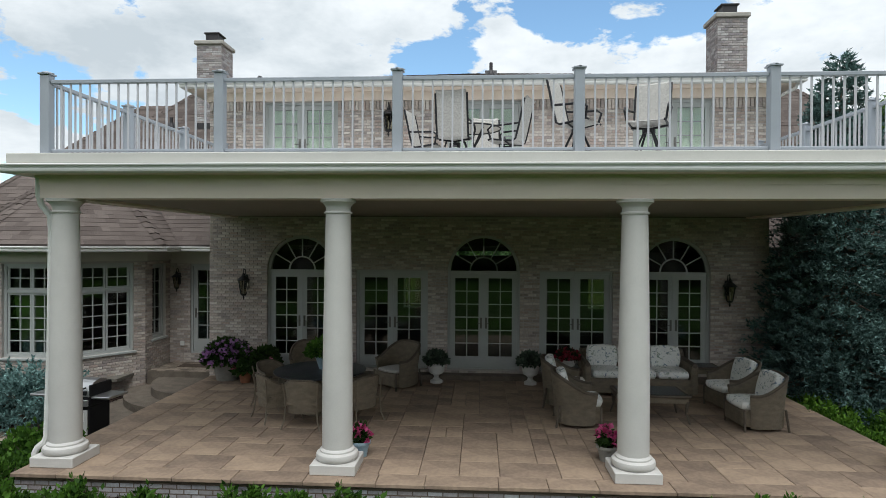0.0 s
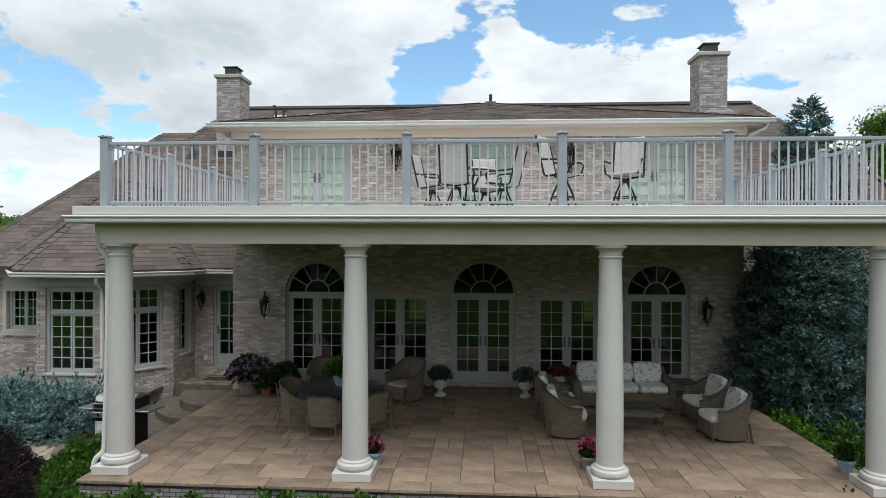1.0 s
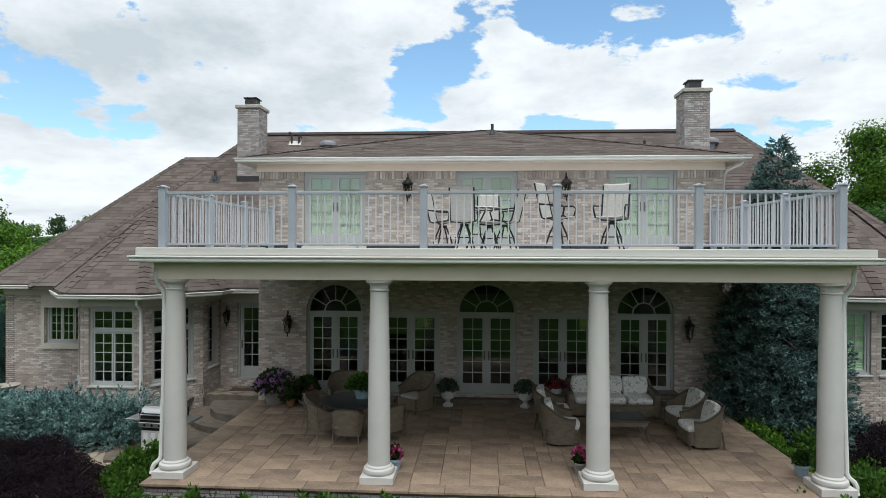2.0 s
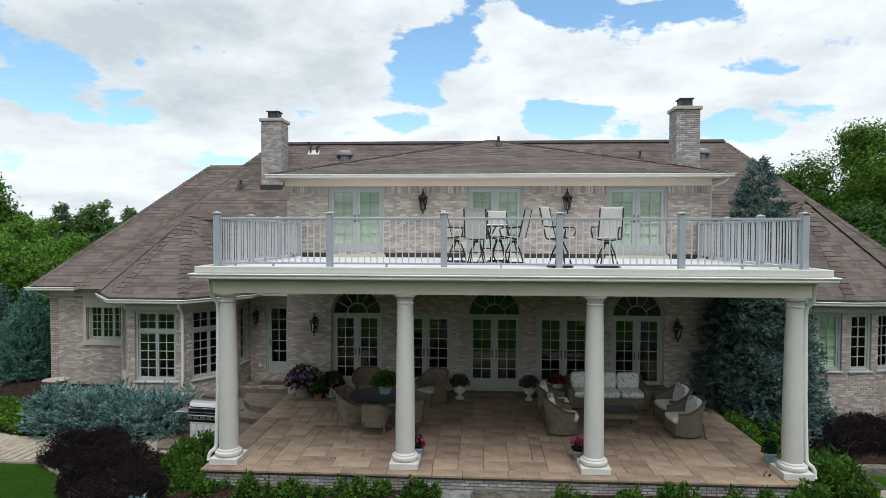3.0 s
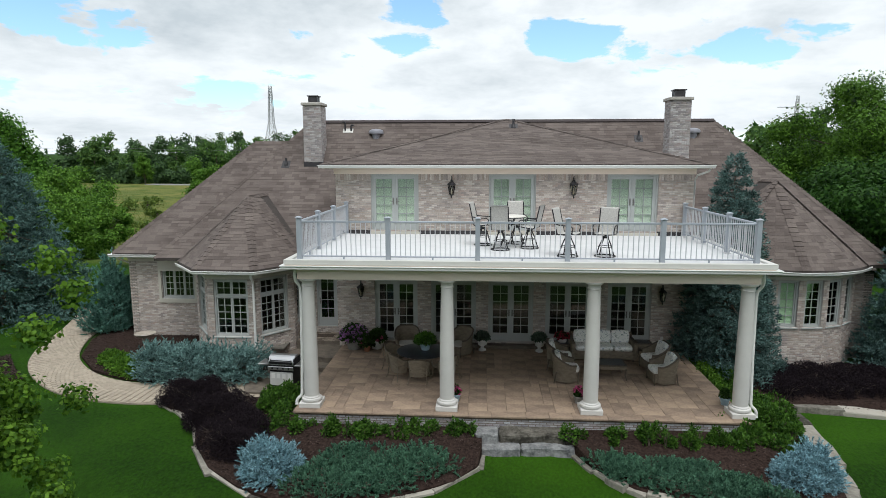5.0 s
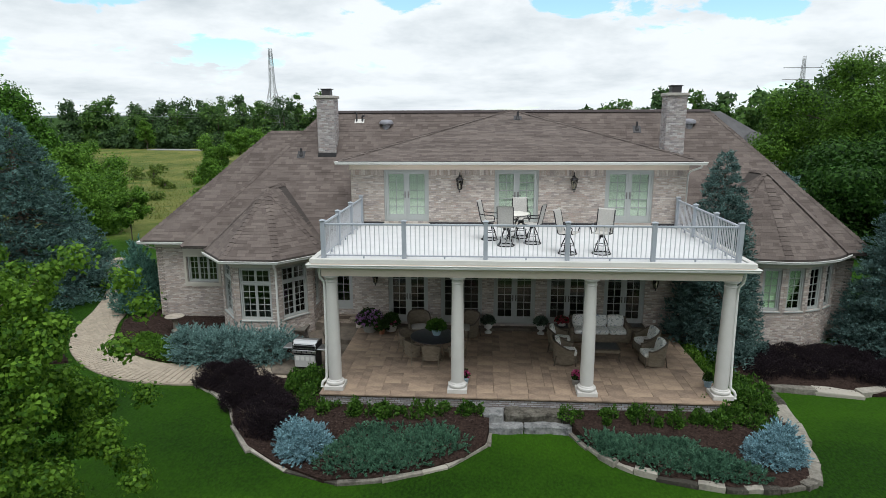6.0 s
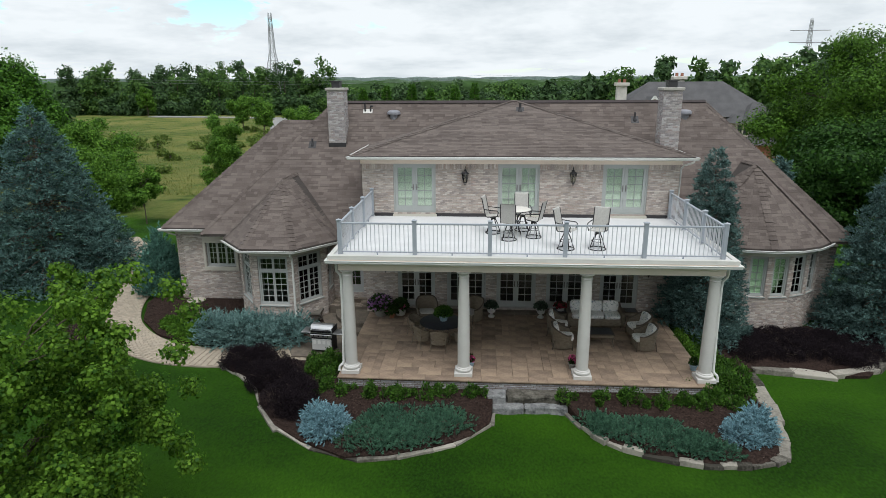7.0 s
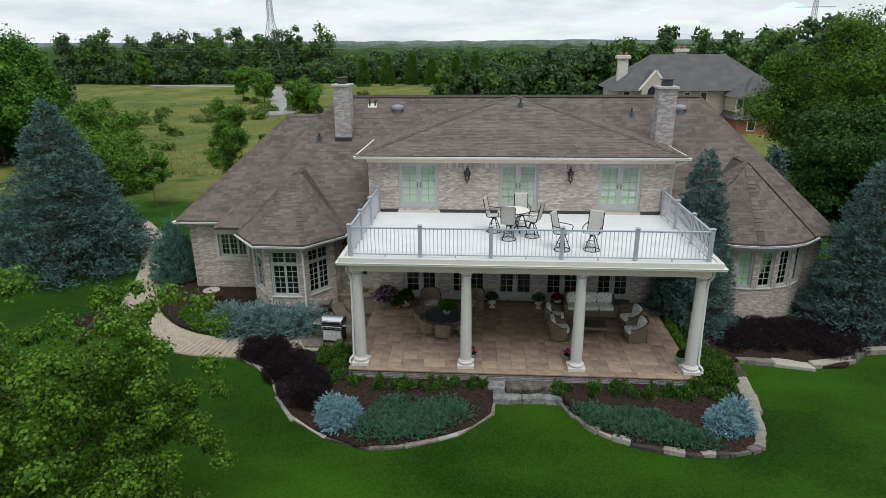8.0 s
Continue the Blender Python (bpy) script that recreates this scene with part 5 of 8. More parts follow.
def mound(name, label, category, loc, blobs, leaf, width, count, mat, seed, group="", spread=0.5, lift=0.25, kind="", clump=1.0, twig=0.0, relief=0.45):
    """A low shrub: leaves over overlapping domes. blobs: (x, y, radius, height) from loc."""
    rng = np.random.default_rng(seed)
    ob = thing(name, label, category, loc, 0, group, kind)
    area = sum(b[2] ** 2 for b in blobs)
    out, bm = [], bmesh.new()
    for x, y, r, h in blobs:
        n = int(count * r * r / area)
        if twig:
            # bottlebrush twigs standing out of the dome
            per = 40
            k = max(4, n // per)
            u = ball(k, rng)
            u[:, 2] = np.abs(u[:, 2])
            d = u * np.array([1, 1, 0.7]) + 0.35 * rng.normal(size=(k, 3)) + np.array([0, 0, lift])
            d /= np.linalg.norm(d, axis=1)[:, None]
            p0 = np.array([x, y, 0]) + u * (0.68 + 0.3 * rng.random(k))[:, None] * np.array([r, r, h])
            t = rng.random((k, per, 1)) ** 0.7
            size = (0.6 + 0.6 * rng.random((k, 1, 1))) * twig
            p = (p0[:, None, :] + d[:, None, :] * size * t).reshape(-1, 3)
            out.append(sprays(p, np.repeat(d, per, axis=0) * 0.7, leaf, width * 1.25, rng, spread, 0.0, True))
        else:
            knots_only(x, y, r, h, n, clump, leaf, width, spread, lift, rng, out, relief)
        for j in range(5):
            a = rng.random() * 6.28
            e = Vector((x + math.cos(a) * r * 0.7, y + math.sin(a) * r * 0.7, h * 0.75))
            tube(bm, [(x, y, -0.06), (x + (e.x - x) * 0.4, y + (e.y - y) * 0.4, h * 0.5), e], [0.014, 0.01, 0.004], 4)
    tagged(part("branchwork", bm, M_BARK, ob), kind="stuff")
    part("foliage", quads("foliage", np.concatenate(out)), mat, ob)
    return ob


def scatter(seed, line, spread, n, r, h):
    """Random domes along a line of the plan: r and h are (least, most)."""
    rng = random.Random(seed)
    out = []
    for i in range(n):
        t = (i + rng.random()) / n * (len(line) - 1)
        k = min(int(t), len(line) - 2)
        f = t - k
        x = line[k][0] * (1 - f) + line[k + 1][0] * f
        y = line[k][1] * (1 - f) + line[k + 1][1] * f
        a, d = rng.random() * 6.283, spread * math.sqrt(rng.random())
        edge = 1 - 0.35 * d / max(spread, 1e-6)
        out.append((x + d * math.cos(a), y + d * math.sin(a), rng.uniform(*r), rng.uniform(*h) * edge))
    return out


def inside(x, y, poly):
    ins = False
    for (xa, ya), (xb, y2) in zip(poly, poly[1:] + poly[:1]):
        if (ya <= y) != (y2 <= y) and x < xa + (xb - xa) * (y - ya) / (y2 - ya):
            ins = not ins
    return ins


def scatter_in(seed, poly, n, r, h, mid):
    """Random domes inside an outline of the plan, from the point mid."""
    rng = random.Random(seed)
    xs, ys = [p[0] for p in poly], [p[1] for p in poly]
    out = []
    while len(out) < n:
        x, y = rng.uniform(min(xs), max(xs)), rng.uniform(min(ys), max(ys))
        if inside(x, y, poly):
            out.append((x - mid[0], y - mid[1], rng.uniform(*r), rng.uniform(*h)))
    return out


M_MULCH = material("dark_mulch", (0.034, 0.0225, 0.0185), 1.0, vary=0.8, scale=14, fine=70, bump=1.0, spec=0.05)
M_CHIP = material("bark_chip", (0.030, 0.020, 0.017), 0.95, vary=0.6, pieces="island", piece_mix=0.8, col2=(0.058, 0.042, 0.037), spec=0.1)
M_KERB = material("limestone_slab", (0.15, 0.138, 0.112), 0.95, vary=0.7, scale=4.0, fine=16, bump=1.0, pieces="object", piece_mix=0.5, col2=(0.215, 0.20, 0.17), spec=0.15)
M_PATHBED = material("path_sand", (0.27, 0.225, 0.175), 0.95, vary=0.2)
M_LAND = material("brown_landing_paver", (0.15, 0.12, 0.09), 0.9, vary=0.35, scale=6, fine=40, bump=0.4, pieces="object", piece_mix=0.5, col2=(0.2, 0.165, 0.13))
M_STEP = material("bluestone_step", (0.13, 0.14, 0.148), 0.9, vary=0.6, scale=3.5, fine=18, bump=0.9, col2=(0.20, 0.20, 0.195), spec=0.2)
M_PATH = material("buff_path_paver", (0.33, 0.28, 0.215), 0.9, vary=0.14, scale=5, fine=60, bump=0.3, pieces="object", piece_mix=0.3)
M_PATH_I = material("buff_path_paver_far", (0.33, 0.28, 0.215), 0.9, vary=0.14, scale=5, fine=60, bump=0.3, pieces="island", piece_mix=0.3)
M_BARBERRY = leaf_material("barberry_leaves", (0.011, 0.0078, 0.0098), (0.020, 0.014, 0.0175), 0.9, 0.1)
M_COVER = leaf_material("groundcover_needles", (0.011, 0.04, 0.026), (0.12, 0.265, 0.165), 0.6, 0.1, 7.0, 0.7)
M_SHRUB = leaf_material("shrub_leaves", (0.010, 0.036, 0.007), (0.10, 0.22, 0.03), 0.55, 0.3, 4.0, 0.6)
M_FIELD = leaf_material("meadow_leaves", (0.05, 0.1, 0.02), (0.2, 0.27, 0.06))
M_ASPHALT = material("asphalt", (0.24, 0.235, 0.225), 0.95, vary=0.15, scale=0.4)


# ---- beds, kerbs, steps and path ----
def spline(pts, step):
    """Evenly spaced points along a smooth curve through pts."""
    p = [Vector((*q, 0)) for q in pts]
    fine = []
    for i in range(len(p) - 1):
        a, b, c, d = p[max(i - 1, 0)], p[i], p[i + 1], p[min(i + 2, len(p) - 1)]
        for k in range(90):
            t = k / 90
            fine.append(0.5 * (2 * b + (c - a) * t + (2 * a - 5 * b + 4 * c - d) * t * t + (3 * b - a - 3 * c + d) * t ** 3))
    fine.append(p[-1])
    out, acc = [fine[0]], 0.0
    for a, b in zip(fine, fine[1:]):
        acc += (b - a).length
        if acc >= step:
            out.append(b)
            acc = 0.0
    return out


def bed_rise(x, y):
    """The mulch climbs towards the terrace skirt."""
    t = min(1.0, max(0.0, (y - 5.4) / 1.9)) * min(1.0, max(0.0, (6.6 - abs(x)) / 0.6)) * (0.0 if y > 10 else 1.0)
    return 0.26 * t * t * (3 - 2 * t)


def bed(name, outline, label, z=-0.60):
    bm = bmesh.new()
    f = bm.faces.new([bm.verts.new((x, y, z)) for x, y in outline])
    r = bmesh.ops.triangulate(bm, faces=[f])
    bmesh.ops.subdivide_edges(bm, edges=bm.edges, cuts=5, use_grid_fill=True)
    for v in bm.verts:
        if not v.is_boundary:
            v.co.z += 0.05 + 0.04 * noise.noise(v.co * 1.5)
        v.co.z += bed_rise(v.co.x, v.co.y)
    low = bmesh.ops.extrude_edge_only(bm, edges=[e for e in bm.edges if e.is_boundary])
    for v in low["geom"]:
        if isinstance(v, bmesh.types.BMVert):
            v.co.z = -0.85
    ob = setting(name, bm, M_MULCH, label, "mulch bed")
    rng = np.random.default_rng(len(outline))
    xs, ys = [p[0] for p in outline], [p[1] for p in outline]
    q = [(x, y) for x, y in zip(rng.uniform(min(xs), max(xs), 15000), rng.uniform(min(ys), max(ys), 15000)) if inside(x, y, outline)]
    p = np.array([(x, y, z + 0.055 + bed_rise(x, y) + 0.04 * noise.noise(Vector((x, y, z)) * 1.5)) for x, y in q])
    tagged(part("chips", quads("chips", sprays(p, rng.normal(size=p.shape) * np.array([1, 1, 0.15]), 0.055, 0.02, rng, 0.1, 0.05, True)), M_CHIP, ob, "loose bark chips"), kind="stuff")
    return ob


KERB_L = [(-10.75, 9.75), (-10.1, 9.05), (-9.25, 8.6), (-8.6, 7.7), (-8.2, 6.8), (-7.3, 5.6), (-6.3, 4.85), (-4.9, 4.15), (-3.7, 4.3), (-2.55, 4.72), (-1.5, 5.35), (-0.95, 6.0), (-0.85, 6.75)]
KERB_R = [(1.45, 6.85), (1.75, 6.2), (2.4, 5.3), (3.2, 4.85), (4.5, 4.45), (5.6, 4.44), (6.25, 4.5), (6.9, 4.85), (7.3, 5.9), (7.6, 7.1), (7.85, 8.5), (7.95, 9.75)]
KERB_E = [(8.3, 10.15), (9.7, 9.97), (11.1, 9.77), (12.0, 9.82), (13.1, 10.85), (14.2, 11.3), (17.5, 11.4), (21.0, 11.6)]
bed("bed_west", KERB_L + [(-0.85, 7.62), (PX0, 7.62), (PX0, 10.1), (-7.8, 9.9), (-9.6, 10.3)], "dark mulch bed in front of the terrace, west of the steps")
bed("bed_east", KERB_R + KERB_E + [(21.0, 15.0), (13.2, 15.1), (12.6, 14.4), (10.2, 13.7), (7.9, 14.4), (7.0, 15.1), (PX1, 15.1), (PX1, 7.62), (1.45, 7.62)], "dark mulch bed in front of the terrace, east of the steps")
PATH_L = [(-6.0, 10.75), (-8.0, 10.5), (-9.9, 10.25), (-11.2, 10.1), (-12.8, 10.3), (-14.2, 10.9), (-15.5, 11.9), (-16.6, 13.2), (-17.5, 15.0), (-18.2, 17.2), (-19.4, 20.0), (-21.5, 23.5), (-24.5, 27.0)]
bed("bed_bay", [(-16.7, 17.3), (-16.6, 15.4), (-15.7, 13.4), (-14.3, 11.95), (-12.8, 11.25), (-11.2, 11.0), (-9.6, 11.0), (-8.6, 11.3), (-7.9, 12.6), (-7.80, 14.13), (-8.80, 12.8), (-10.46, 12.8), (-11.62, 14.38), (-11.62, 16.18), (-15.32, 16.18), (-15.34, 17.4)], "dark mulch bed below the bay window")
bed("bed_path", [(-18.3, 13.2), (-17.2, 12.0), (-16.0, 10.9), (-17.0, 10.7), (-19.0, 12.0)], "small mulch bed beside the path")


def slab_mesh(rng, w, d, h):
    bm = bmesh.new()
    # a broken rectangle: skewed corners and two uneven points along each side
    skew = rng.uniform(-0.12, 0.12)
    corners = [(sx * (w * 0.5 + rng.uniform(-0.03, 0.02)) + skew * sy * d, sy * d * rng.uniform(0.40, 0.52)) for sx, sy in ((-1, -1), (1, -1), (1, 1), (-1, 1))]
    rim = []
    for i, (p, q) in enumerate(zip(corners, corners[1:] + corners[:1])):
        rim.append(p)
        for t in ((0.3, 0.68) if i % 2 == 0 else (0.5,)):
            t += rng.uniform(-0.1, 0.1)
            rim.append((p[0] + (q[0] - p[0]) * t, (p[1] + (q[1] - p[1]) * t) * rng.uniform(0.86, 1.1)))
    n = len(rim)
    prof = ((0.99, -0.12), (1.0, h * 0.7), (0.985, h * 0.95), (0.93, h))
    rings = [[bm.verts.new((x * k + rng.uniform(-0.01, 0.01), y * k, z + rng.uniform(-0.02, 0.016))) for x, y in rim] for k, z in prof]
    for a, b in zip(rings, rings[1:]):
        for i in range(n):
            bm.faces.new((a[i], a[(i + 1) % n], b[(i + 1) % n], b[i]))
    mid = bm.verts.new((rng.uniform(-0.1, 0.1) * w, rng.uniform(-0.1, 0.1) * d, h * rng.uniform(0.98, 1.08)))
    for i in range(n):
        bm.faces.new((rings[-1][i], rings[-1][(i + 1) % n], mid))
    bmesh.ops.recalc_face_normals(bm, faces=bm.faces)
    me = bpy.data.meshes.new("stone")
    bm.to_mesh(me)
    bm.free()
    me.materials.append(M_KERB)
    return me


def kerb(name, pts, lo, hi, width, h, seed, label):
    ob = thing(name, label, "stone edging", (0, 0, LAWN), kind="structure")
    rng = random.Random(seed)
    fine = spline(pts, 0.05)
    i = 0
    while i < len(fine) - 4:
        L = rng.uniform(lo, hi)
        k = min(len(fine) - 1, i + max(4, int(L / 0.05)))
        a, b = fine[i], fine[k]
        d = b - a
        w = d.length
        s = part("stone", slab_mesh(rng, w * 1.04, width * rng.uniform(0.75, 1.2), h * rng.uniform(0.8, 1.25)), M_KERB, ob)
        m = (a + b) / 2 + Vector((-d.y, d.x, 0)).normalized() * rng.uniform(-0.05, 0.05)
        s.matrix_basis = pose(m.x, m.y, rng.uniform(-0.03, 0.02), rng.uniform(-2, 2), rng.uniform(-2, 2), math.degrees(math.atan2(d.y, d.x)) + rng.uniform(-3, 3))
        i = k


kerb("kerb_west", KERB_L, 0.5, 1.5, 0.25, 0.065, 1, "irregular flat limestone slabs edging the west bed")
kerb("kerb_east", KERB_R[:8], 0.35, 0.8, 0.27, 0.12, 2, "small limestone blocks edging the east bed")
kerb("kerb_corner", KERB_R[7:], 0.7, 1.2, 0.58, 0.16, 3, "broad limestone slabs along the east end of the bed")
kerb("kerb_far", KERB_E, 0.9, 1.9, 0.42, 0.17, 4, "long limestone blocks edging the far east bed")


def rough_block(name, x0, x1, y0, y1, z0, z1, mat, seed, label, category="step"):
    rng = random.Random(seed)
    bm = bx(x0, x1, y0, y1, z0, z1, 0.03)
    bmesh.ops.subdivide_edges(bm, edges=[e for e in bm.edges if e.calc_length() > 0.2], cuts=6, use_grid_fill=True)
    for v in bm.verts:
        v.co += Vector((noise.noise(v.co * 2.1), noise.noise(v.co * 2.1 + Vector((9, 0, 0))), 0.6 * noise.noise(v.co * 3 + Vector((0, 7, 0))))) * 0.075 + Vector((noise.noise(v.co * 9), noise.noise(v.co * 9 + Vector((3, 0, 0))), noise.noise(v.co * 9 + Vector((0, 5, 0))))) * 0.022
    return tagged(part(name, bm, mat, None, label), label, category)


rough_block("stone_step", -0.98, 0.1, 6.78, 7.32, -0.75, -0.5, M_STEP, 1, "rough blue-grey stone step at the lawn")
rough_block("stone_step", 0.12, 1.42, 6.80, 7.32, -0.75, -0.49, M_STEP, 2, "rough blue-grey stone step at the lawn")
rough_block("stone_step", -0.42, 1.2, 7.1, 7.6, -0.62, -0.27, M_KERB, 3, "long tan stone step below the terrace edge")
rough_block("boulder", -0.98, -0.44, 7.02, 7.5, -0.65, -0.24, M_STEP, 4, "grey boulder beside the stone steps", "boulder")
rough_block("boulder", 1.24, 1.5, 7.05, 7.5, -0.65, -0.26, M_KERB, 5, "tan boulder beside the stone steps", "boulder")


def make_path():
    bm = bmesh.new()
    mid = spline(PATH_L, 0.2)
    width = 1.5
    rows, prev = [], None
    for i, p in enumerate(mid):
        a, b = mid[max(i - 1, 0)], mid[min(i + 1, len(mid) - 1)]
        d = (b - a).normalized()
        rows.append((p, Vector((-d.y, d.x, 0)), d))
    L = [bm.verts.new((p + s * (width / 2 + 0.05))[:2] + (-0.655,)) for p, s, d in rows]
    R = [bm.verts.new((p - s * (width / 2 + 0.05))[:2] + (-0.655,)) for p, s, d in rows]
    for i in range(len(rows) - 1):
        bm.faces.new((L[i], L[i + 1], R[i + 1], R[i]))
    bmesh.ops.extrude_face_region(bm, geom=list(bm.faces))
    for v in list(bm.verts)[: 2 * len(rows)]:
        v.co.z = -0.8
    ob = setting("path", bm, M_PATHBED, "curving path of buff cobble pavers", "path")
    rng = random.Random(8)
    proto, verts, faces, singles = None, [], [], 0
    n = 11
    for i, (p, s, d) in enumerate(rows):
        for k in range(n):
            o = -width / 2 + width * (k + 0.5 + (0.25 if i % 2 else -0.25)) / n
            c = p + s * o
            z = -0.632 + rng.uniform(-0.003, 0.003)
            hx, hy = 0.188 / 2, width / n / 2 - 0.005
            edge = k in (0, n - 1)
            if 10 < i < 46 and singles < 290:
                singles += 1
                if proto is None:
                    t = bx(-0.094, 0.094, -hy, hy, -0.03, 0.0, 0.008)
                    proto = bpy.data.meshes.new("paver")
                    bmesh.ops.recalc_face_normals(t, faces=t.faces)
                    t.to_mesh(proto)
                    t.free()
                    proto.materials.append(M_PATH)
                q = part("paver", proto, M_PATH, ob)
                q.matrix_basis = pose(c.x, c.y, z, 0, 0, math.degrees(math.atan2(d.y, d.x)))
            else:
                j = len(verts)
                for zz, g in ((z - 0.03, 1.0), (z - 0.006, 1.0), (z, 0.94)):
                    for u, v in ((-1, -1), (1, -1), (1, 1), (-1, 1)):
                        verts.append(tuple(c + d * hx * g * u + s * hy * g * v)[:2] + (zz,))
                for b in (0, 4):
                    faces += [(j + b + m, j + b + (m + 1) % 4, j + b + 4 + (m + 1) % 4, j + b + 4 + m) for m in range(4)]
                faces.append((j + 8, j + 9, j + 10, j + 11))
    tagged(part("pavers", mesh_of("pavers", verts, faces), M_PATH_I, ob), kind="stuff")


make_path()

# landing and curved steps by the side door
landing = setting("landing", bx(-7.77, LX - 0.005, 14.15, SY - 0.02, -0.8, -0.10, 0.01), M_SIDE, "paved landing at the side door", "landing")
lr = random.Random(12)
for row in range(11):
    x = -7.75 - (0.1 if row % 2 else 0.0)
    while x < LX - 0.05:
        a, b = max(x, -7.75), min(x + 0.2, LX - 0.012)
        if b - a > 0.06:
            p = part("paver", bx(a + 0.004, b - 0.004, 14.155 + row * 0.1025, 14.155 + row * 0.1025 + 0.096, -0.105, -0.094 + lr.uniform(-0.002, 0.002), 0.003), M_LAND, landing)
        x += 0.2
for i, (r, z) in enumerate(((1.75, -0.24), (2.35, -0.42))):
    bm = bmesh.new()
    arc = [(PX0 - 0.005 - r * 0.92 * math.sin(a), 14.14 - r * 0.85 * math.cos(a) - 0.10 * math.sin(3 * a)) for a in np.linspace(0.02, math.pi / 2, 14)]
    prism(bm, [(PX0 - 0.005, 14.14)] + arc, -0.85, z)
    setting("side_step", bm, M_SIDE, "curved paved step down from the side door", "step")
setting("side_paving", prism(bmesh.new(), [(PX0 - 0.01, 10.2), (PX0 - 0.01, 14.1), (-7.7, 13.8), (-8.6, 12.3), (-8.9, 11.6), (-8.2, 10.2)], -0.85, -0.575), M_SIDE, "paved grill area beside the terrace", "paving")

# ---- shrubs ----
mound("barberry", "dark purple barberry hedge in a mulch bed", "shrub", (-8.3, 8.2, -0.62), scatter_in(1, [(-10.4, 9.75), (-9.3, 8.95), (-8.2, 7.4), (-7.1, 6.2), (-6.5, 6.2), (-6.9, 7.5), (-8.2, 9.2), (-9.4, 10.1)], 44, (0.45, 0.62), (0.60, 0.74), (-8.3, 8.2)), 0.034, 0.026, 120000, M_BARBERRY, 1, "barberry hedges", 0.9, 0.1, relief=0.14)
mound("barberry", "dark purple barberry hedge below the rounded bay", "shrub", (11.4, 11.9, -0.62), scatter_in(2, [(8.3, 10.9), (10.4, 10.9), (12.1, 10.5), (13.4, 11.5), (13.6, 13.0), (9.0, 13.2)], 80, (0.42, 0.6), (0.40, 0.49), (11.4, 11.9)), 0.036, 0.028, 130000, M_BARBERRY, 2, "barberry hedges", 0.9, 0.1, relief=0.14)
mound("dwarf_blue_spruce", "dwarf blue spruce with silvery blue needles", "conifer", (-5.75, 5.42, -0.62), [(0, 0, 0.56, 0.66), (-0.22, 0.1, 0.44, 0.76), (0.24, 0.05, 0.44, 0.64), (0.05, -0.2, 0.48, 0.50)], 0.05, 0.017, 60000, M_BLUESPR, 3, "dwarf blue spruces", 0.45, 0.12, twig=0.23)
mound("dwarf_blue_spruce", "dwarf blue spruce with silvery blue needles", "conifer", (6.38, 5.78, -0.62), [(-0.24, -0.22, 0.46, 0.56), (0.28, 0.22, 0.42, 0.84), (0.1, 0.0, 0.42, 0.70), (-0.26, 0.08, 0.34, 0.54), (0.34, -0.12, 0.34, 0.55)], 0.05, 0.017, 64000, M_BLUESPR, 4, "dwarf blue spruces", 0.45, 0.12, twig=0.23)
mound("creeping_juniper", "spreading carpet of blue-green creeping juniper", "groundcover", (-3.2, 5.5, -0.56), scatter_in(5, [(-5.0, 4.55), (-4.6, 4.45), (-3.7, 4.6), (-2.6, 5.0), (-1.6, 5.65), (-1.3, 6.3), (-2.6, 6.5), (-4.2, 6.4), (-4.8, 5.6)], 80, (0.34, 0.5), (0.17, 0.27), (-3.2, 5.5)), 0.042, 0.02, 150000, M_COVER, 5, "creeping junipers", 0.55, 0.4, twig=0.13)
mound("creeping_juniper", "spreading carpet of blue-green creeping juniper", "groundcover", (3.8, 5.7, -0.56), scatter_in(6, [(1.8, 6.35), (2.5, 5.55), (3.4, 5.1), (4.5, 4.8), (5.5, 4.78), (5.3, 5.2), (4.3, 5.95), (2.6, 6.35)], 70, (0.3, 0.45), (0.16, 0.26), (3.8, 5.7)), 0.042, 0.02, 130000, M_COVER, 6, "creeping junipers", 0.55, 0.4, twig=0.13)
mound("blue_juniper", "broad silvery blue-green juniper below the bay window", "shrub", (-10.2, 11.9, -0.62), scatter_in(7, [(-12.2, 11.9), (-11.6, 11.2), (-9.6, 11.1), (-8.1, 11.4), (-8.2, 12.0), (-10.2, 12.2)], 34, (0.42, 0.62), (0.65, 1.1), (-10.2, 11.9)), 0.062, 0.024, 130000, M_JUNIPER, 7, "blue junipers", 0.42, 0.05, twig=0.42)
for i, (x, y, n) in enumerate(((-5.2, 7.3, 3), (-4.1, 7.15, 2), (-3.0, 7.25, 3), (-1.6, 7.25, 4), (1.75, 7.3, 1), (2.9, 7.25, 3), (3.8, 7.2, 3), (5.0, 7.2, 3))):
    rr = random.Random(40 + i)
    mound("leafy_shrub", "low leafy green shrub against the terrace skirt", "shrub", (x, y, -0.36), [(rr.uniform(-0.62, 0.62), rr.uniform(-0.4, 0.14), rr.uniform(0.08, 0.2), rr.uniform(0.15, 0.5)) for _ in range(3 * n)], 0.085, 0.045, 620 * n, M_SHRUB, 40 + i, "shrubs along the terrace", 0.9, 0.3)
mound("leafy_shrub", "bushy green shrub mass beside the grill", "shrub", (-6.55, 8.9, -0.62), scatter(60, [(-0.4, 0.7), (0.1, 0.0), (0.2, -1.5)], 0.5, 26, (0.16, 0.32), (0.4, 0.9)), 0.09, 0.05, 11000, M_SHRUB, 60, "shrubs along the terrace", 0.8, 0.3)
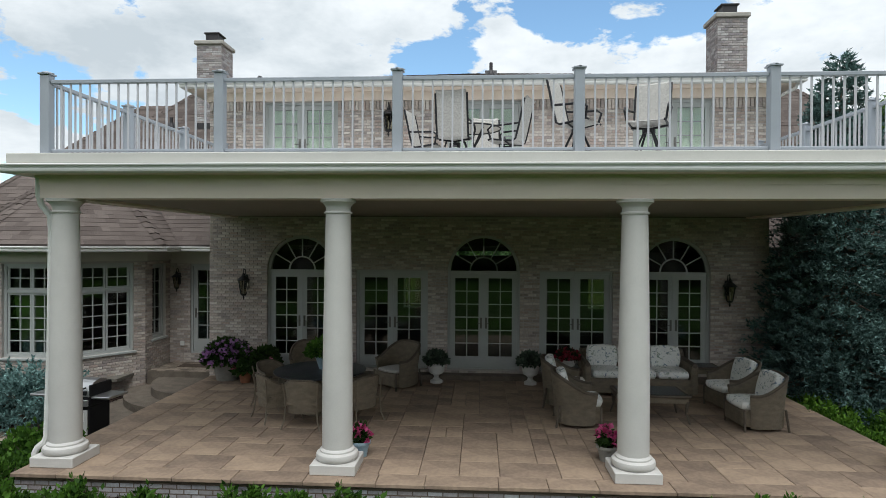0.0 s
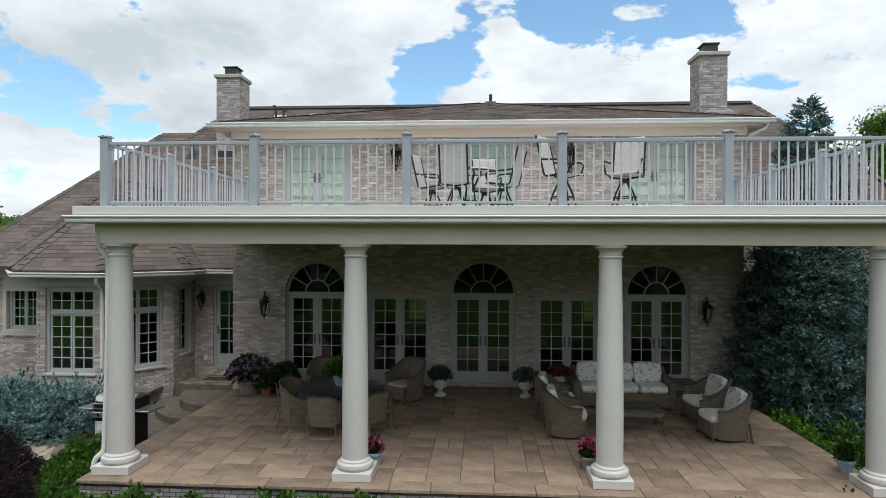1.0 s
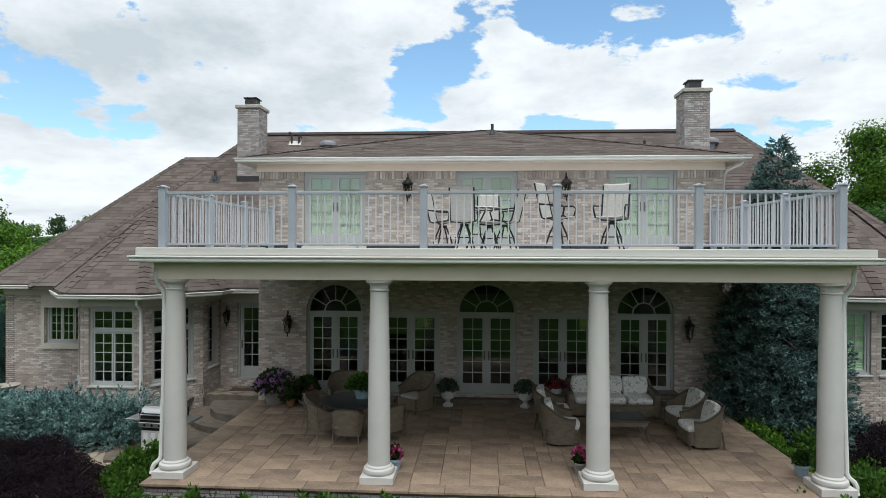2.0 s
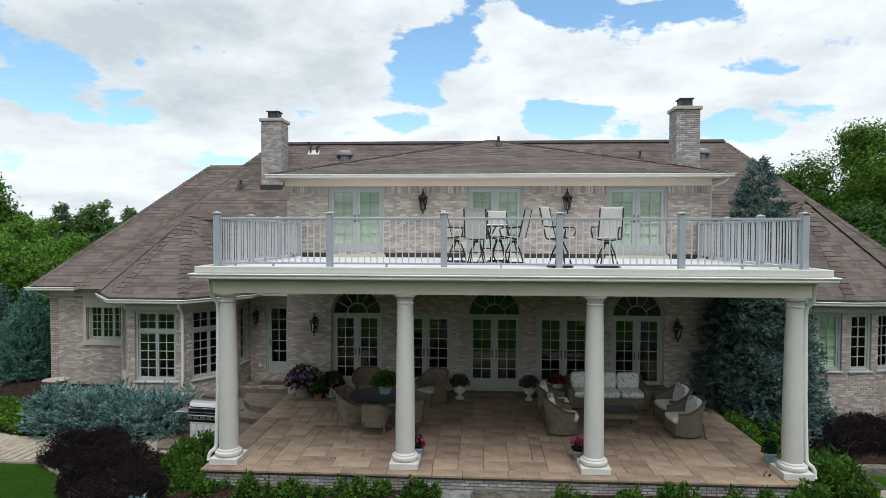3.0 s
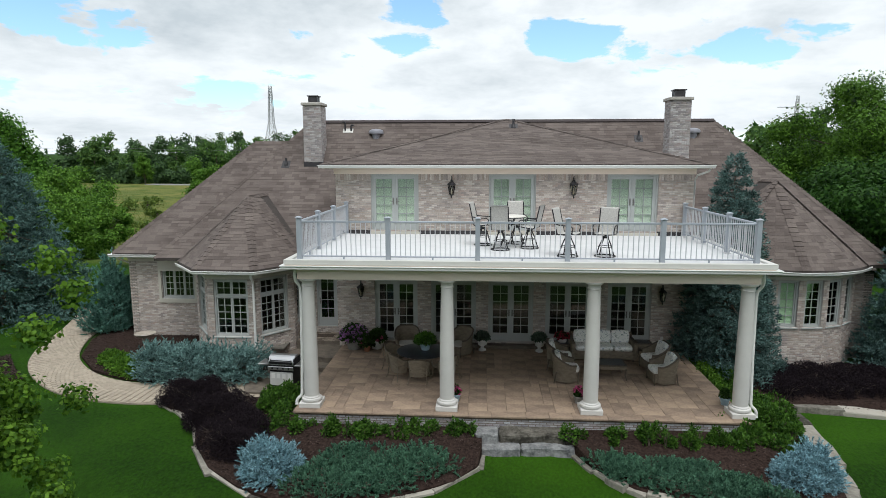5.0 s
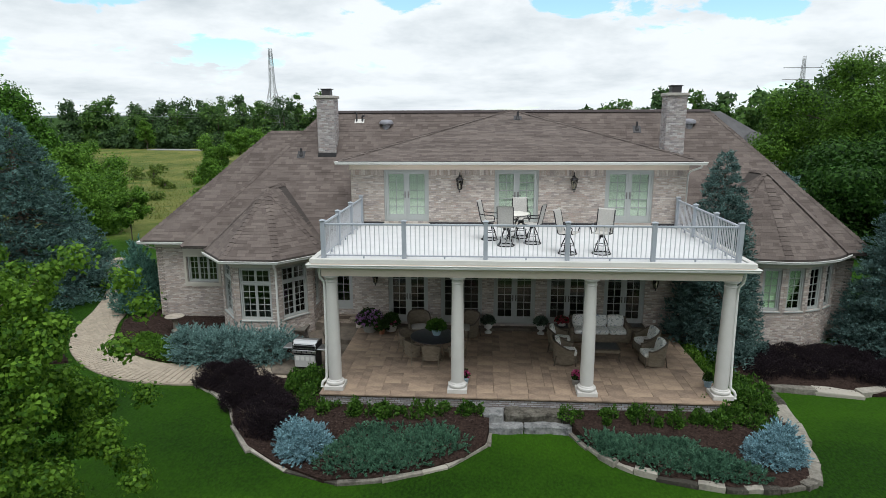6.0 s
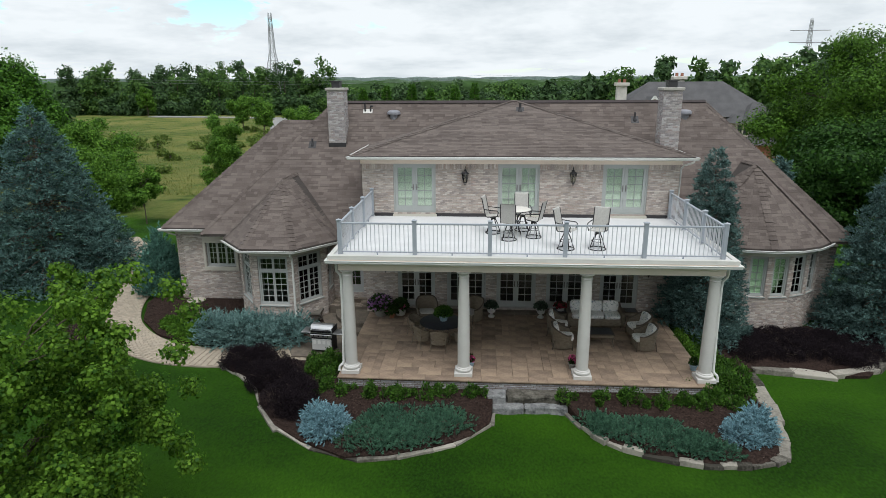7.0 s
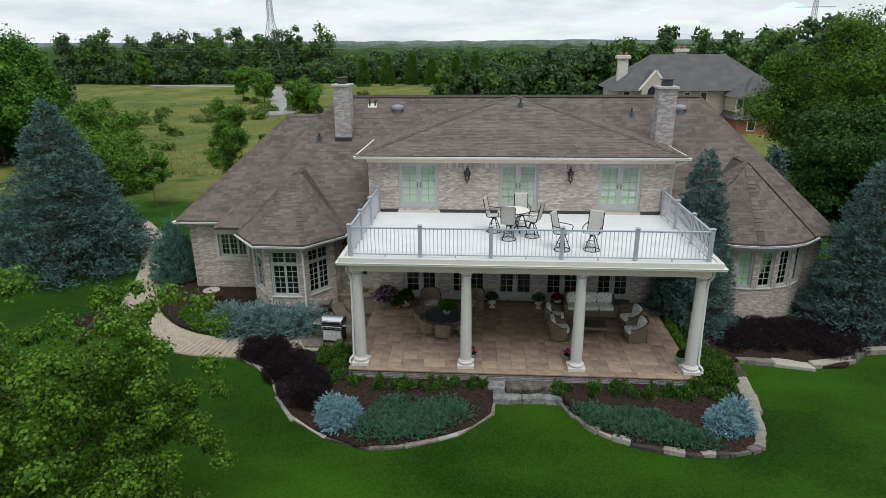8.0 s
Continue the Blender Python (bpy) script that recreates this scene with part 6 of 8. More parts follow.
mound("leafy_shrub", "bushy green shrub mass spilling over the terrace edge", "shrub", (6.9, 9.0, -0.62), scatter(61, [(-0.75, 3.9), (-0.2, 1.9), (0.1, 0.3), (-0.2, -1.0), (-1.5, -1.6)], 0.7, 60, (0.2, 0.38), (0.5, 0.98)), 0.09, 0.05, 28000, M_SHRUB, 61, "shrubs along the terrace", 0.8, 0.3)
mound("trailing_shrub", "bright green trailing plant spilling along the terrace edge", "shrub", (6.2, 10.0, -0.62), scatter(62, [(0.05, -2.0), (0.0, -0.5), (0.0, 1.0), (0.0, 2.4)], 0.12, 26, (0.18, 0.28), (0.62, 0.86)), 0.075, 0.05, 15000, M_LEAF_Y, 62, "shrubs along the terrace", 0.9, 0.3)
for i, (x, y) in enumerate(((-13.0, 11.75), (-12.75, 12.3), (-12.45, 11.6), (-14.1, 12.7), (-13.5, 12.2))):
    mound("perennial", "leafy green perennial clump in mulch", "plant", (x, y, -0.6), [(0, 0, 0.42, 0.42), (0.4, 0.15, 0.3, 0.3)], 0.09, 0.055, 2600, M_LEAF_Y, 70 + i, "perennials in the bay bed", 0.8, 0.3)

# ---- trees round the house ----
spruce((7.3, 13.0, -0.65), 7.4, 1.8, 120, 15, 0.115, M_SPRUCE, 11, "slender blue-green spruce standing against the porch corner", "spruces", 0.62, 0.2)
spruce((14.6, 13.7, -0.7), 7.1, 2.55, 100, 11, 0.13, M_SPRUCE, 12, "blue-green spruce beside the rounded bay", "spruces", 0.55, 0.2)
spruce((-23.6, 19.2, -0.7), 8.8, 4.6, 84, 8.5, 0.18, M_SPRUCE_L, 13, "broad mature blue spruce on the lawn", "spruces", 0.78, 0.22)
mound("upright_juniper", "rounded upright silvery juniper at the house corner", "shrub", (-16.6, 16.9, -0.62), [(0, 0, 0.7, 3.25), (0.2, 0.1, 0.8, 2.5), (-0.25, -0.1, 0.85, 2.3), (0.1, -0.2, 0.75, 2.8)], 0.08, 0.026, 80000, M_UPRIGHT, 14, "", 0.45, 0.9, twig=0.4)
broad_tree((-10.45, -0.4, -0.7), 7.3, 3.4, 0.3, 420, 130000, 0.055, M_LEAF_C, 15, "young maple with yellow-green leaves on the lawn", "lawn trees", 0.06, 0.0, (0.05, 0.135), 0.8, 64, True)
broad_tree((30.0, 41.0, -1.0), 14.0, 9.5, -0.8, 170, 230000, 0.125, M_LEAF_T, 16, "large spreading deciduous tree with fresh green leaves", "large trees", 0.4, 0.0, (0.13, 0.27), 0.7)
broad_tree((26.0, 32.0, -1.0), 8.6, 7.6, -1.2, 110, 110000, 0.15, M_LEAF_B, 17, "large dark green tree behind the east wing", "large trees", 0.4, 0.0, (0.12, 0.30), 0.6)
spruce((15.9, 26.2, -1.0), 5.7, 1.2, 34, 4, 0.3, M_SPRUCE, 18, "small spruce behind the east wing", "spruces")
broad_tree((-21.9, 37.5, -1.0), 8.0, 1.75, 0.6, 60, 32000, 0.095, M_LEAF_Y, 19, "young upright tree at the edge of the meadow", "lawn trees", 0.08)
broad_tree((-25.6, 31.5, -0.9), 4.8, 1.5, 1.5, 30, 10000, 0.10, M_LEAF_Y, 20, "small young tree at the lawn's edge", "lawn trees", 0.05)
broad_tree((-31.5, 36.0, -0.9), 5.6, 3.0, -0.4, 70, 44000, 0.11, M_LEAF_Y, 25, "round bushy tree at the lawn's edge", "lawn trees", 0.15)
broad_tree((-38.5, 46.0, -1.1), 7.2, 3.6, -0.4, 80, 44000, 0.13, M_LEAF_Y, 21, "round bushy tree behind the blue spruce", "lawn trees", 0.15)
broad_tree((-62.0, 62.0, -1.4), 14.5, 8.0, -0.6, 130, 84000, 0.24, M_LEAF_A, 22, "tall leafy tree at the meadow's edge", "large trees", 0.4)
broad_tree((-52.0, 50.0, -1.3), 10.5, 6.0, -0.6, 110, 70000, 0.2, M_LEAF_A, 23, "broad leafy tree at the meadow's edge", "large trees", 0.35)
broad_tree((-70.0, 52.0, -1.3), 12.5, 8.0, -0.6, 110, 60000, 0.24, M_LEAF_A, 24, "leafy tree at the meadow's edge", "large trees", 0.35)
for i, (x, y, h, r) in enumerate(((-57.5, 131, 8.6, 3.2), (-51.5, 128, 7.8, 3.0), (-34.5, 102, 6.8, 3.8), (-113, 190, 9.5, 3.2))):
    broad_tree((x, y, -1.9), h, r, h * 0.15, 40, 14000, 0.22, M_LEAF_Y, 30 + i, "bright green roadside tree", "roadside trees", 0.15)
for i, x in enumerate((-40, -33, -25.5, -18.5, -11, -5)):
    spruce((x * 0.98, 182 + 4 * (i % 3), -1.9), 8.5 + 1.5 * ((i * 7) % 3) / 2, 2.2, 26, 1.6, 0.6, M_LEAF_A, 50 + i, "young conical tree at the far edge of the meadow", "row of young trees", 0.6, name="young_tree")


def woods(name, label, spots, mat, seed, leaf, per):
    """Far woodland: crowns of many leaf clumps."""
    rng = np.random.default_rng(seed)
    out, bm = [], bmesh.new()
    for x, y, h, r in spots:
        z = ground_height(x, y)
        q, cs = broad_crown(rng, h, r, -h * 0.3, 26, per, leaf * rng.uniform(0.85, 1.2), 0.85, (0.24, 0.42))
        out.append(q + np.array([x, y, z]))
        tube(bm, [(x, y, z - 0.3), (x, y, z + h * 0.6)], [0.3, 0.1], 5)
    ob = thing(name, label, "woods", (0, 0, 0), kind="stuff")
    part("trunkwork", bm, M_BARK, ob)
    part("canopy", quads("canopy", np.concatenate(out)), mat, ob)


wr = random.Random(77)
dark, fresh = [], []
for row, (y0, h0, h1) in enumerate(((206, 12, 15.5), (224, 14, 18))):
    for i in range(40):
        x = -150 + i * 6.6 + wr.uniform(-3, 3)
        (dark if wr.random() < 0.7 else fresh).append((x, y0 + wr.uniform(-6, 6) + (0.0 if x < 40 else -0.45 * (x - 40)), wr.uniform(h0, h1) * (1.22 if x < -62 else 0.66), wr.uniform(5.2, 7.0)))
for i in range(36):
    x = 12 + i * 3.4
    (dark if wr.random() < 0.5 else fresh).append((x + wr.uniform(-2, 2), 128 - 0.5 * (x - 12) + wr.uniform(-8, 10), wr.uniform(9, 13) + 0.05 * x + (4.0 if x > 20 else 0.0), wr.uniform(4, 5.5)))
for i in range(12):
    (dark if i % 3 else fresh).append((-10 + i * 3.6 + wr.uniform(-1, 1), 128 + wr.uniform(-7, 9), wr.uniform(6, 8), wr.uniform(3, 4.2)))
for i in range(26):
    (dark if wr.random() < 0.5 else fresh).append((-78 - i * 3.0 + wr.uniform(-3, 3), 92 + 2.6 * i + wr.uniform(-8, 8), wr.uniform(9, 14), wr.uniform(4, 6)))
for i in range(54):
    (fresh if i % 4 == 0 else dark).append((-155 + i * 5.0 + wr.uniform(-2, 2), 198 + wr.uniform(-3, 3), wr.uniform(5.0, 7.5), wr.uniform(3.6, 4.8)))
woods("woods_dark", "dense dark green woodland beyond the meadow", dark, M_WOOD_D, 78, 0.6, 2300)
woods("woods_fresh", "brighter green trees among the woodland", fresh, M_WOOD_F, 79, 0.6, 2300)
# Unseen belt behind the view, added to block low sky and fill reflections.
behind = [((38 + 6 * (i % 2)) * math.sin(radians(a)), -(38 + 6 * (i % 2)) * math.cos(radians(a)), wr.uniform(8.5, 11.5), wr.uniform(5.0, 6.5)) for i, a in enumerate(np.linspace(-84, 84, 26))]
woods("woods_behind", "unseen tree belt behind the view, added to block low sky", behind, M_WOOD_D, 84, 1.0, 1300)
hedge = [(-72 + i * 2.2, 88 + 9 * math.sin(i * 1.7) + i * 1.2, 1.2 + 1.2 * wr.random(), 1.2 + 0.8 * wr.random()) for i in range(30)]
woods("meadow_bushes", "scattered low bushes in the meadow", hedge + [(wr.uniform(-60, -14), wr.uniform(50, 150), wr.uniform(0.5, 1.6), wr.uniform(0.5, 1.2)) for _ in range(42)], M_FIELD, 80, 0.2, 600)


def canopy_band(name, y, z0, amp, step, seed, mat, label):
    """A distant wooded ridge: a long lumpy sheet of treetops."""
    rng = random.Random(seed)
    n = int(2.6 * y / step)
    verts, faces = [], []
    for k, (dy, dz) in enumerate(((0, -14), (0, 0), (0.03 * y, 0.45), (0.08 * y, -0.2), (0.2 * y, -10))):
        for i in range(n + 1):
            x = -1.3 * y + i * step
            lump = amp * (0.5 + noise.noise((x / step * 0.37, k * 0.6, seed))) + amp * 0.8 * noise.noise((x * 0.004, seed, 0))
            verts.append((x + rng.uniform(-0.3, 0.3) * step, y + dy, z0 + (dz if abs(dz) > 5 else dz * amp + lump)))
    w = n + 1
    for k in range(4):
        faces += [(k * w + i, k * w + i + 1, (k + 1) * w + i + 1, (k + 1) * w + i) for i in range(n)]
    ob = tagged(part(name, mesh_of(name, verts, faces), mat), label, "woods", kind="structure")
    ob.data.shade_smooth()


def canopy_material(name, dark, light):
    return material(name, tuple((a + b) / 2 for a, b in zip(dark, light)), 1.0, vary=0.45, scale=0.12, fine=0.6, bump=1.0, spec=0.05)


# Distance haze is mixed into these greens, paler and bluer with each band.
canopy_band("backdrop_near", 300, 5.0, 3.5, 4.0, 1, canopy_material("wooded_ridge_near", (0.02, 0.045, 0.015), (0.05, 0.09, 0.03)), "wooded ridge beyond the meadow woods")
canopy_band("backdrop_mid", 620, 6.0, 3.5, 8.0, 2, canopy_material("hazed_ridge_mid", (0.05, 0.085, 0.05), (0.09, 0.13, 0.075)), "wooded hills with haze mixed into their green")
canopy_band("backdrop_far", 1250, 13.0, 3.0, 14.0, 3, canopy_material("hazed_ridge_far", (0.11, 0.15, 0.14), (0.15, 0.19, 0.165)), "wooded hills on the horizon, paled by haze put in the colour")

# ---- far road, house and pylons ----
road = bmesh.new()
prism(road, [(-42, 100), (-36, 104), (-44, 128), (-52, 150), (-57, 176), (-70, 182), (-110, 190), (-110, 184), (-75, 178), (-64, 172), (-58, 150), (-50, 128)], -2.4, -1.62)
setting("road", road, M_ASPHALT, "pale grey asphalt turning circle at the meadow's edge", "road")


def lattice_pylon(x, y, z, h, w, label):
    ob = thing("pylon", label, "pylon", (x, y, z), group="power pylons")
    t = 0.006 * w + 0.05

    def at(k, sx, sy):
        r = w / 2 * (1 - 0.8 * min(1.0, k / 0.62)) if k < 0.62 else w / 2 * 0.2 * (1 - 0.5 * (k - 0.62) / 0.38)
        return Vector((sx * r, sy * r, k * h))

    for sx in (-1, 1):
        for sy in (-1, 1):
            part("leg", tube(bmesh.new(), [at(k, sx, sy) for k in (0, 0.3, 0.62, 1.0)], t, 4), M_STEEL, ob)
    bm = bmesh.new()
    ks = [0, 0.14, 0.26, 0.37, 0.46, 0.54, 0.62, 0.69, 0.76, 0.83, 0.9, 0.97]
    for a, b in zip(ks, ks[1:]):
        for (s0, s1) in (((-1, -1), (1, -1)), ((1, -1), (1, 1)), ((1, 1), (-1, 1)), ((-1, 1), (-1, -1))):
            tube(bm, [at(a, *s0), at(b, *s1)], t * 0.55, 3)
            tube(bm, [at(a, *s1), at(b, *s0)], t * 0.55, 3)
            tube(bm, [at(b, *s0), at(b, *s1)], t * 0.5, 3)
    part("bracing", bm, M_STEEL, ob)
    return ob


M_STEEL = material("galvanised_steel", (0.32, 0.33, 0.34), 0.5, 0.6, vary=0.15)
lattice_pylon(-74.5, 205, -2.0, 33.5, 8.5, "tall grey steel lattice pylon above the woods")
p2 = lattice_pylon(148, 300, -2.0, 38.0, 9.0, "grey steel lattice pylon far behind the trees")
for k in (0.72, 0.86):
    part("crossarm", tube(bmesh.new(), [(-9, 0, k * 38), (9, 0, k * 38)], 0.22, 4), M_STEEL, p2)
for i, (y0, z0) in enumerate(((190, 9.2), (196, 8.2))):
    ob = thing("power_line", "thin sagging power cable strung between pylons", "cable", (0, 0, 0), group="power lines")
    pts = [(-280 + 560 * k / 40, y0 + 20 * abs(k / 20 - 1), z0 + 1.6 * (2 * ((k / 10) % 1) - 1) ** 2) for k in range(41)]
    part("wire", tube(bmesh.new(), pts, 0.035, 3), M_STEEL, ob)


def far_house():
    ob = thing("neighbour_house", "large grey-roofed brick house among the trees", "house", (27.2, 88, -2.25))
    M_FR = material("grey_slate_roof", (0.085, 0.083, 0.085), 0.9, vary=0.25, scale=0.8, fine=8, bump=0.4)
    M_FW = material("tan_house_wall", (0.42, 0.36, 0.31), 0.9, vary=0.15, scale=0.6, fine=8)
    M_RB = material("red_brick_far", (0.30, 0.13, 0.085), 0.9, vary=0.2, scale=1.0, fine=10)
    part("wall", bx(-9.0, 12.0, -3.5, 8, 0, 6.4), M_FW, ob)
    part("wall", bx(7.0, 15.0, -8.5, -3.52, 0, 2.6), M_RB, ob, "red brick side wing")

    def hip(x0, x1, y0, y1, z0, z1, inset):
        bm = bmesh.new()
        ym = (y0 + y1) / 2
        v = [bm.verts.new(p) for p in ((x0, y0, z0), (x1, y0, z0), (x1, y1, z0), (x0, y1, z0), (x0 + inset, ym, z1), (x1 - inset, ym, z1))]
        for f in ((0, 1, 5, 4), (1, 2, 5), (2, 3, 4, 5), (3, 0, 4), (3, 2, 1, 0)):
            bm.faces.new([v[i] for i in f])
        return bm

    part("roof", hip(-9.8, 14.6, -4.4, 9, 6.1, 11.1, 6.6), M_FR, ob)
    part("roof", hip(6.2, 16.0, -9.4, 3.0, 2.5, 8.2, 4.4), M_FR, ob, "grey hipped roof of the side wing")
    bm = bmesh.new()
    v = [bm.verts.new(p) for p in ((-6.2, -4.9, 6.2), (-1.8, -4.9, 6.2), (-4.0, -4.9, 9.0), (-6.2, 1, 6.2), (-1.8, 1, 6.2), (-4.0, 1.6, 9.0))]
    for f in ((0, 1, 2), (3, 5, 4), (0, 2, 5, 3), (1, 4, 5, 2), (0, 3, 4, 1)):
        bm.faces.new([v[i] for i in f])
    part("gable", bm, M_FR, ob)
    bm = bmesh.new()
    for sx in (-1, 1):
        box(bm, 0, 3.62, -0.1, 0.1, -0.14, 0.14, 0.0, pose(-4.0, -5.0, 9.05, 0, 51.8 if sx > 0 else 128.2, 0))
    part("verge_board", bm, M_WHITE, ob, "white verge boards of the gable")
    bm = bmesh.new()
    shape = ((-5.8, 3.0), (-2.2, 3.0), (-2.2, 6.5), (-4.0, 8.75), (-5.8, 6.5))
    fr, bk = [bm.verts.new((x, -5.05, z)) for x, z in shape], [bm.verts.new((x, -3.4, z)) for x, z in shape]
    bm.faces.new(fr)
    bm.faces.new(bk[::-1])
    for k in range(5):
        bm.faces.new((fr[k], bk[k], bk[(k + 1) % 5], fr[(k + 1) % 5]))
    part("gable_wall", bm, M_FW, ob, "tan gable over an arched window")
    bm = bmesh.new()
    n = 12
    vs = [bm.verts.new((-4.0 + 0.95 * math.cos(math.pi * k / n), -5.09, 5.9 + 0.95 * math.sin(math.pi * k / n))) for k in range(n + 1)] + [bm.verts.new((-4.95, -5.09, 4.2)), bm.verts.new((-3.05, -5.09, 4.2))]
    r = bmesh.ops.extrude_face_region(bm, geom=[bm.faces.new(vs)])
    bmesh.ops.translate(bm, verts=[v for v in r["geom"] if isinstance(v, bmesh.types.BMVert)], vec=(0, 0.03, 0))
    part("arched_window", bm, M_DARKPANE, ob, "dark arched window in the gable")
    for x, z, w, h, y in ((1.2, 5.0, 0.5, 0.9, -3.53), (3.6, 5.0, 0.55, 0.9, -3.53), (-7.6, 5.2, 0.55, 0.8, -3.53), (9.0, 1.5, 0.6, 0.7, -8.53), (12.5, 1.5, 0.6, 0.7, -8.53)):
        wd = part("window", bx(x - w, x + w, y - 0.04, y + 0.02, z - h, z + h), M_WHITE, ob)
        part("pane", bx(x - w + 0.14, x + w - 0.14, y - 0.06, y - 0.041, z - h + 0.14, z + h - 0.14), M_DARKPANE, wd)
    for x, y, z in ((-7.6, 1.0, 11.0), (1.6, 3.2, 11.9)):
        c = part("chimney", bx(x - 0.75, x + 0.75, y - 0.5, y + 0.5, 6.2, z), M_CHST, ob, "pale stone chimney")
        part("crown", bx(x - 1.05, x + 1.05, y - 0.8, y + 0.8, z - 0.5, z, 0.06), M_CHST, c)
        for dx in (-0.4, 0.4):
            part("chimney_pot", lathe(bmesh.new(), ((0.26, z), (0.22, z + 0.5)), 10, (x + dx, y)), M_RB, c, "orange clay pot")
    # two dormers on the side wing
    for x in (7.6, 10.4):
        d = part("dormer", bx(x - 0.95, x + 0.95, -8.2, -4.0, 3.4, 5.5), M_FW, ob)
        bm = bmesh.new()
        v = [bm.verts.new(p) for p in ((x - 1.35, -8.6, 5.45), (x + 1.35, -8.6, 5.45), (x + 1.35, -3.4, 5.45), (x - 1.35, -3.4, 5.45), (x, -7.2, 6.5), (x, -3.4, 6.5))]
        for f in ((0, 1, 4), (1, 2, 5, 4), (3, 0, 4, 5), (2, 3, 5), (3, 2, 1, 0)):
            bm.faces.new([v[i] for i in f])
        part("dormer_roof", bm, M_FR, d)
        for sx in (-0.42, 0.42):
            part("pane", bx(x + sx - 0.3, x + sx + 0.3, -8.24, -8.205, 3.9, 5.2), M_DARKPANE, d)


M_CHST = material("pale_chimney_stone", (0.55, 0.52, 0.47), 0.9, vary=0.15, scale=2.0)
M_DARKPANE = material("dark_window_pane", (0.02, 0.025, 0.03), 0.1, vary=0.1, spec=0.8)
far_house()


# ---- grass ----
def make_grass():
    rng = np.random.default_rng(91)
    ob = thing("meadow_grass", "tall dry meadow grass", "grass", (0, 0, 0), kind="stuff")
    n = 42000
    y = 44 + 130 * rng.random(n) ** 1.5
    x = rng.uniform(-1, 0.35, n) * (20 + 0.62 * y)
    z = np.array([ground_height(a, b) for a, b in zip(x, y)])
    p = np.stack([x, y, z - 0.05], axis=1)
    part("tufts", quads("tufts", sprays(p, np.tile([0.0, 0.0, 0.8], (n, 1)), 0.34, 0.07, rng, 0.7, 0.2, True)), M_DRY, ob)


M_DRY = leaf_material("meadow_blades", (0.09, 0.135, 0.026), (0.235, 0.235, 0.075), 0.8, 0.2)
make_grass()


# ---- furniture materials ----
M_RATTAN = material("brown_resin_wicker", (0.20, 0.165, 0.12), 0.65, vary=0.3, scale=8, fine=140, bump=0.9, stretch=(1, 1, 2.0))
M_RATTAN_D = material("dark_wicker_rim", (0.10, 0.08, 0.06), 0.6, vary=0.25, scale=8, fine=120, bump=0.6)
M_BLACK = material("black_iron", (0.018, 0.018, 0.02), 0.45, 0.3, vary=0.2)
M_LEG = material("bronze_chair_leg", (0.20, 0.17, 0.13), 0.4, 0.5, vary=0.15)
M_SLING = material("beige_sling_mesh", (0.43, 0.415, 0.385), 0.85, vary=0.32, scale=45, fine=150, bump=0.3)
M_TABLETOP = material("white_table_top", (0.66, 0.63, 0.57), 0.4, vary=0.1, scale=20, bump=0.05)
M_DARKTOP = material("dark_slate_top", (0.028, 0.03, 0.035), 0.3, vary=0.3, scale=6, bump=0.1)
M_TERRA = material("terracotta", (0.32, 0.135, 0.08), 0.85, vary=0.2, scale=12)
M_URN = material("white_urn_stone", (0.55, 0.55, 0.52), 0.8, vary=0.12, scale=9, bump=0.2)
M_BLUEPOT = material("blue_glazed_pot", (0.26, 0.36, 0.42), 0.3, vary=0.25, scale=9, bump=0.1)
M_GREYPOT = material("grey_pot", (0.24, 0.23, 0.21), 0.8, vary=0.2, scale=9)
M_SOIL = material("potting_soil", (0.03, 0.022, 0.017), 1.0, vary=0.3, scale=30)
M_STEELB = material("brushed_steel", (0.55, 0.55, 0.55), 0.3, 0.9, vary=0.08, scale=3, stretch=(0.2, 4, 4), bump=0.05)
M_GRILLP = material("pale_grill_panel", (0.55, 0.55, 0.53), 0.45, 0.2, vary=0.05)
M_AMBER = glass_material("lantern_glass", (0.75, 0.72, 0.62))
M_FL_PURPLE = leaf_material("purple_petals", (0.22, 0.09, 0.27), (0.56, 0.32, 0.60), 0.6, 0.2)
M_FL_PINK = leaf_material("pink_petals", (0.34, 0.03, 0.11), (0.6, 0.14, 0.3), 0.6, 0.2)
M_FL_RED = leaf_material("red_petals", (0.18, 0.015, 0.03), (0.36, 0.05, 0.08), 0.6, 0.2)
M_POTLEAF = leaf_material("pot_leaves", (0.012, 0.030, 0.008), (0.05, 0.10, 0.022))
M_DUSTY = leaf_material("dusty_leaves", (0.03, 0.05, 0.035), (0.13, 0.18, 0.13))
M_BEGONIA = leaf_material("dark_leaves", (0.015, 0.015, 0.010), (0.05, 0.055, 0.02))


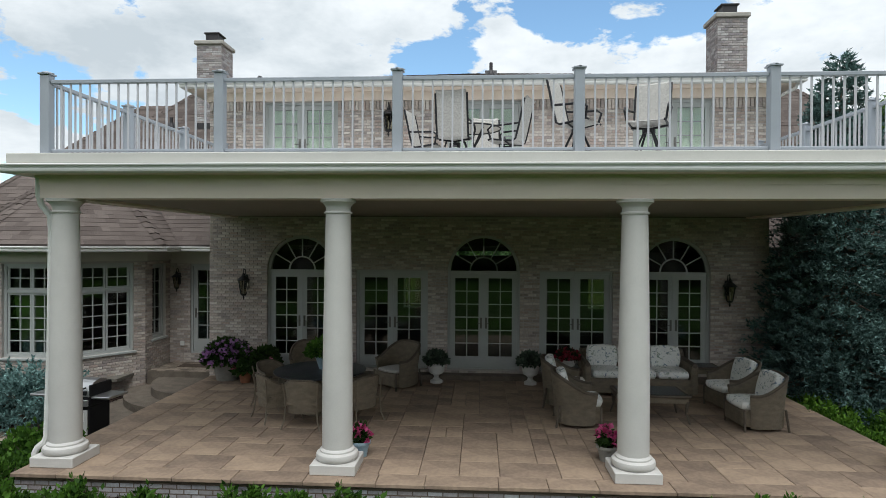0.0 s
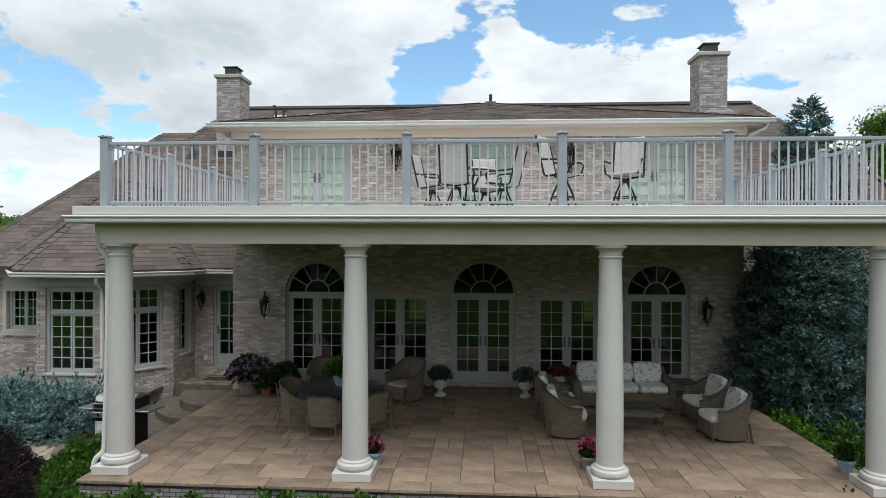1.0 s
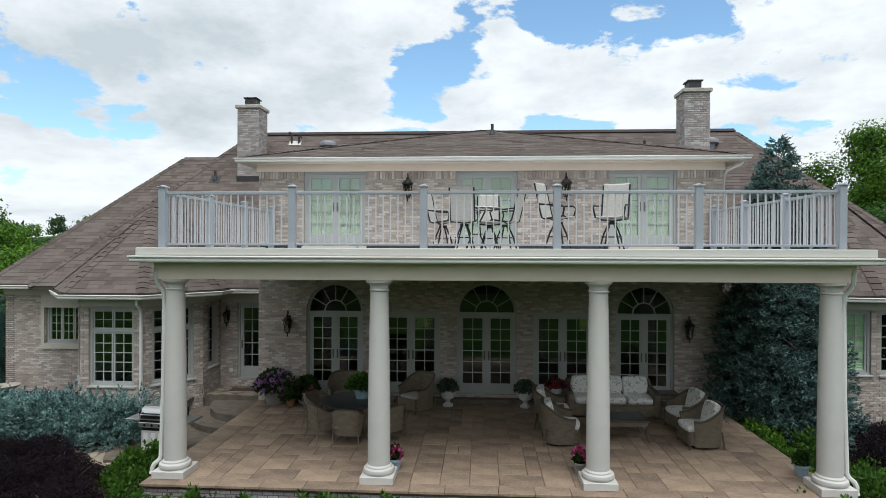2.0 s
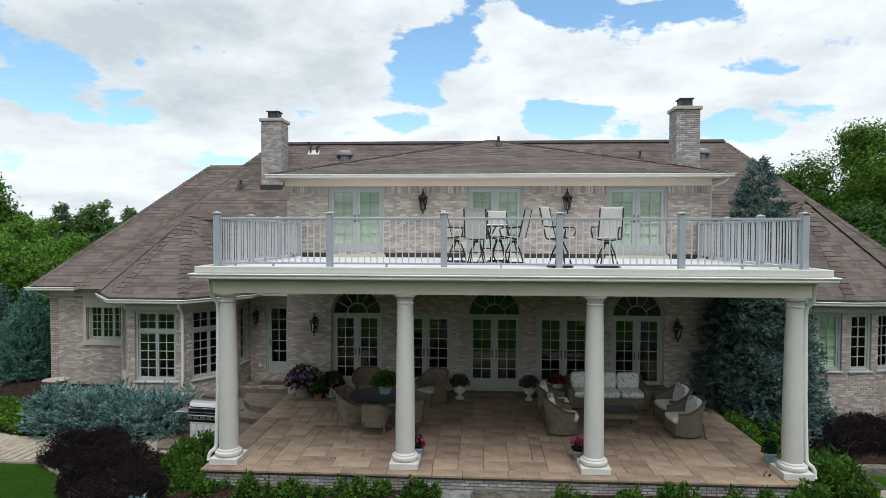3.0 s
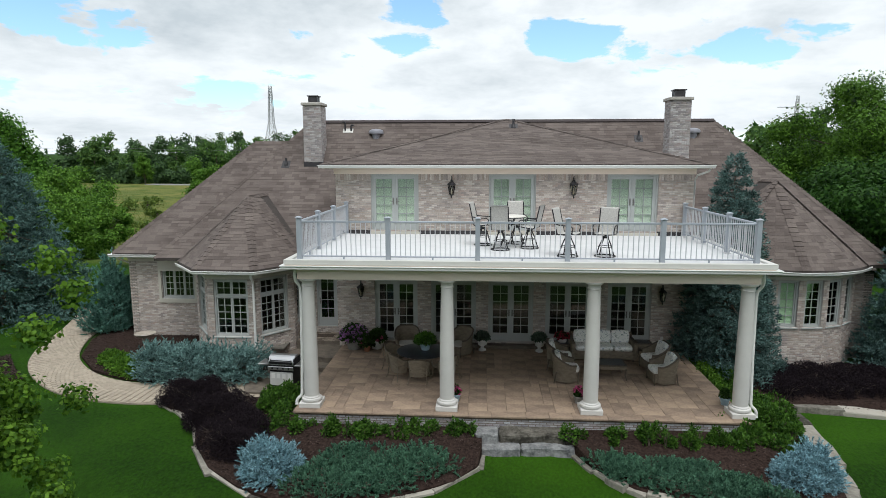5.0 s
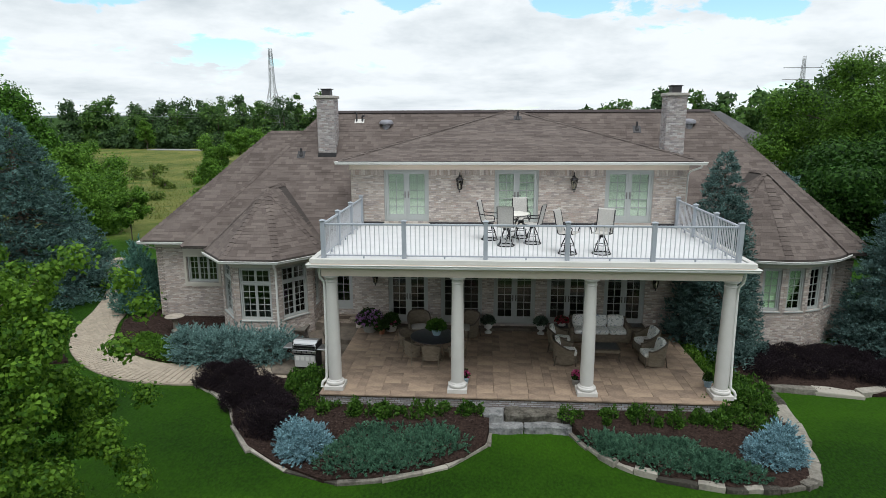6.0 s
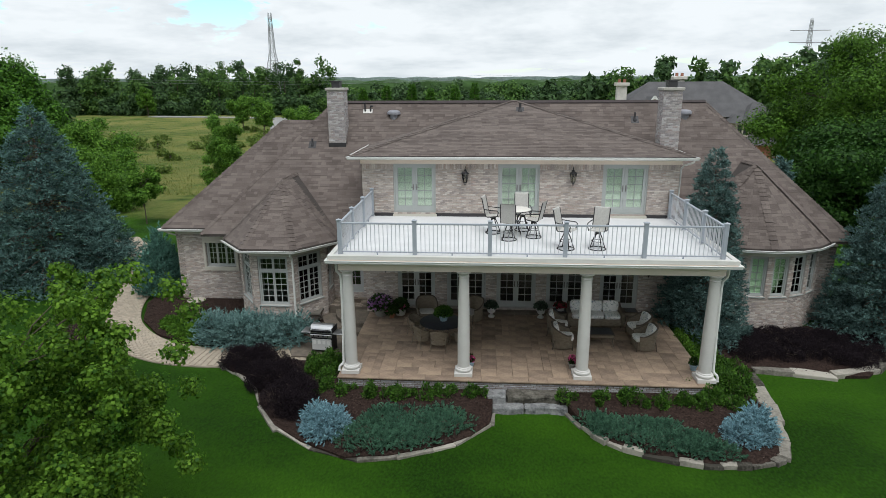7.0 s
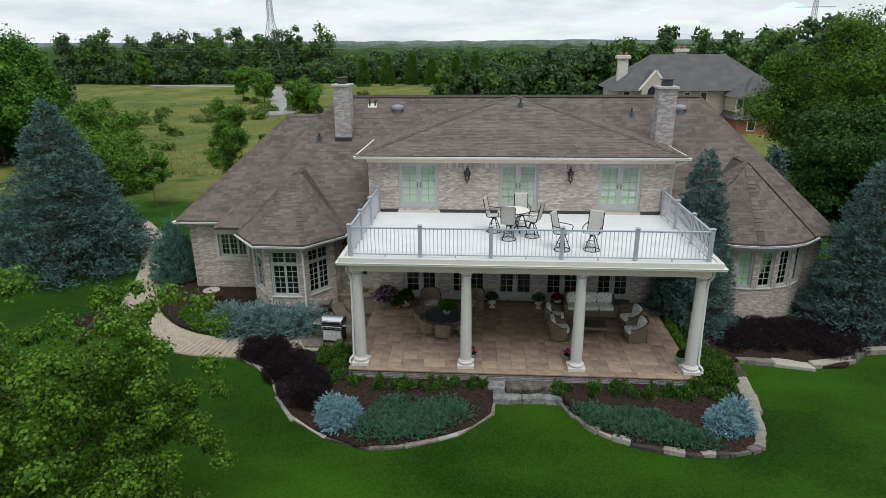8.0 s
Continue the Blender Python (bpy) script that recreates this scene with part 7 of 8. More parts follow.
def floral_material():
    """White cushion cloth with scattered blue-grey and green sprigs."""
    m = material("floral_cushion", (0.70, 0.70, 0.67), 0.85, vary=0.06, scale=12, fine=200, bump=0.1)
    n, l = m.node_tree.nodes, m.node_tree.links
    bsdf = n["Principled BSDF"]
    base = bsdf.inputs["Base Color"].links[0].from_socket
    tc = n["Texture Coordinate"]
    v = n.new("ShaderNodeTexNoise")
    v.inputs["Scale"].default_value, v.inputs["Detail"].default_value, v.inputs["Distortion"].default_value = 13.0, 3.0, 1.6
    l.new(tc.outputs["Object"], v.inputs["Vector"])
    r = n.new("ShaderNodeValToRGB")
    r.color_ramp.elements[0].position, r.color_ramp.elements[1].position = 0.55, 0.66
    l.new(v.outputs["Fac"], r.inputs[0])
    c = n.new("ShaderNodeTexNoise")
    c.inputs["Scale"].default_value = 7.0
    l.new(tc.outputs["Object"], c.inputs["Vector"])
    rc = n.new("ShaderNodeValToRGB")
    rc.color_ramp.elements[0].position, rc.color_ramp.elements[1].position = 0.42, 0.58
    rc.color_ramp.elements[0].color, rc.color_ramp.elements[1].color = (0.16, 0.22, 0.30, 1), (0.22, 0.27, 0.20, 1)
    l.new(c.outputs["Fac"], rc.inputs[0])
    mx = n.new("ShaderNodeMix")
    mx.data_type = "RGBA"
    l.new(r.outputs[0], mx.inputs[0])
    l.new(base, mx.inputs[6])
    l.new(rc.outputs[0], mx.inputs[7])
    l.new(mx.outputs[2], bsdf.inputs["Base Color"])
    return m


M_FLORAL = floral_material()


def pillow(x0, x1, y0, y1, z0, z1, soft=0.05):
    """A stuffed cushion: a box with round edges and swollen faces."""
    bm = bx(x0, x1, y0, y1, z0, z1)
    bmesh.ops.subdivide_edges(bm, edges=bm.edges, cuts=5, use_grid_fill=True)
    c = Vector(((x0 + x1) / 2, (y0 + y1) / 2, (z0 + z1) / 2))
    h = Vector(((x1 - x0) / 2, (y1 - y0) / 2, (z1 - z0) / 2))
    for v in bm.verts:
        q = Vector(((v.co.x - c.x) / h.x, (v.co.y - c.y) / h.y, (v.co.z - c.z) / h.z))
        s = Vector((q.x * math.sqrt(max(0, 1 - q.y ** 2 / 2 - q.z ** 2 / 2 + q.y ** 2 * q.z ** 2 / 3)),
                    q.y * math.sqrt(max(0, 1 - q.z ** 2 / 2 - q.x ** 2 / 2 + q.z ** 2 * q.x ** 2 / 3)),
                    q.z * math.sqrt(max(0, 1 - q.x ** 2 / 2 - q.y ** 2 / 2 + q.x ** 2 * q.y ** 2 / 3))))
        r = q.lerp(s, 0.45) * 1.06
        v.co = Vector((c.x + r.x * h.x, c.y + r.y * h.y, c.z + r.z * h.z))
    return bm


def wrap(rx, ry, sweep, z0, back, arm, flare, thick=0.035, n=28):
    """A curved wicker shell round a seat: high at the back (+y), falling to the arms; returns it and its rim."""
    bm = bmesh.new()
    rim, rows = [], []
    for i in range(n + 1):
        s = -1 + 2 * i / n
        a = radians(sweep) * s
        k = abs(s)
        q = min(1.0, max(0.0, (k - 0.2) / 0.72))
        fall = q * q * (3 - 2 * q)
        top = back + (arm - back) * fall
        row = []
        for q, t in ((0.0, 0.0), (0.5, 0.35), (1.0, 1.0)):
            z = z0 + (top - z0) * q
            f = flare * t
            c, si = math.cos(a), math.sin(a)
            sq = 1 / max(abs(c) ** 2.6 + abs(si) ** 2.6, 1e-6) ** (1 / 2.6)
            for d in (0.0, -thick):
                row.append(Vector(((rx + f + d) * si * sq, (ry + f + d) * c * sq, z)))
        rows.append([bm.verts.new(p) for p in row])
        rim.append((row[4] + row[5]) / 2)
    for a, b in zip(rows, rows[1:]):
        for i, k in ((0, 2), (2, 4), (4, 5), (5, 3), (3, 1), (1, 0)):
            bm.faces.new((a[i], a[k], b[k], b[i]))
    for r in (rows[0], rows[-1]):
        bm.faces.new((r[0], r[2], r[4], r[5], r[3], r[1]))
    return bm, rim


def wicker_armchair(loc, turn, cushions=True, label="", back=0.85, group="wicker armchairs"):
    ob = thing("wicker_armchair", label or "brown wicker armchair with white floral cushions", "armchair", loc, turn, group)
    shell, rim = wrap(0.37, 0.36, 128, 0.05, back, 0.57, 0.07)
    part("shell", shell, M_RATTAN, ob, "", True)
    part("rim", tube(bmesh.new(), rim, 0.027, 7), M_RATTAN_D, ob, "thick braided rim", True)
    part("seat", bx(-0.31, 0.31, -0.36, 0.30, 0.07, 0.34, 0.02), M_RATTAN, ob)
    for x in (-0.33, 0.33):
        for y, lean in ((-0.34, 0.0), (0.3, 0.06)):
            part("leg", tube(bmesh.new(), [(x, y + lean, 0), (x, y, 0.35)], 0.02, 6), M_RATTAN_D, ob)
    if cushions:
        part("seat_cushion", pillow(-0.29, 0.29, -0.38, 0.24, 0.33, 0.47), M_FLORAL, ob, "white floral seat cushion", True)
        bm = pillow(-0.27, 0.27, -0.08, 0.08, -0.24, 0.24)
        bmesh.ops.transform(bm, matrix=pose(0, 0.22, 0.65, -14), verts=bm.verts)
        part("back_cushion", bm, M_FLORAL, ob, "white floral back cushion", True)
    else:
        part("seat_cushion", pillow(-0.28, 0.28, -0.33, 0.22, 0.33, 0.40), M_SLING, ob, "thin pale seat pad", True)
    return ob


def dining_chair(loc, turn):
    ob = thing("dining_chair", "brown wicker dining chair with splayed metal legs", "chair", loc, turn, "chairs round the table")
    shell, rim = wrap(0.275, 0.265, 100, 0.24, 0.77, 0.62, 0.05, 0.03, 22)
    part("backrest", shell, M_RATTAN, ob, "", True)
    part("rim", tube(bmesh.new(), rim, 0.018, 6), M_RATTAN_D, ob, "", True)
    part("seat", bx(-0.26, 0.26, -0.30, 0.26, 0.36, 0.43, 0.02), M_RATTAN, ob)
    for x in (-0.235, 0.235):
        for y, top in ((-0.27, 0.6), (0.235, 0.72)):
            part("leg", tube(bmesh.new(), [(x * k, y * k, z) for k, z in ((1.32, 0), (1.16, 0.12), (1.07, 0.34), (1.13, top * 0.8), (1.24, top))], 0.013, 6), M_LEG, ob, "thin bronze metal leg")
    return ob


def sofa(loc):
    ob = thing("wicker_sofa", "brown wicker sofa with white floral cushions against the wall", "sofa", loc, 0)
    w, d = 0.98, 0.40
    part("base", bx(-w, w, -d, d, 0.06, 0.36, 0.02), M_RATTAN, ob)
    bm = bx(-w - 0.05, w + 0.05, d - 0.07, d + 0.03, 0.1, 0.79, 0.03)
    part("backrest", bm, M_RATTAN, ob)
    for s in (-1, 1):
        part("armrest", bx(s * (w + 0.03) - 0.07, s * (w + 0.03) + 0.07, -d - 0.02, d - 0.08, 0.06, 0.62, 0.03), M_RATTAN, ob)
        part("arm_roll", tube(bmesh.new(), [(s * (w + 0.03), -d - 0.03, 0.62), (s * (w + 0.03), d - 0.1, 0.64), (s * (w + 0.02), d, 0.79)], 0.045, 8), M_RATTAN_D, ob, "", True)
        for y in (-d + 0.03, d - 0.03):
            part("leg", tube(bmesh.new(), [(s * (w - 0.03), y, 0), (s * (w - 0.03), y, 0.1)], 0.025, 6), M_RATTAN_D, ob)
    cw = 2 * (w - 0.05) / 3
    for i in range(3):
        a = -w + 0.05 + cw * i
        part("seat_cushion", pillow(a + 0.005, a + cw - 0.005, -d - 0.04, d - 0.16, 0.35, 0.51), M_FLORAL, ob, "white floral seat cushion", True)
        bm = pillow(-cw / 2 + 0.008, cw / 2 - 0.008, -0.08, 0.08, -0.22, 0.22)
        bmesh.ops.transform(bm, matrix=pose(a + cw / 2, d - 0.17, 0.68, -10), verts=bm.verts)
        part("back_cushion", bm, M_FLORAL, ob, "white floral back cushion", True)


def wicker_table(name, label, loc, w, d, h, top_mat, shelf=False):
    ob = thing(name, label, "table", loc, 0)
    part("tabletop", bx(-w, w, -d, d, h - 0.035, h, 0.01), M_RATTAN_D, ob)
    part("inset", bx(-w + 0.06, w - 0.06, -d + 0.06, d - 0.06, h, h + 0.008), top_mat, ob, "dark glossy inset top")
    part("apron", bx(-w + 0.03, w - 0.03, -d + 0.03, d - 0.03, h - 0.13, h - 0.036), M_RATTAN, ob)
    for x in (-1, 1):
        for y in (-1, 1):
            part("leg", tube(bmesh.new(), [(x * (w - 0.01), y * (d - 0.01), 0), (x * (w - 0.06), y * (d - 0.06), h * 0.35), (x * (w - 0.04), y * (d - 0.04), h - 0.1)], [0.014, 0.018, 0.03], 6), M_RATTAN_D, ob)
    return ob


def dining_table(loc):
    ob = thing("dining_table", "round dark-topped dining table on a pedestal", "table", loc, 0)
    part("tabletop", lathe(bmesh.new(), ((0.76, 0.70), (0.79, 0.715), (0.79, 0.735), (0.76, 0.745)), 48), M_DARKTOP, ob, "", True)
    part("pedestal", lathe(bmesh.new(), ((0.3, 0), (0.28, 0.05), (0.12, 0.1), (0.09, 0.4), (0.2, 0.66), (0.4, 0.70)), 24), M_RATTAN, ob, "", True)


def pot_plant(name, label, loc, pot, pot_mat, leaf_mat, flower_mat, r, h, leaves, flowers, seed, leaf=0.09, upright=False):
    """A planted pot: profile of the pot, a dome of leaves and some blooms."""
    ob = thing(name, label, "potted plant", loc, 0, "terrace pots")
    rng = np.random.default_rng(seed)
    top = pot[-1][1]
    inner = pot[-1][0] * 0.86
    part("pot", lathe(bmesh.new(), list(pot) + [(inner, top), (inner, top - 0.03)], 28), pot_mat, ob, "", True)
    part("soil", lathe(bmesh.new(), ((inner, top - 0.035), (0.01, top - 0.02)), 16, cap=False), M_SOIL, ob)
    u = ball(leaves, rng)
    u[:, 2] = np.abs(u[:, 2])
    k = 0.35 + 0.65 * rng.random(leaves) ** 0.5
    p = np.array([0, 0, top]) + u * k[:, None] * np.array([r, r, h])
    part("leaves", quads("leaves", sprays(p, u, leaf * (2.4 if upright else 1.2), leaf * (0.35 if upright else 0.75), rng, 0.25 if upright else 0.8, 0.8 if upright else 0.2)), leaf_mat, ob)
    bm = bmesh.new()
    for i in range(7):
        a = i * 0.9
        tube(bm, [(0, 0, top - 0.03), (0.5 * r * math.cos(a), 0.5 * r * math.sin(a), top + 0.5 * h)], [0.008, 0.004], 4)
    part("stems", bm, M_POTLEAF, ob)
    if flowers:
        u = ball(flowers, rng)
        u[:, 2] = np.abs(u[:, 2]) * 0.9 + 0.05
        c = np.array([0, 0, top]) + u * np.array([r, r, h]) * 1.02
        pts = np.repeat(c, 7, axis=0)
        w = ball(len(pts), rng) + np.repeat(u, 7, axis=0) * 0.6
        tagged(part("flower_mass", quads("flower_mass", sprays(pts, w, 0.075, 0.065, rng, 0.2)), flower_mat, ob), kind="stuff")
    return ob


URN = ((0.13, 0.0), (0.13, 0.05), (0.07, 0.08), (0.05, 0.13), (0.07, 0.17), (0.145, 0.21), (0.175, 0.32), (0.17, 0.38), (0.2, 0.41), (0.2, 0.43))
ROUNDPOT = ((0.18, 0.0), (0.22, 0.12), (0.245, 0.26), (0.26, 0.28), (0.26, 0.31))
SMALLPOT = ((0.09, 0.0), (0.125, 0.17), (0.145, 0.175), (0.145, 0.21))

# ---- the terrace ----
setting("door_step", bx(-5.3, 5.55, W - 0.30, W - 0.003, -0.051, 0.10, 0.012), M_SIDE, "long brown stone step below the terrace doors", "step")
dining_table((-2.70, 10.65, 0))
for x, y, turn in ((-3.34, 10.22, 130 + 180), (-2.73, 9.88, 178 + 180), (-1.95, 10.2, 232 + 180), (-3.62, 11.05, 65 + 180)):
    dining_chair((x, y, 0), turn - 180)
wicker_armchair((-3.42, 12.65, 0), 10, False, "brown wicker armchair with a thin pale pad near the doors", 0.86)
wicker_armchair((-1.62, 12.65, 0), -40, False, "brown wicker armchair with a thin pale pad beside an urn", 0.88)
sofa((3.15, 12.52, 0))
wicker_table("coffee_table", "wicker coffee table with a dark glossy top", (2.92, 10.72, 0), 0.58, 0.36, 0.46, M_DARKTOP)
wicker_table("side_table", "small dark wicker side table beside the sofa", (4.55, 12.72, 0), 0.26, 0.26, 0.52, M_DARKTOP)
wicker_table("end_table", "dark wicker end table with a flower planter on it", (1.85, 12.72, 0), 0.27, 0.27, 0.46, M_DARKTOP)
wicker_armchair((1.66, 10.34, 0), 87)
wicker_armchair((1.60, 11.50, 0), 82)
wicker_armchair((4.52, 10.36, 0), -86)
wicker_armchair((4.60, 11.48, 0), -80)
for x in (-0.85, 1.12):
    pot_plant("urn", "white footed urn with a grey-green plant by the doors", (x, 13.06, 0), URN, M_URN, M_DUSTY, M_FL_RED, 0.23, 0.22, 900, 0, int(100 + x * 10), 0.08)
pot_plant("flower_pot", "large grey pot overflowing with purple and pink flowers", (-5.34, 13.0, 0), ((0.22, 0), (0.27, 0.2), (0.30, 0.33), (0.32, 0.34), (0.32, 0.38)), M_GREYPOT, M_POTLEAF, M_FL_PURPLE, 0.49, 0.46, 1700, 150, 110, 0.10)
pot_plant("flower_pot", "small terracotta pot of green leaves", (-4.85, 12.74, 0), SMALLPOT, M_TERRA, M_POTLEAF, M_FL_PINK, 0.22, 0.28, 420, 4, 111, 0.10)
pot_plant("flower_pot", "pale round pot with leafy green plant", (-4.55, 13.1, 0), ROUNDPOT, M_URN, M_POTLEAF, M_FL_PINK, 0.30, 0.36, 700, 8, 112, 0.11)
pot_plant("table_plant", "blue glazed pot of bushy green leaves on the dining table", (-2.62, 10.72, 0.745), ((0.12, 0), (0.165, 0.14), (0.185, 0.2), (0.195, 0.22)), M_BLUEPOT, M_SHRUB, None, 0.34, 0.30, 900, 0, 113, 0.075)
pot_plant("flower_pot", "small blue pot of bright pink flowers beside a column", (-1.58, 8.52, 0), SMALLPOT, M_BLUEPOT, M_POTLEAF, M_FL_PINK, 0.115, 0.25, 380, 18, 114, 0.05)
pot_plant("flower_pot", "dark pot of bright pink flowers beside a column", (1.78, 8.58, 0), SMALLPOT, M_GREYPOT, M_POTLEAF, M_FL_PINK, 0.12, 0.25, 420, 18, 115, 0.05)
pot_plant("flower_pot", "small blue pot of green leaves behind a column", (5.72, 8.72, 0), SMALLPOT, M_BLUEPOT, M_POTLEAF, None, 0.13, 0.24, 320, 0, 117, 0.06)
pot_plant("planter", "white planter of red flowers on the end table", (1.85, 12.72, 0.469), ((0.13, 0), (0.17, 0.12), (0.18, 0.13)), M_URN, M_BEGONIA, M_FL_RED, 0.22, 0.2, 360, 34, 116, 0.07)


# ---- lanterns, pipes and fittings ----
def lantern(x, y, z, k=1.0, label="black iron wall lantern with clear glass"):
    ob = thing("wall_lantern", label, "wall lantern", (x, y, z), group="wall lanterns")
    part("backplate", bx(-0.05 * k, 0.05 * k, -0.02, 0, -0.18 * k, 0.18 * k, 0.008), M_BLACK, ob)
    part("arm", tube(bmesh.new(), [(0, -0.01, 0.1 * k), (0, -0.08 * k, 0.30 * k), (0, -0.17 * k, 0.33 * k), (0, -0.19 * k, 0.24 * k)], 0.012 * k, 6), M_BLACK, ob)
    y0 = -0.19 * k
    body = part("cage", lathe(bmesh.new(), ((0.04 * k, -0.32 * k), (0.07 * k, -0.30 * k), (0.075 * k, -0.275 * k)), 6, (0, y0)), M_BLACK, ob)
    part("cap", lathe(bmesh.new(), ((0.15 * k, 0.05 * k), (0.15 * k, 0.065 * k), (0.09 * k, 0.13 * k), (0.035 * k, 0.16 * k), (0.04 * k, 0.19 * k), (0.01 * k, 0.24 * k)), 12, (0, y0)), M_BLACK, ob)
    part("finial", lathe(bmesh.new(), ((0.005, -0.42 * k), (0.025 * k, -0.37 * k), (0.012 * k, -0.32 * k)), 8, (0, y0)), M_BLACK, ob)
    g = part("glass", lathe(bmesh.new(), ((0.07 * k, -0.275 * k), (0.125 * k, 0.05 * k)), 6, (0, y0), False), M_AMBER, ob)
    g.visible_shadow = False
    for i in range(6):
        a = 2 * math.pi * i / 6
        part("rib", tube(bmesh.new(), [(0.072 * k * math.cos(a), y0 + 0.072 * k * math.sin(a), -0.28 * k), (0.128 * k * math.cos(a), y0 + 0.128 * k * math.sin(a), 0.05 * k)], 0.008 * k, 4), M_BLACK, ob)
    part("candle", lathe(bmesh.new(), ((0.014, -0.27 * k), (0.014, -0.08 * k)), 8, (0, y0)), M_TRIM, ob)


lantern(-5.17, W, 2.05, 0.92)
lantern(5.33, W, 2.01, 0.92)
lantern(-1.95, W, 5.68)
lantern(2.19, W, 5.69)
lantern(-7.55, SY, 2.02, 0.8)


def pipe(label, pts, r=0.042):
    ob = thing("downspout", label, "downspout", pts[-1], group="downspouts")
    o = Vector(pts[-1])
    part("pipe", tube(bmesh.new(), [Vector(p) - o for p in pts], r, 8), M_WHITE, ob, "", True)
    a = Vector(pts[-1]) - o
    part("outlet", tube(bmesh.new(), [a + Vector((0, 0, 0.02)), a + Vector((0, -0.02, -0.02))], r * 1.15, 8), M_WHITE, ob)


for s, x in ((-1, COLS[0]), (1, COLS[-1])):
    e = x + s * 0.235
    pipe("white downspout bending down beside a porch column", [(x + s * 0.34, CY - 0.05, 3.78), (x + s * 0.34, CY - 0.05, 3.55), (x + s * 0.34, CY, 3.42), (e, CY + 0.02, 3.28), (e - s * 0.02, CY + 0.02, 3.1), (e + s * 0.0, CY + 0.02, 1.5), (e + s * 0.03, CY + 0.0, 0.32), (e + s * 0.06, CY - 0.01, 0.24), (e + s * 0.14, CY - 0.03, 0.17), (e + s * 0.17, CY - 0.04, 0.10), (e + s * 0.17, CY - 0.04, 0.02 if s < 0 else -0.03)])
pipe("white downspout at the corner of the bay", [(-8.74, 12.40, 2.75), (-8.74, 12.42, 2.6), (-8.77, 12.66, 2.42), (-8.77, 12.68, 2.2), (-8.77, 12.68, 0.5), (-8.77, 12.68, -0.55)])
pipe("white downspout under the upper eaves", [(RX + 0.40, W - 0.36, 6.36), (RX + 0.37, W - 0.3, 6.2), (RX + 0.09, W - 0.05, 6.06), (RX + 0.06, W + 0.1, 5.9), (RX + 0.06, W + 0.15, 4.05)], 0.036)
pipe("white downspout at the corner of the west wing", [(-15.64, 15.85, 2.76), (-15.58, 15.95, 2.62), (-15.40, 16.3, 2.42), (-15.37, 16.5, 2.3), (-15.37, 16.5, -0.5)], 0.036)
# a dark flashing strip runs along the deck between the upper doors
edges = [LX + 0.01] + [u for ab in UP for u in ab] + [RX - 0.01]
for a, b in zip(edges[::2], edges[1::2]):
    setting("flashing", bx(a + 0.01, b - 0.01, W - 0.028, W - 0.006, DECK + 0.001, DECK + 0.13), M_LEAD, "dark metal flashing along the deck", "flashing")
for a, b in UP:
    setting("threshold", bx(a - 0.04, b + 0.04, W - 0.07, W - 0.004, DECK + 0.001, DECK + 0.09), M_TRIM, "beige door threshold on the deck", "threshold")
frieze("trim_window", [(-14.07, 16.2), (-12.45, 16.2)], 2.21, 2.5, 0.0, 0.05, M_TRIM, "beige panel above the low window")
setting("surround", ring(bmesh.new(), -14.07, -12.45, 0.78, 2.208, 0.11, 16.14, 16.195, 0.17), M_TRIM, "beige surround of the low window", "trim")
for x, y, z in ((5.41, W, 0.39), (-7.46, SY, 0.38)):
    ob = thing("outlet_cover", "small white weatherproof socket cover on brick", "socket cover", (x, y, z), group="socket covers")
    part("cover", bx(-0.05, 0.05, -0.05, -0.003, -0.06, 0.06, 0.01), M_WHITE, ob)
ob = thing("doormat", "dark brown doormat at the side door", "doormat", (-6.9, 14.8, -0.10))
part("mat", bx(-0.38, 0.38, -0.2, 0.2, 0, 0.018, 0.006), material("coir", (0.06, 0.042, 0.03), 1.0, vary=0.3, scale=30, fine=150, bump=0.6), ob)


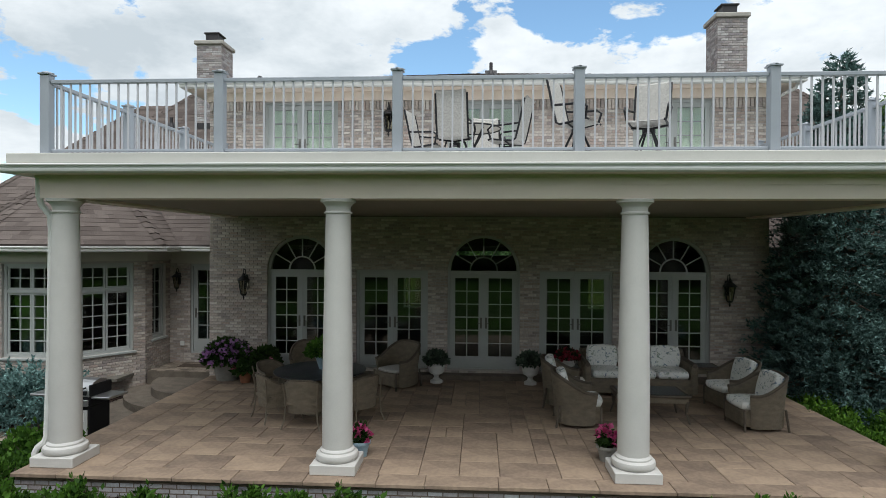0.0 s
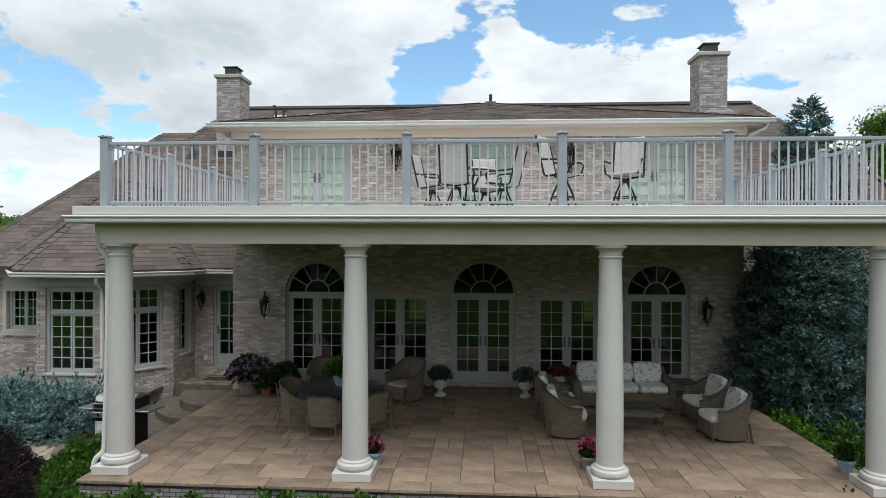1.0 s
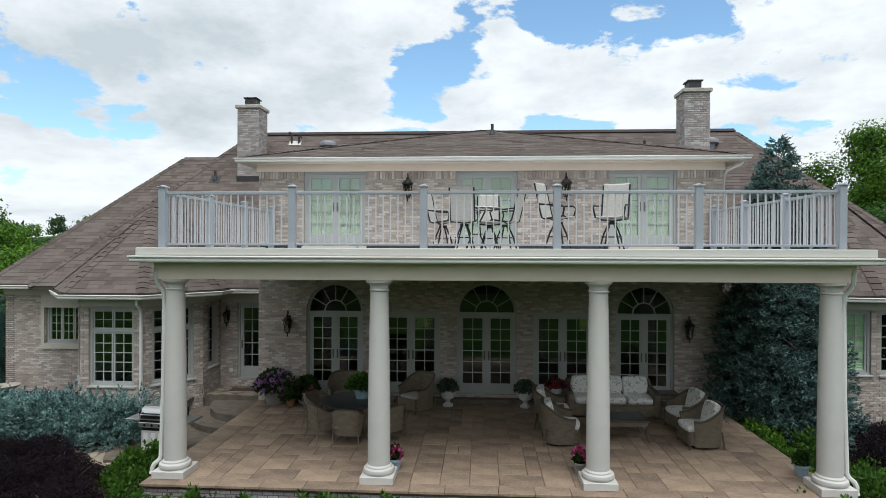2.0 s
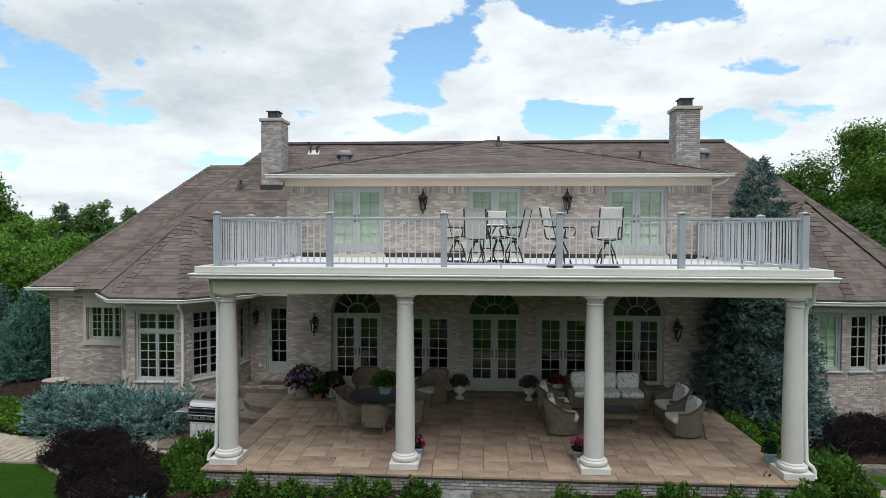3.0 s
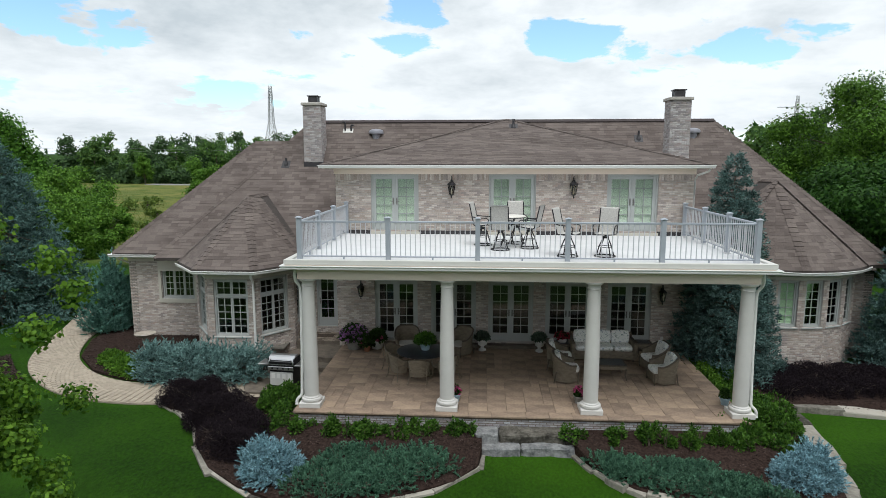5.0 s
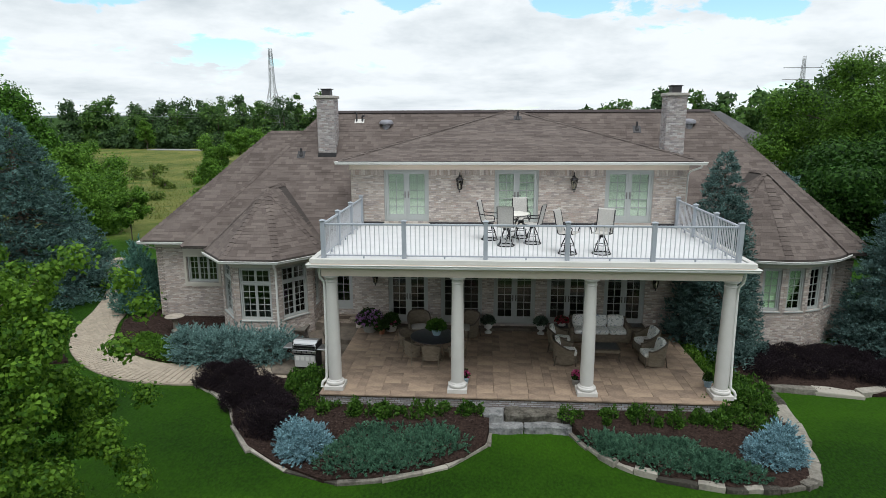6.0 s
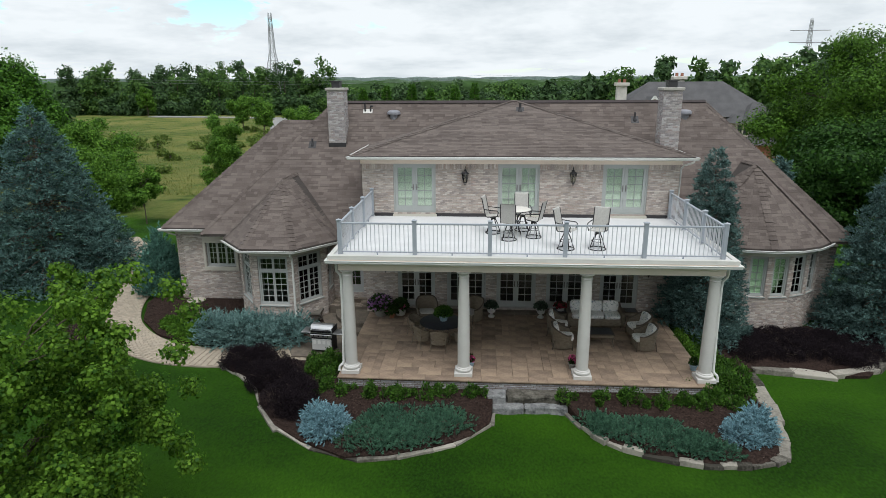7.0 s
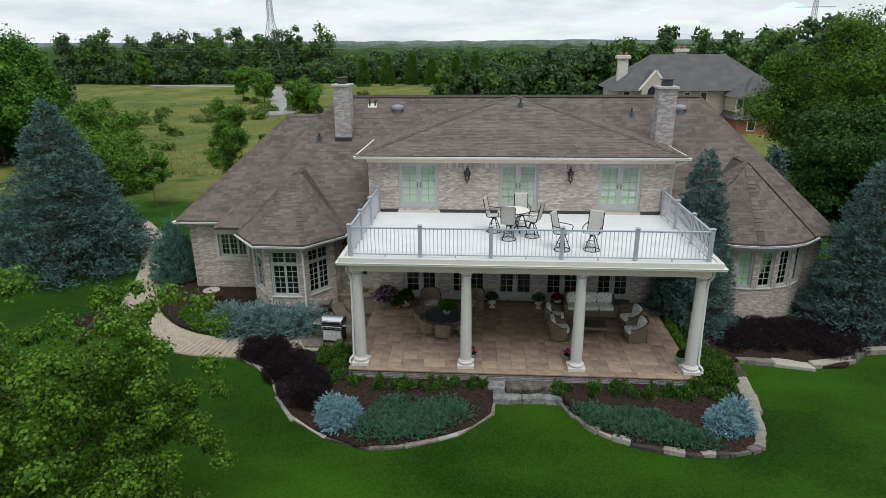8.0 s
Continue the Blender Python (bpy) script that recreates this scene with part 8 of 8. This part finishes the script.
# ---- the grill ----
def grill(loc, turn):
    ob = thing("gas_grill", "stainless gas grill on a cart with side shelves", "grill", loc, turn)
    part("cart", bx(-0.40, 0.40, -0.24, 0.28, 0.08, 0.62, 0.01), M_BLACK, ob)
    d = part("front_panel", bx(-0.38, 0.38, -0.262, -0.243, 0.12, 0.56, 0.006), M_GRILLP, ob, "pale front panel with white plates")
    for i in range(4):
        part("plate", bx(-0.27 + 0.18 * i - 0.055, -0.27 + 0.18 * i + 0.055, -0.272, -0.263, 0.36, 0.51, 0.004), M_WHITE, d)
    part("firebox", bx(-0.42, 0.42, -0.27, 0.29, 0.622, 0.80, 0.015), M_BLACK, ob)
    p = part("control_panel", bx(-0.42, 0.42, -0.31, -0.272, 0.64, 0.75, 0.008), M_STEELB, ob)
    for i in range(4):
        part("knob", lathe(bmesh.new(), ((0.026, -0.03), (0.03, 0.0)), 12), M_BLACK, p).matrix_basis = pose(-0.27 + 0.18 * i, -0.312, 0.695, 90)
    bm = bmesh.new()
    n = 10
    rows = []
    for x in (-0.42, 0.42):
        rows.append([bm.verts.new((x, 0.01 - 0.29 * math.cos(math.pi * i / n), 0.80 + 0.27 * math.sin(math.pi * i / n) ** 0.8)) for i in range(n + 1)])
    for i in range(n):
        bm.faces.new((rows[0][i], rows[0][i + 1], rows[1][i + 1], rows[1][i]))
    bm.faces.new(rows[0])
    bm.faces.new(rows[1][::-1])
    lid = part("lid", bm, M_STEELB, ob, "curved stainless lid")
    for x in (-0.42, 0.42):
        part("lid_end", bx(x - 0.02, x + 0.02, -0.26, 0.28, 0.80, 1.0, 0.01), M_BLACK, lid)
    part("lid_handle", tube(bmesh.new(), [(-0.34, -0.25, 0.95), (-0.34, -0.31, 0.95), (0.34, -0.31, 0.95), (0.34, -0.25, 0.95)], 0.014, 6), M_BLACK, lid)
    part("lid_badge", bx(-0.38, 0.38, -0.288, -0.27, 0.83, 0.90), M_BLACK, lid)
    for s in (-1, 1):
        part("side_shelf", bx(s * 0.61 - 0.18, s * 0.61 + 0.18, -0.24, 0.26, 0.76, 0.80, 0.01), M_STEELB, ob)
    for x in (-0.38, 0.38):
        for y in (-0.2, 0.25):
            part("wheel", lathe(bmesh.new(), ((0.045, -0.02), (0.05, 0.0), (0.045, 0.02)), 14), M_BLACK, ob).matrix_basis = pose(x, y, 0.05, 0, 90)


grill((-7.12, 10.75, -0.575), -6)
M_BATH = material("weathered_bath_stone", (0.33, 0.29, 0.24), 0.9, vary=0.3, scale=8, bump=0.3)
ob = thing("bird_bath", "pale stone bird bath on a pedestal in mulch", "bird bath", (-13.6, 14.1, -0.58))
part("pedestal", lathe(bmesh.new(), ((0.17, 0), (0.17, 0.06), (0.09, 0.12), (0.075, 0.3), (0.1, 0.48), (0.14, 0.52)), 18), M_BATH, ob, "", True)
part("bowl", lathe(bmesh.new(), ((0.12, 0.52), (0.28, 0.57), (0.37, 0.64), (0.38, 0.66), (0.35, 0.655), (0.2, 0.6), (0.01, 0.585)), 28), M_BATH, ob, "shallow pale bowl", True)


# ---- roof deck furniture ----
def bar_chair(loc, turn):
    ob = thing("bar_chair", "tall black metal swivel chair with a beige mesh sling", "chair", loc, turn, "deck chairs")
    part("floor_ring", tube(bmesh.new(), [(0.27 * math.cos(a), 0.27 * math.sin(a), 0.015) for a in np.linspace(0, 2 * math.pi, 25)], 0.018, 6), M_BLACK, ob)
    part("foot_ring", tube(bmesh.new(), [(0.19 * math.cos(a), 0.19 * math.sin(a), 0.27) for a in np.linspace(0, 2 * math.pi, 21)], 0.010, 6), M_BLACK, ob)
    for i in range(4):
        a = math.pi / 4 + i * math.pi / 2
        c, s = math.cos(a), math.sin(a)
        part("leg", tube(bmesh.new(), [(0.27 * c, 0.27 * s, 0.02), (0.17 * c, 0.17 * s, 0.32), (0.07 * c, 0.07 * s, 0.52)], 0.017, 6), M_BLACK, ob)
    part("swivel", lathe(bmesh.new(), ((0.09, 0.50), (0.09, 0.55)), 14), M_BLACK, ob)
    prof = [(-0.25, 0.63), (-0.22, 0.65), (0.0, 0.62), (0.17, 0.60), (0.22, 0.63), (0.27, 0.82), (0.33, 1.10), (0.37, 1.27), (0.41, 1.30)]
    bm = bmesh.new()
    rows = []
    for dz in (0.0, -0.012):
        rows.append([[bm.verts.new((x, y, z + dz + (0.012 if abs(x) > 0.2 else 0))) for x in (-0.24, -0.12, 0.12, 0.24)] for y, z in prof])
    for r, flip in ((rows[0], False), (rows[1], True)):
        for a, b in zip(r, r[1:]):
            for i in range(3):
                f = (a[i], a[i + 1], b[i + 1], b[i])
                bm.faces.new(f[::-1] if flip else f)
    part("sling", bm, M_SLING, ob, "beige woven mesh sling")
    for s in (-1, 1):
        part("side_rail", tube(bmesh.new(), [(s * 0.25, y, z) for y, z in prof[:-1]], 0.017, 6), M_BLACK, ob)
        part("arm", tube(bmesh.new(), [(s * 0.25, 0.29, 0.88), (s * 0.29, 0.12, 0.86), (s * 0.29, -0.18, 0.85), (s * 0.29, -0.24, 0.80), (s * 0.26, -0.2, 0.64)], 0.017, 6), M_BLACK, ob)
    part("cross_bar", tube(bmesh.new(), [(-0.25, 0.05, 0.60), (0, 0.05, 0.565), (0.25, 0.05, 0.60)], 0.015, 6), M_BLACK, ob)
    return ob


ob = thing("bar_table", "round pale-topped bar table on a black iron base", "table", (-0.12, 10.7, DECK))
part("tabletop", lathe(bmesh.new(), ((0.50, 0.90), (0.525, 0.91), (0.525, 0.925), (0.50, 0.935)), 40), M_TABLETOP, ob, "", True)
part("rim", tube(bmesh.new(), [(0.515 * math.cos(a), 0.515 * math.sin(a), 0.893) for a in np.linspace(0, 2 * math.pi, 33)], 0.012, 6), M_BLACK, ob)
for i in range(4):
    a = math.pi / 4 + i * math.pi / 2
    c, s = math.cos(a), math.sin(a)
    part("leg", tube(bmesh.new(), [(0.33 * c, 0.33 * s, 0.0), (0.14 * c, 0.14 * s, 0.3), (0.1 * c, 0.1 * s, 0.6), (0.3 * c, 0.3 * s, 0.89)], 0.016, 6), M_BLACK, ob)
part("ring", tube(bmesh.new(), [(0.13 * math.cos(a), 0.13 * math.sin(a), 0.35) for a in np.linspace(0, 2 * math.pi, 21)], 0.010, 6), M_BLACK, ob)
first = bar_chair((-0.86, 11.0, DECK), 75)
for x, y, turn in ((-0.36, 10.05, 172), (0.18, 11.42, 5), (0.50, 10.42, -112), (1.42, 8.95, 60), (2.42, 9.0, -25)):
    copy_thing(first, pose(x, y, DECK, 0, 0, turn))


# ---- terrace pavers, laid last ----
def lay_terrace():
    ob = thing("terrace_paving", "tan and brown stone pavers in a random pattern", "paving", (0, 0, 0), kind="structure")
    rng = random.Random(21)
    cell = 0.255
    nx = int(round((PX1 - PX0 - 0.02) / cell))
    cx = (PX1 - PX0) / nx
    y0 = PY0 + 0.34
    ny = int((W - 0.30 - y0) / cell)
    cy = (W - 0.301 - y0) / ny
    meshes = {}

    def lay(x0, x1, ya, yb):
        w, d = x1 - x0 - 0.006, yb - ya - 0.006
        key = (round(w, 3), round(d, 3))
        if key not in meshes:
            bm = bx(-key[0] / 2, key[0] / 2, -key[1] / 2, key[1] / 2, -0.05, 0.0, 0.006)
            me = bpy.data.meshes.new("paver")
            bmesh.ops.recalc_face_normals(bm, faces=bm.faces)
            bm.to_mesh(me)
            bm.free()
            me.materials.append(M_PAVER)
            meshes[key] = me
        p = part("paver", meshes[key], M_PAVER, ob)
        p.location = ((x0 + x1) / 2, (ya + yb) / 2, rng.uniform(-0.002, 0.002))

    x = PX0
    while x < PX1 - 0.1:
        e = min(PX1, x + rng.choice((0.6, 0.75, 0.9)))
        if PX1 - e < 0.3:
            e = PX1
        lay(x, e, PY0, y0)
        x = e
    used = set()
    for j in range(ny):
        for i in range(nx):
            if (i, j) in used:
                continue
            for w, d in rng.sample([(3, 2), (2, 2), (2, 2), (3, 2), (2, 1), (2, 3), (1, 2)], 7) + [(1, 1)]:
                cells = [(i + a, j + b) for a in range(w) for b in range(d)]
                if all(c not in used and c[0] < nx and c[1] < ny for c in cells):
                    used.update(cells)
                    lay(PX0 + i * cx, PX0 + (i + w) * cx, y0 + j * cy, y0 + (j + d) * cy)
                    break


lay_terrace()

# ---- pieces of walls, laid last ----
lay_bricks()

# the skirt below the terrace is laid in cooler, darker brick
for skirt in [o for o in scene.collection.objects if o.name.startswith("wall_terrace_") and o.type == "MESH"]:
    for ob in skirt.children:
        if ob.name.startswith("brick"):
            ob.material_slots[0].link = "OBJECT"
            ob.material_slots[0].material = M_BRICK_SI if ob.name.startswith("brickwork") else M_BRICK_S
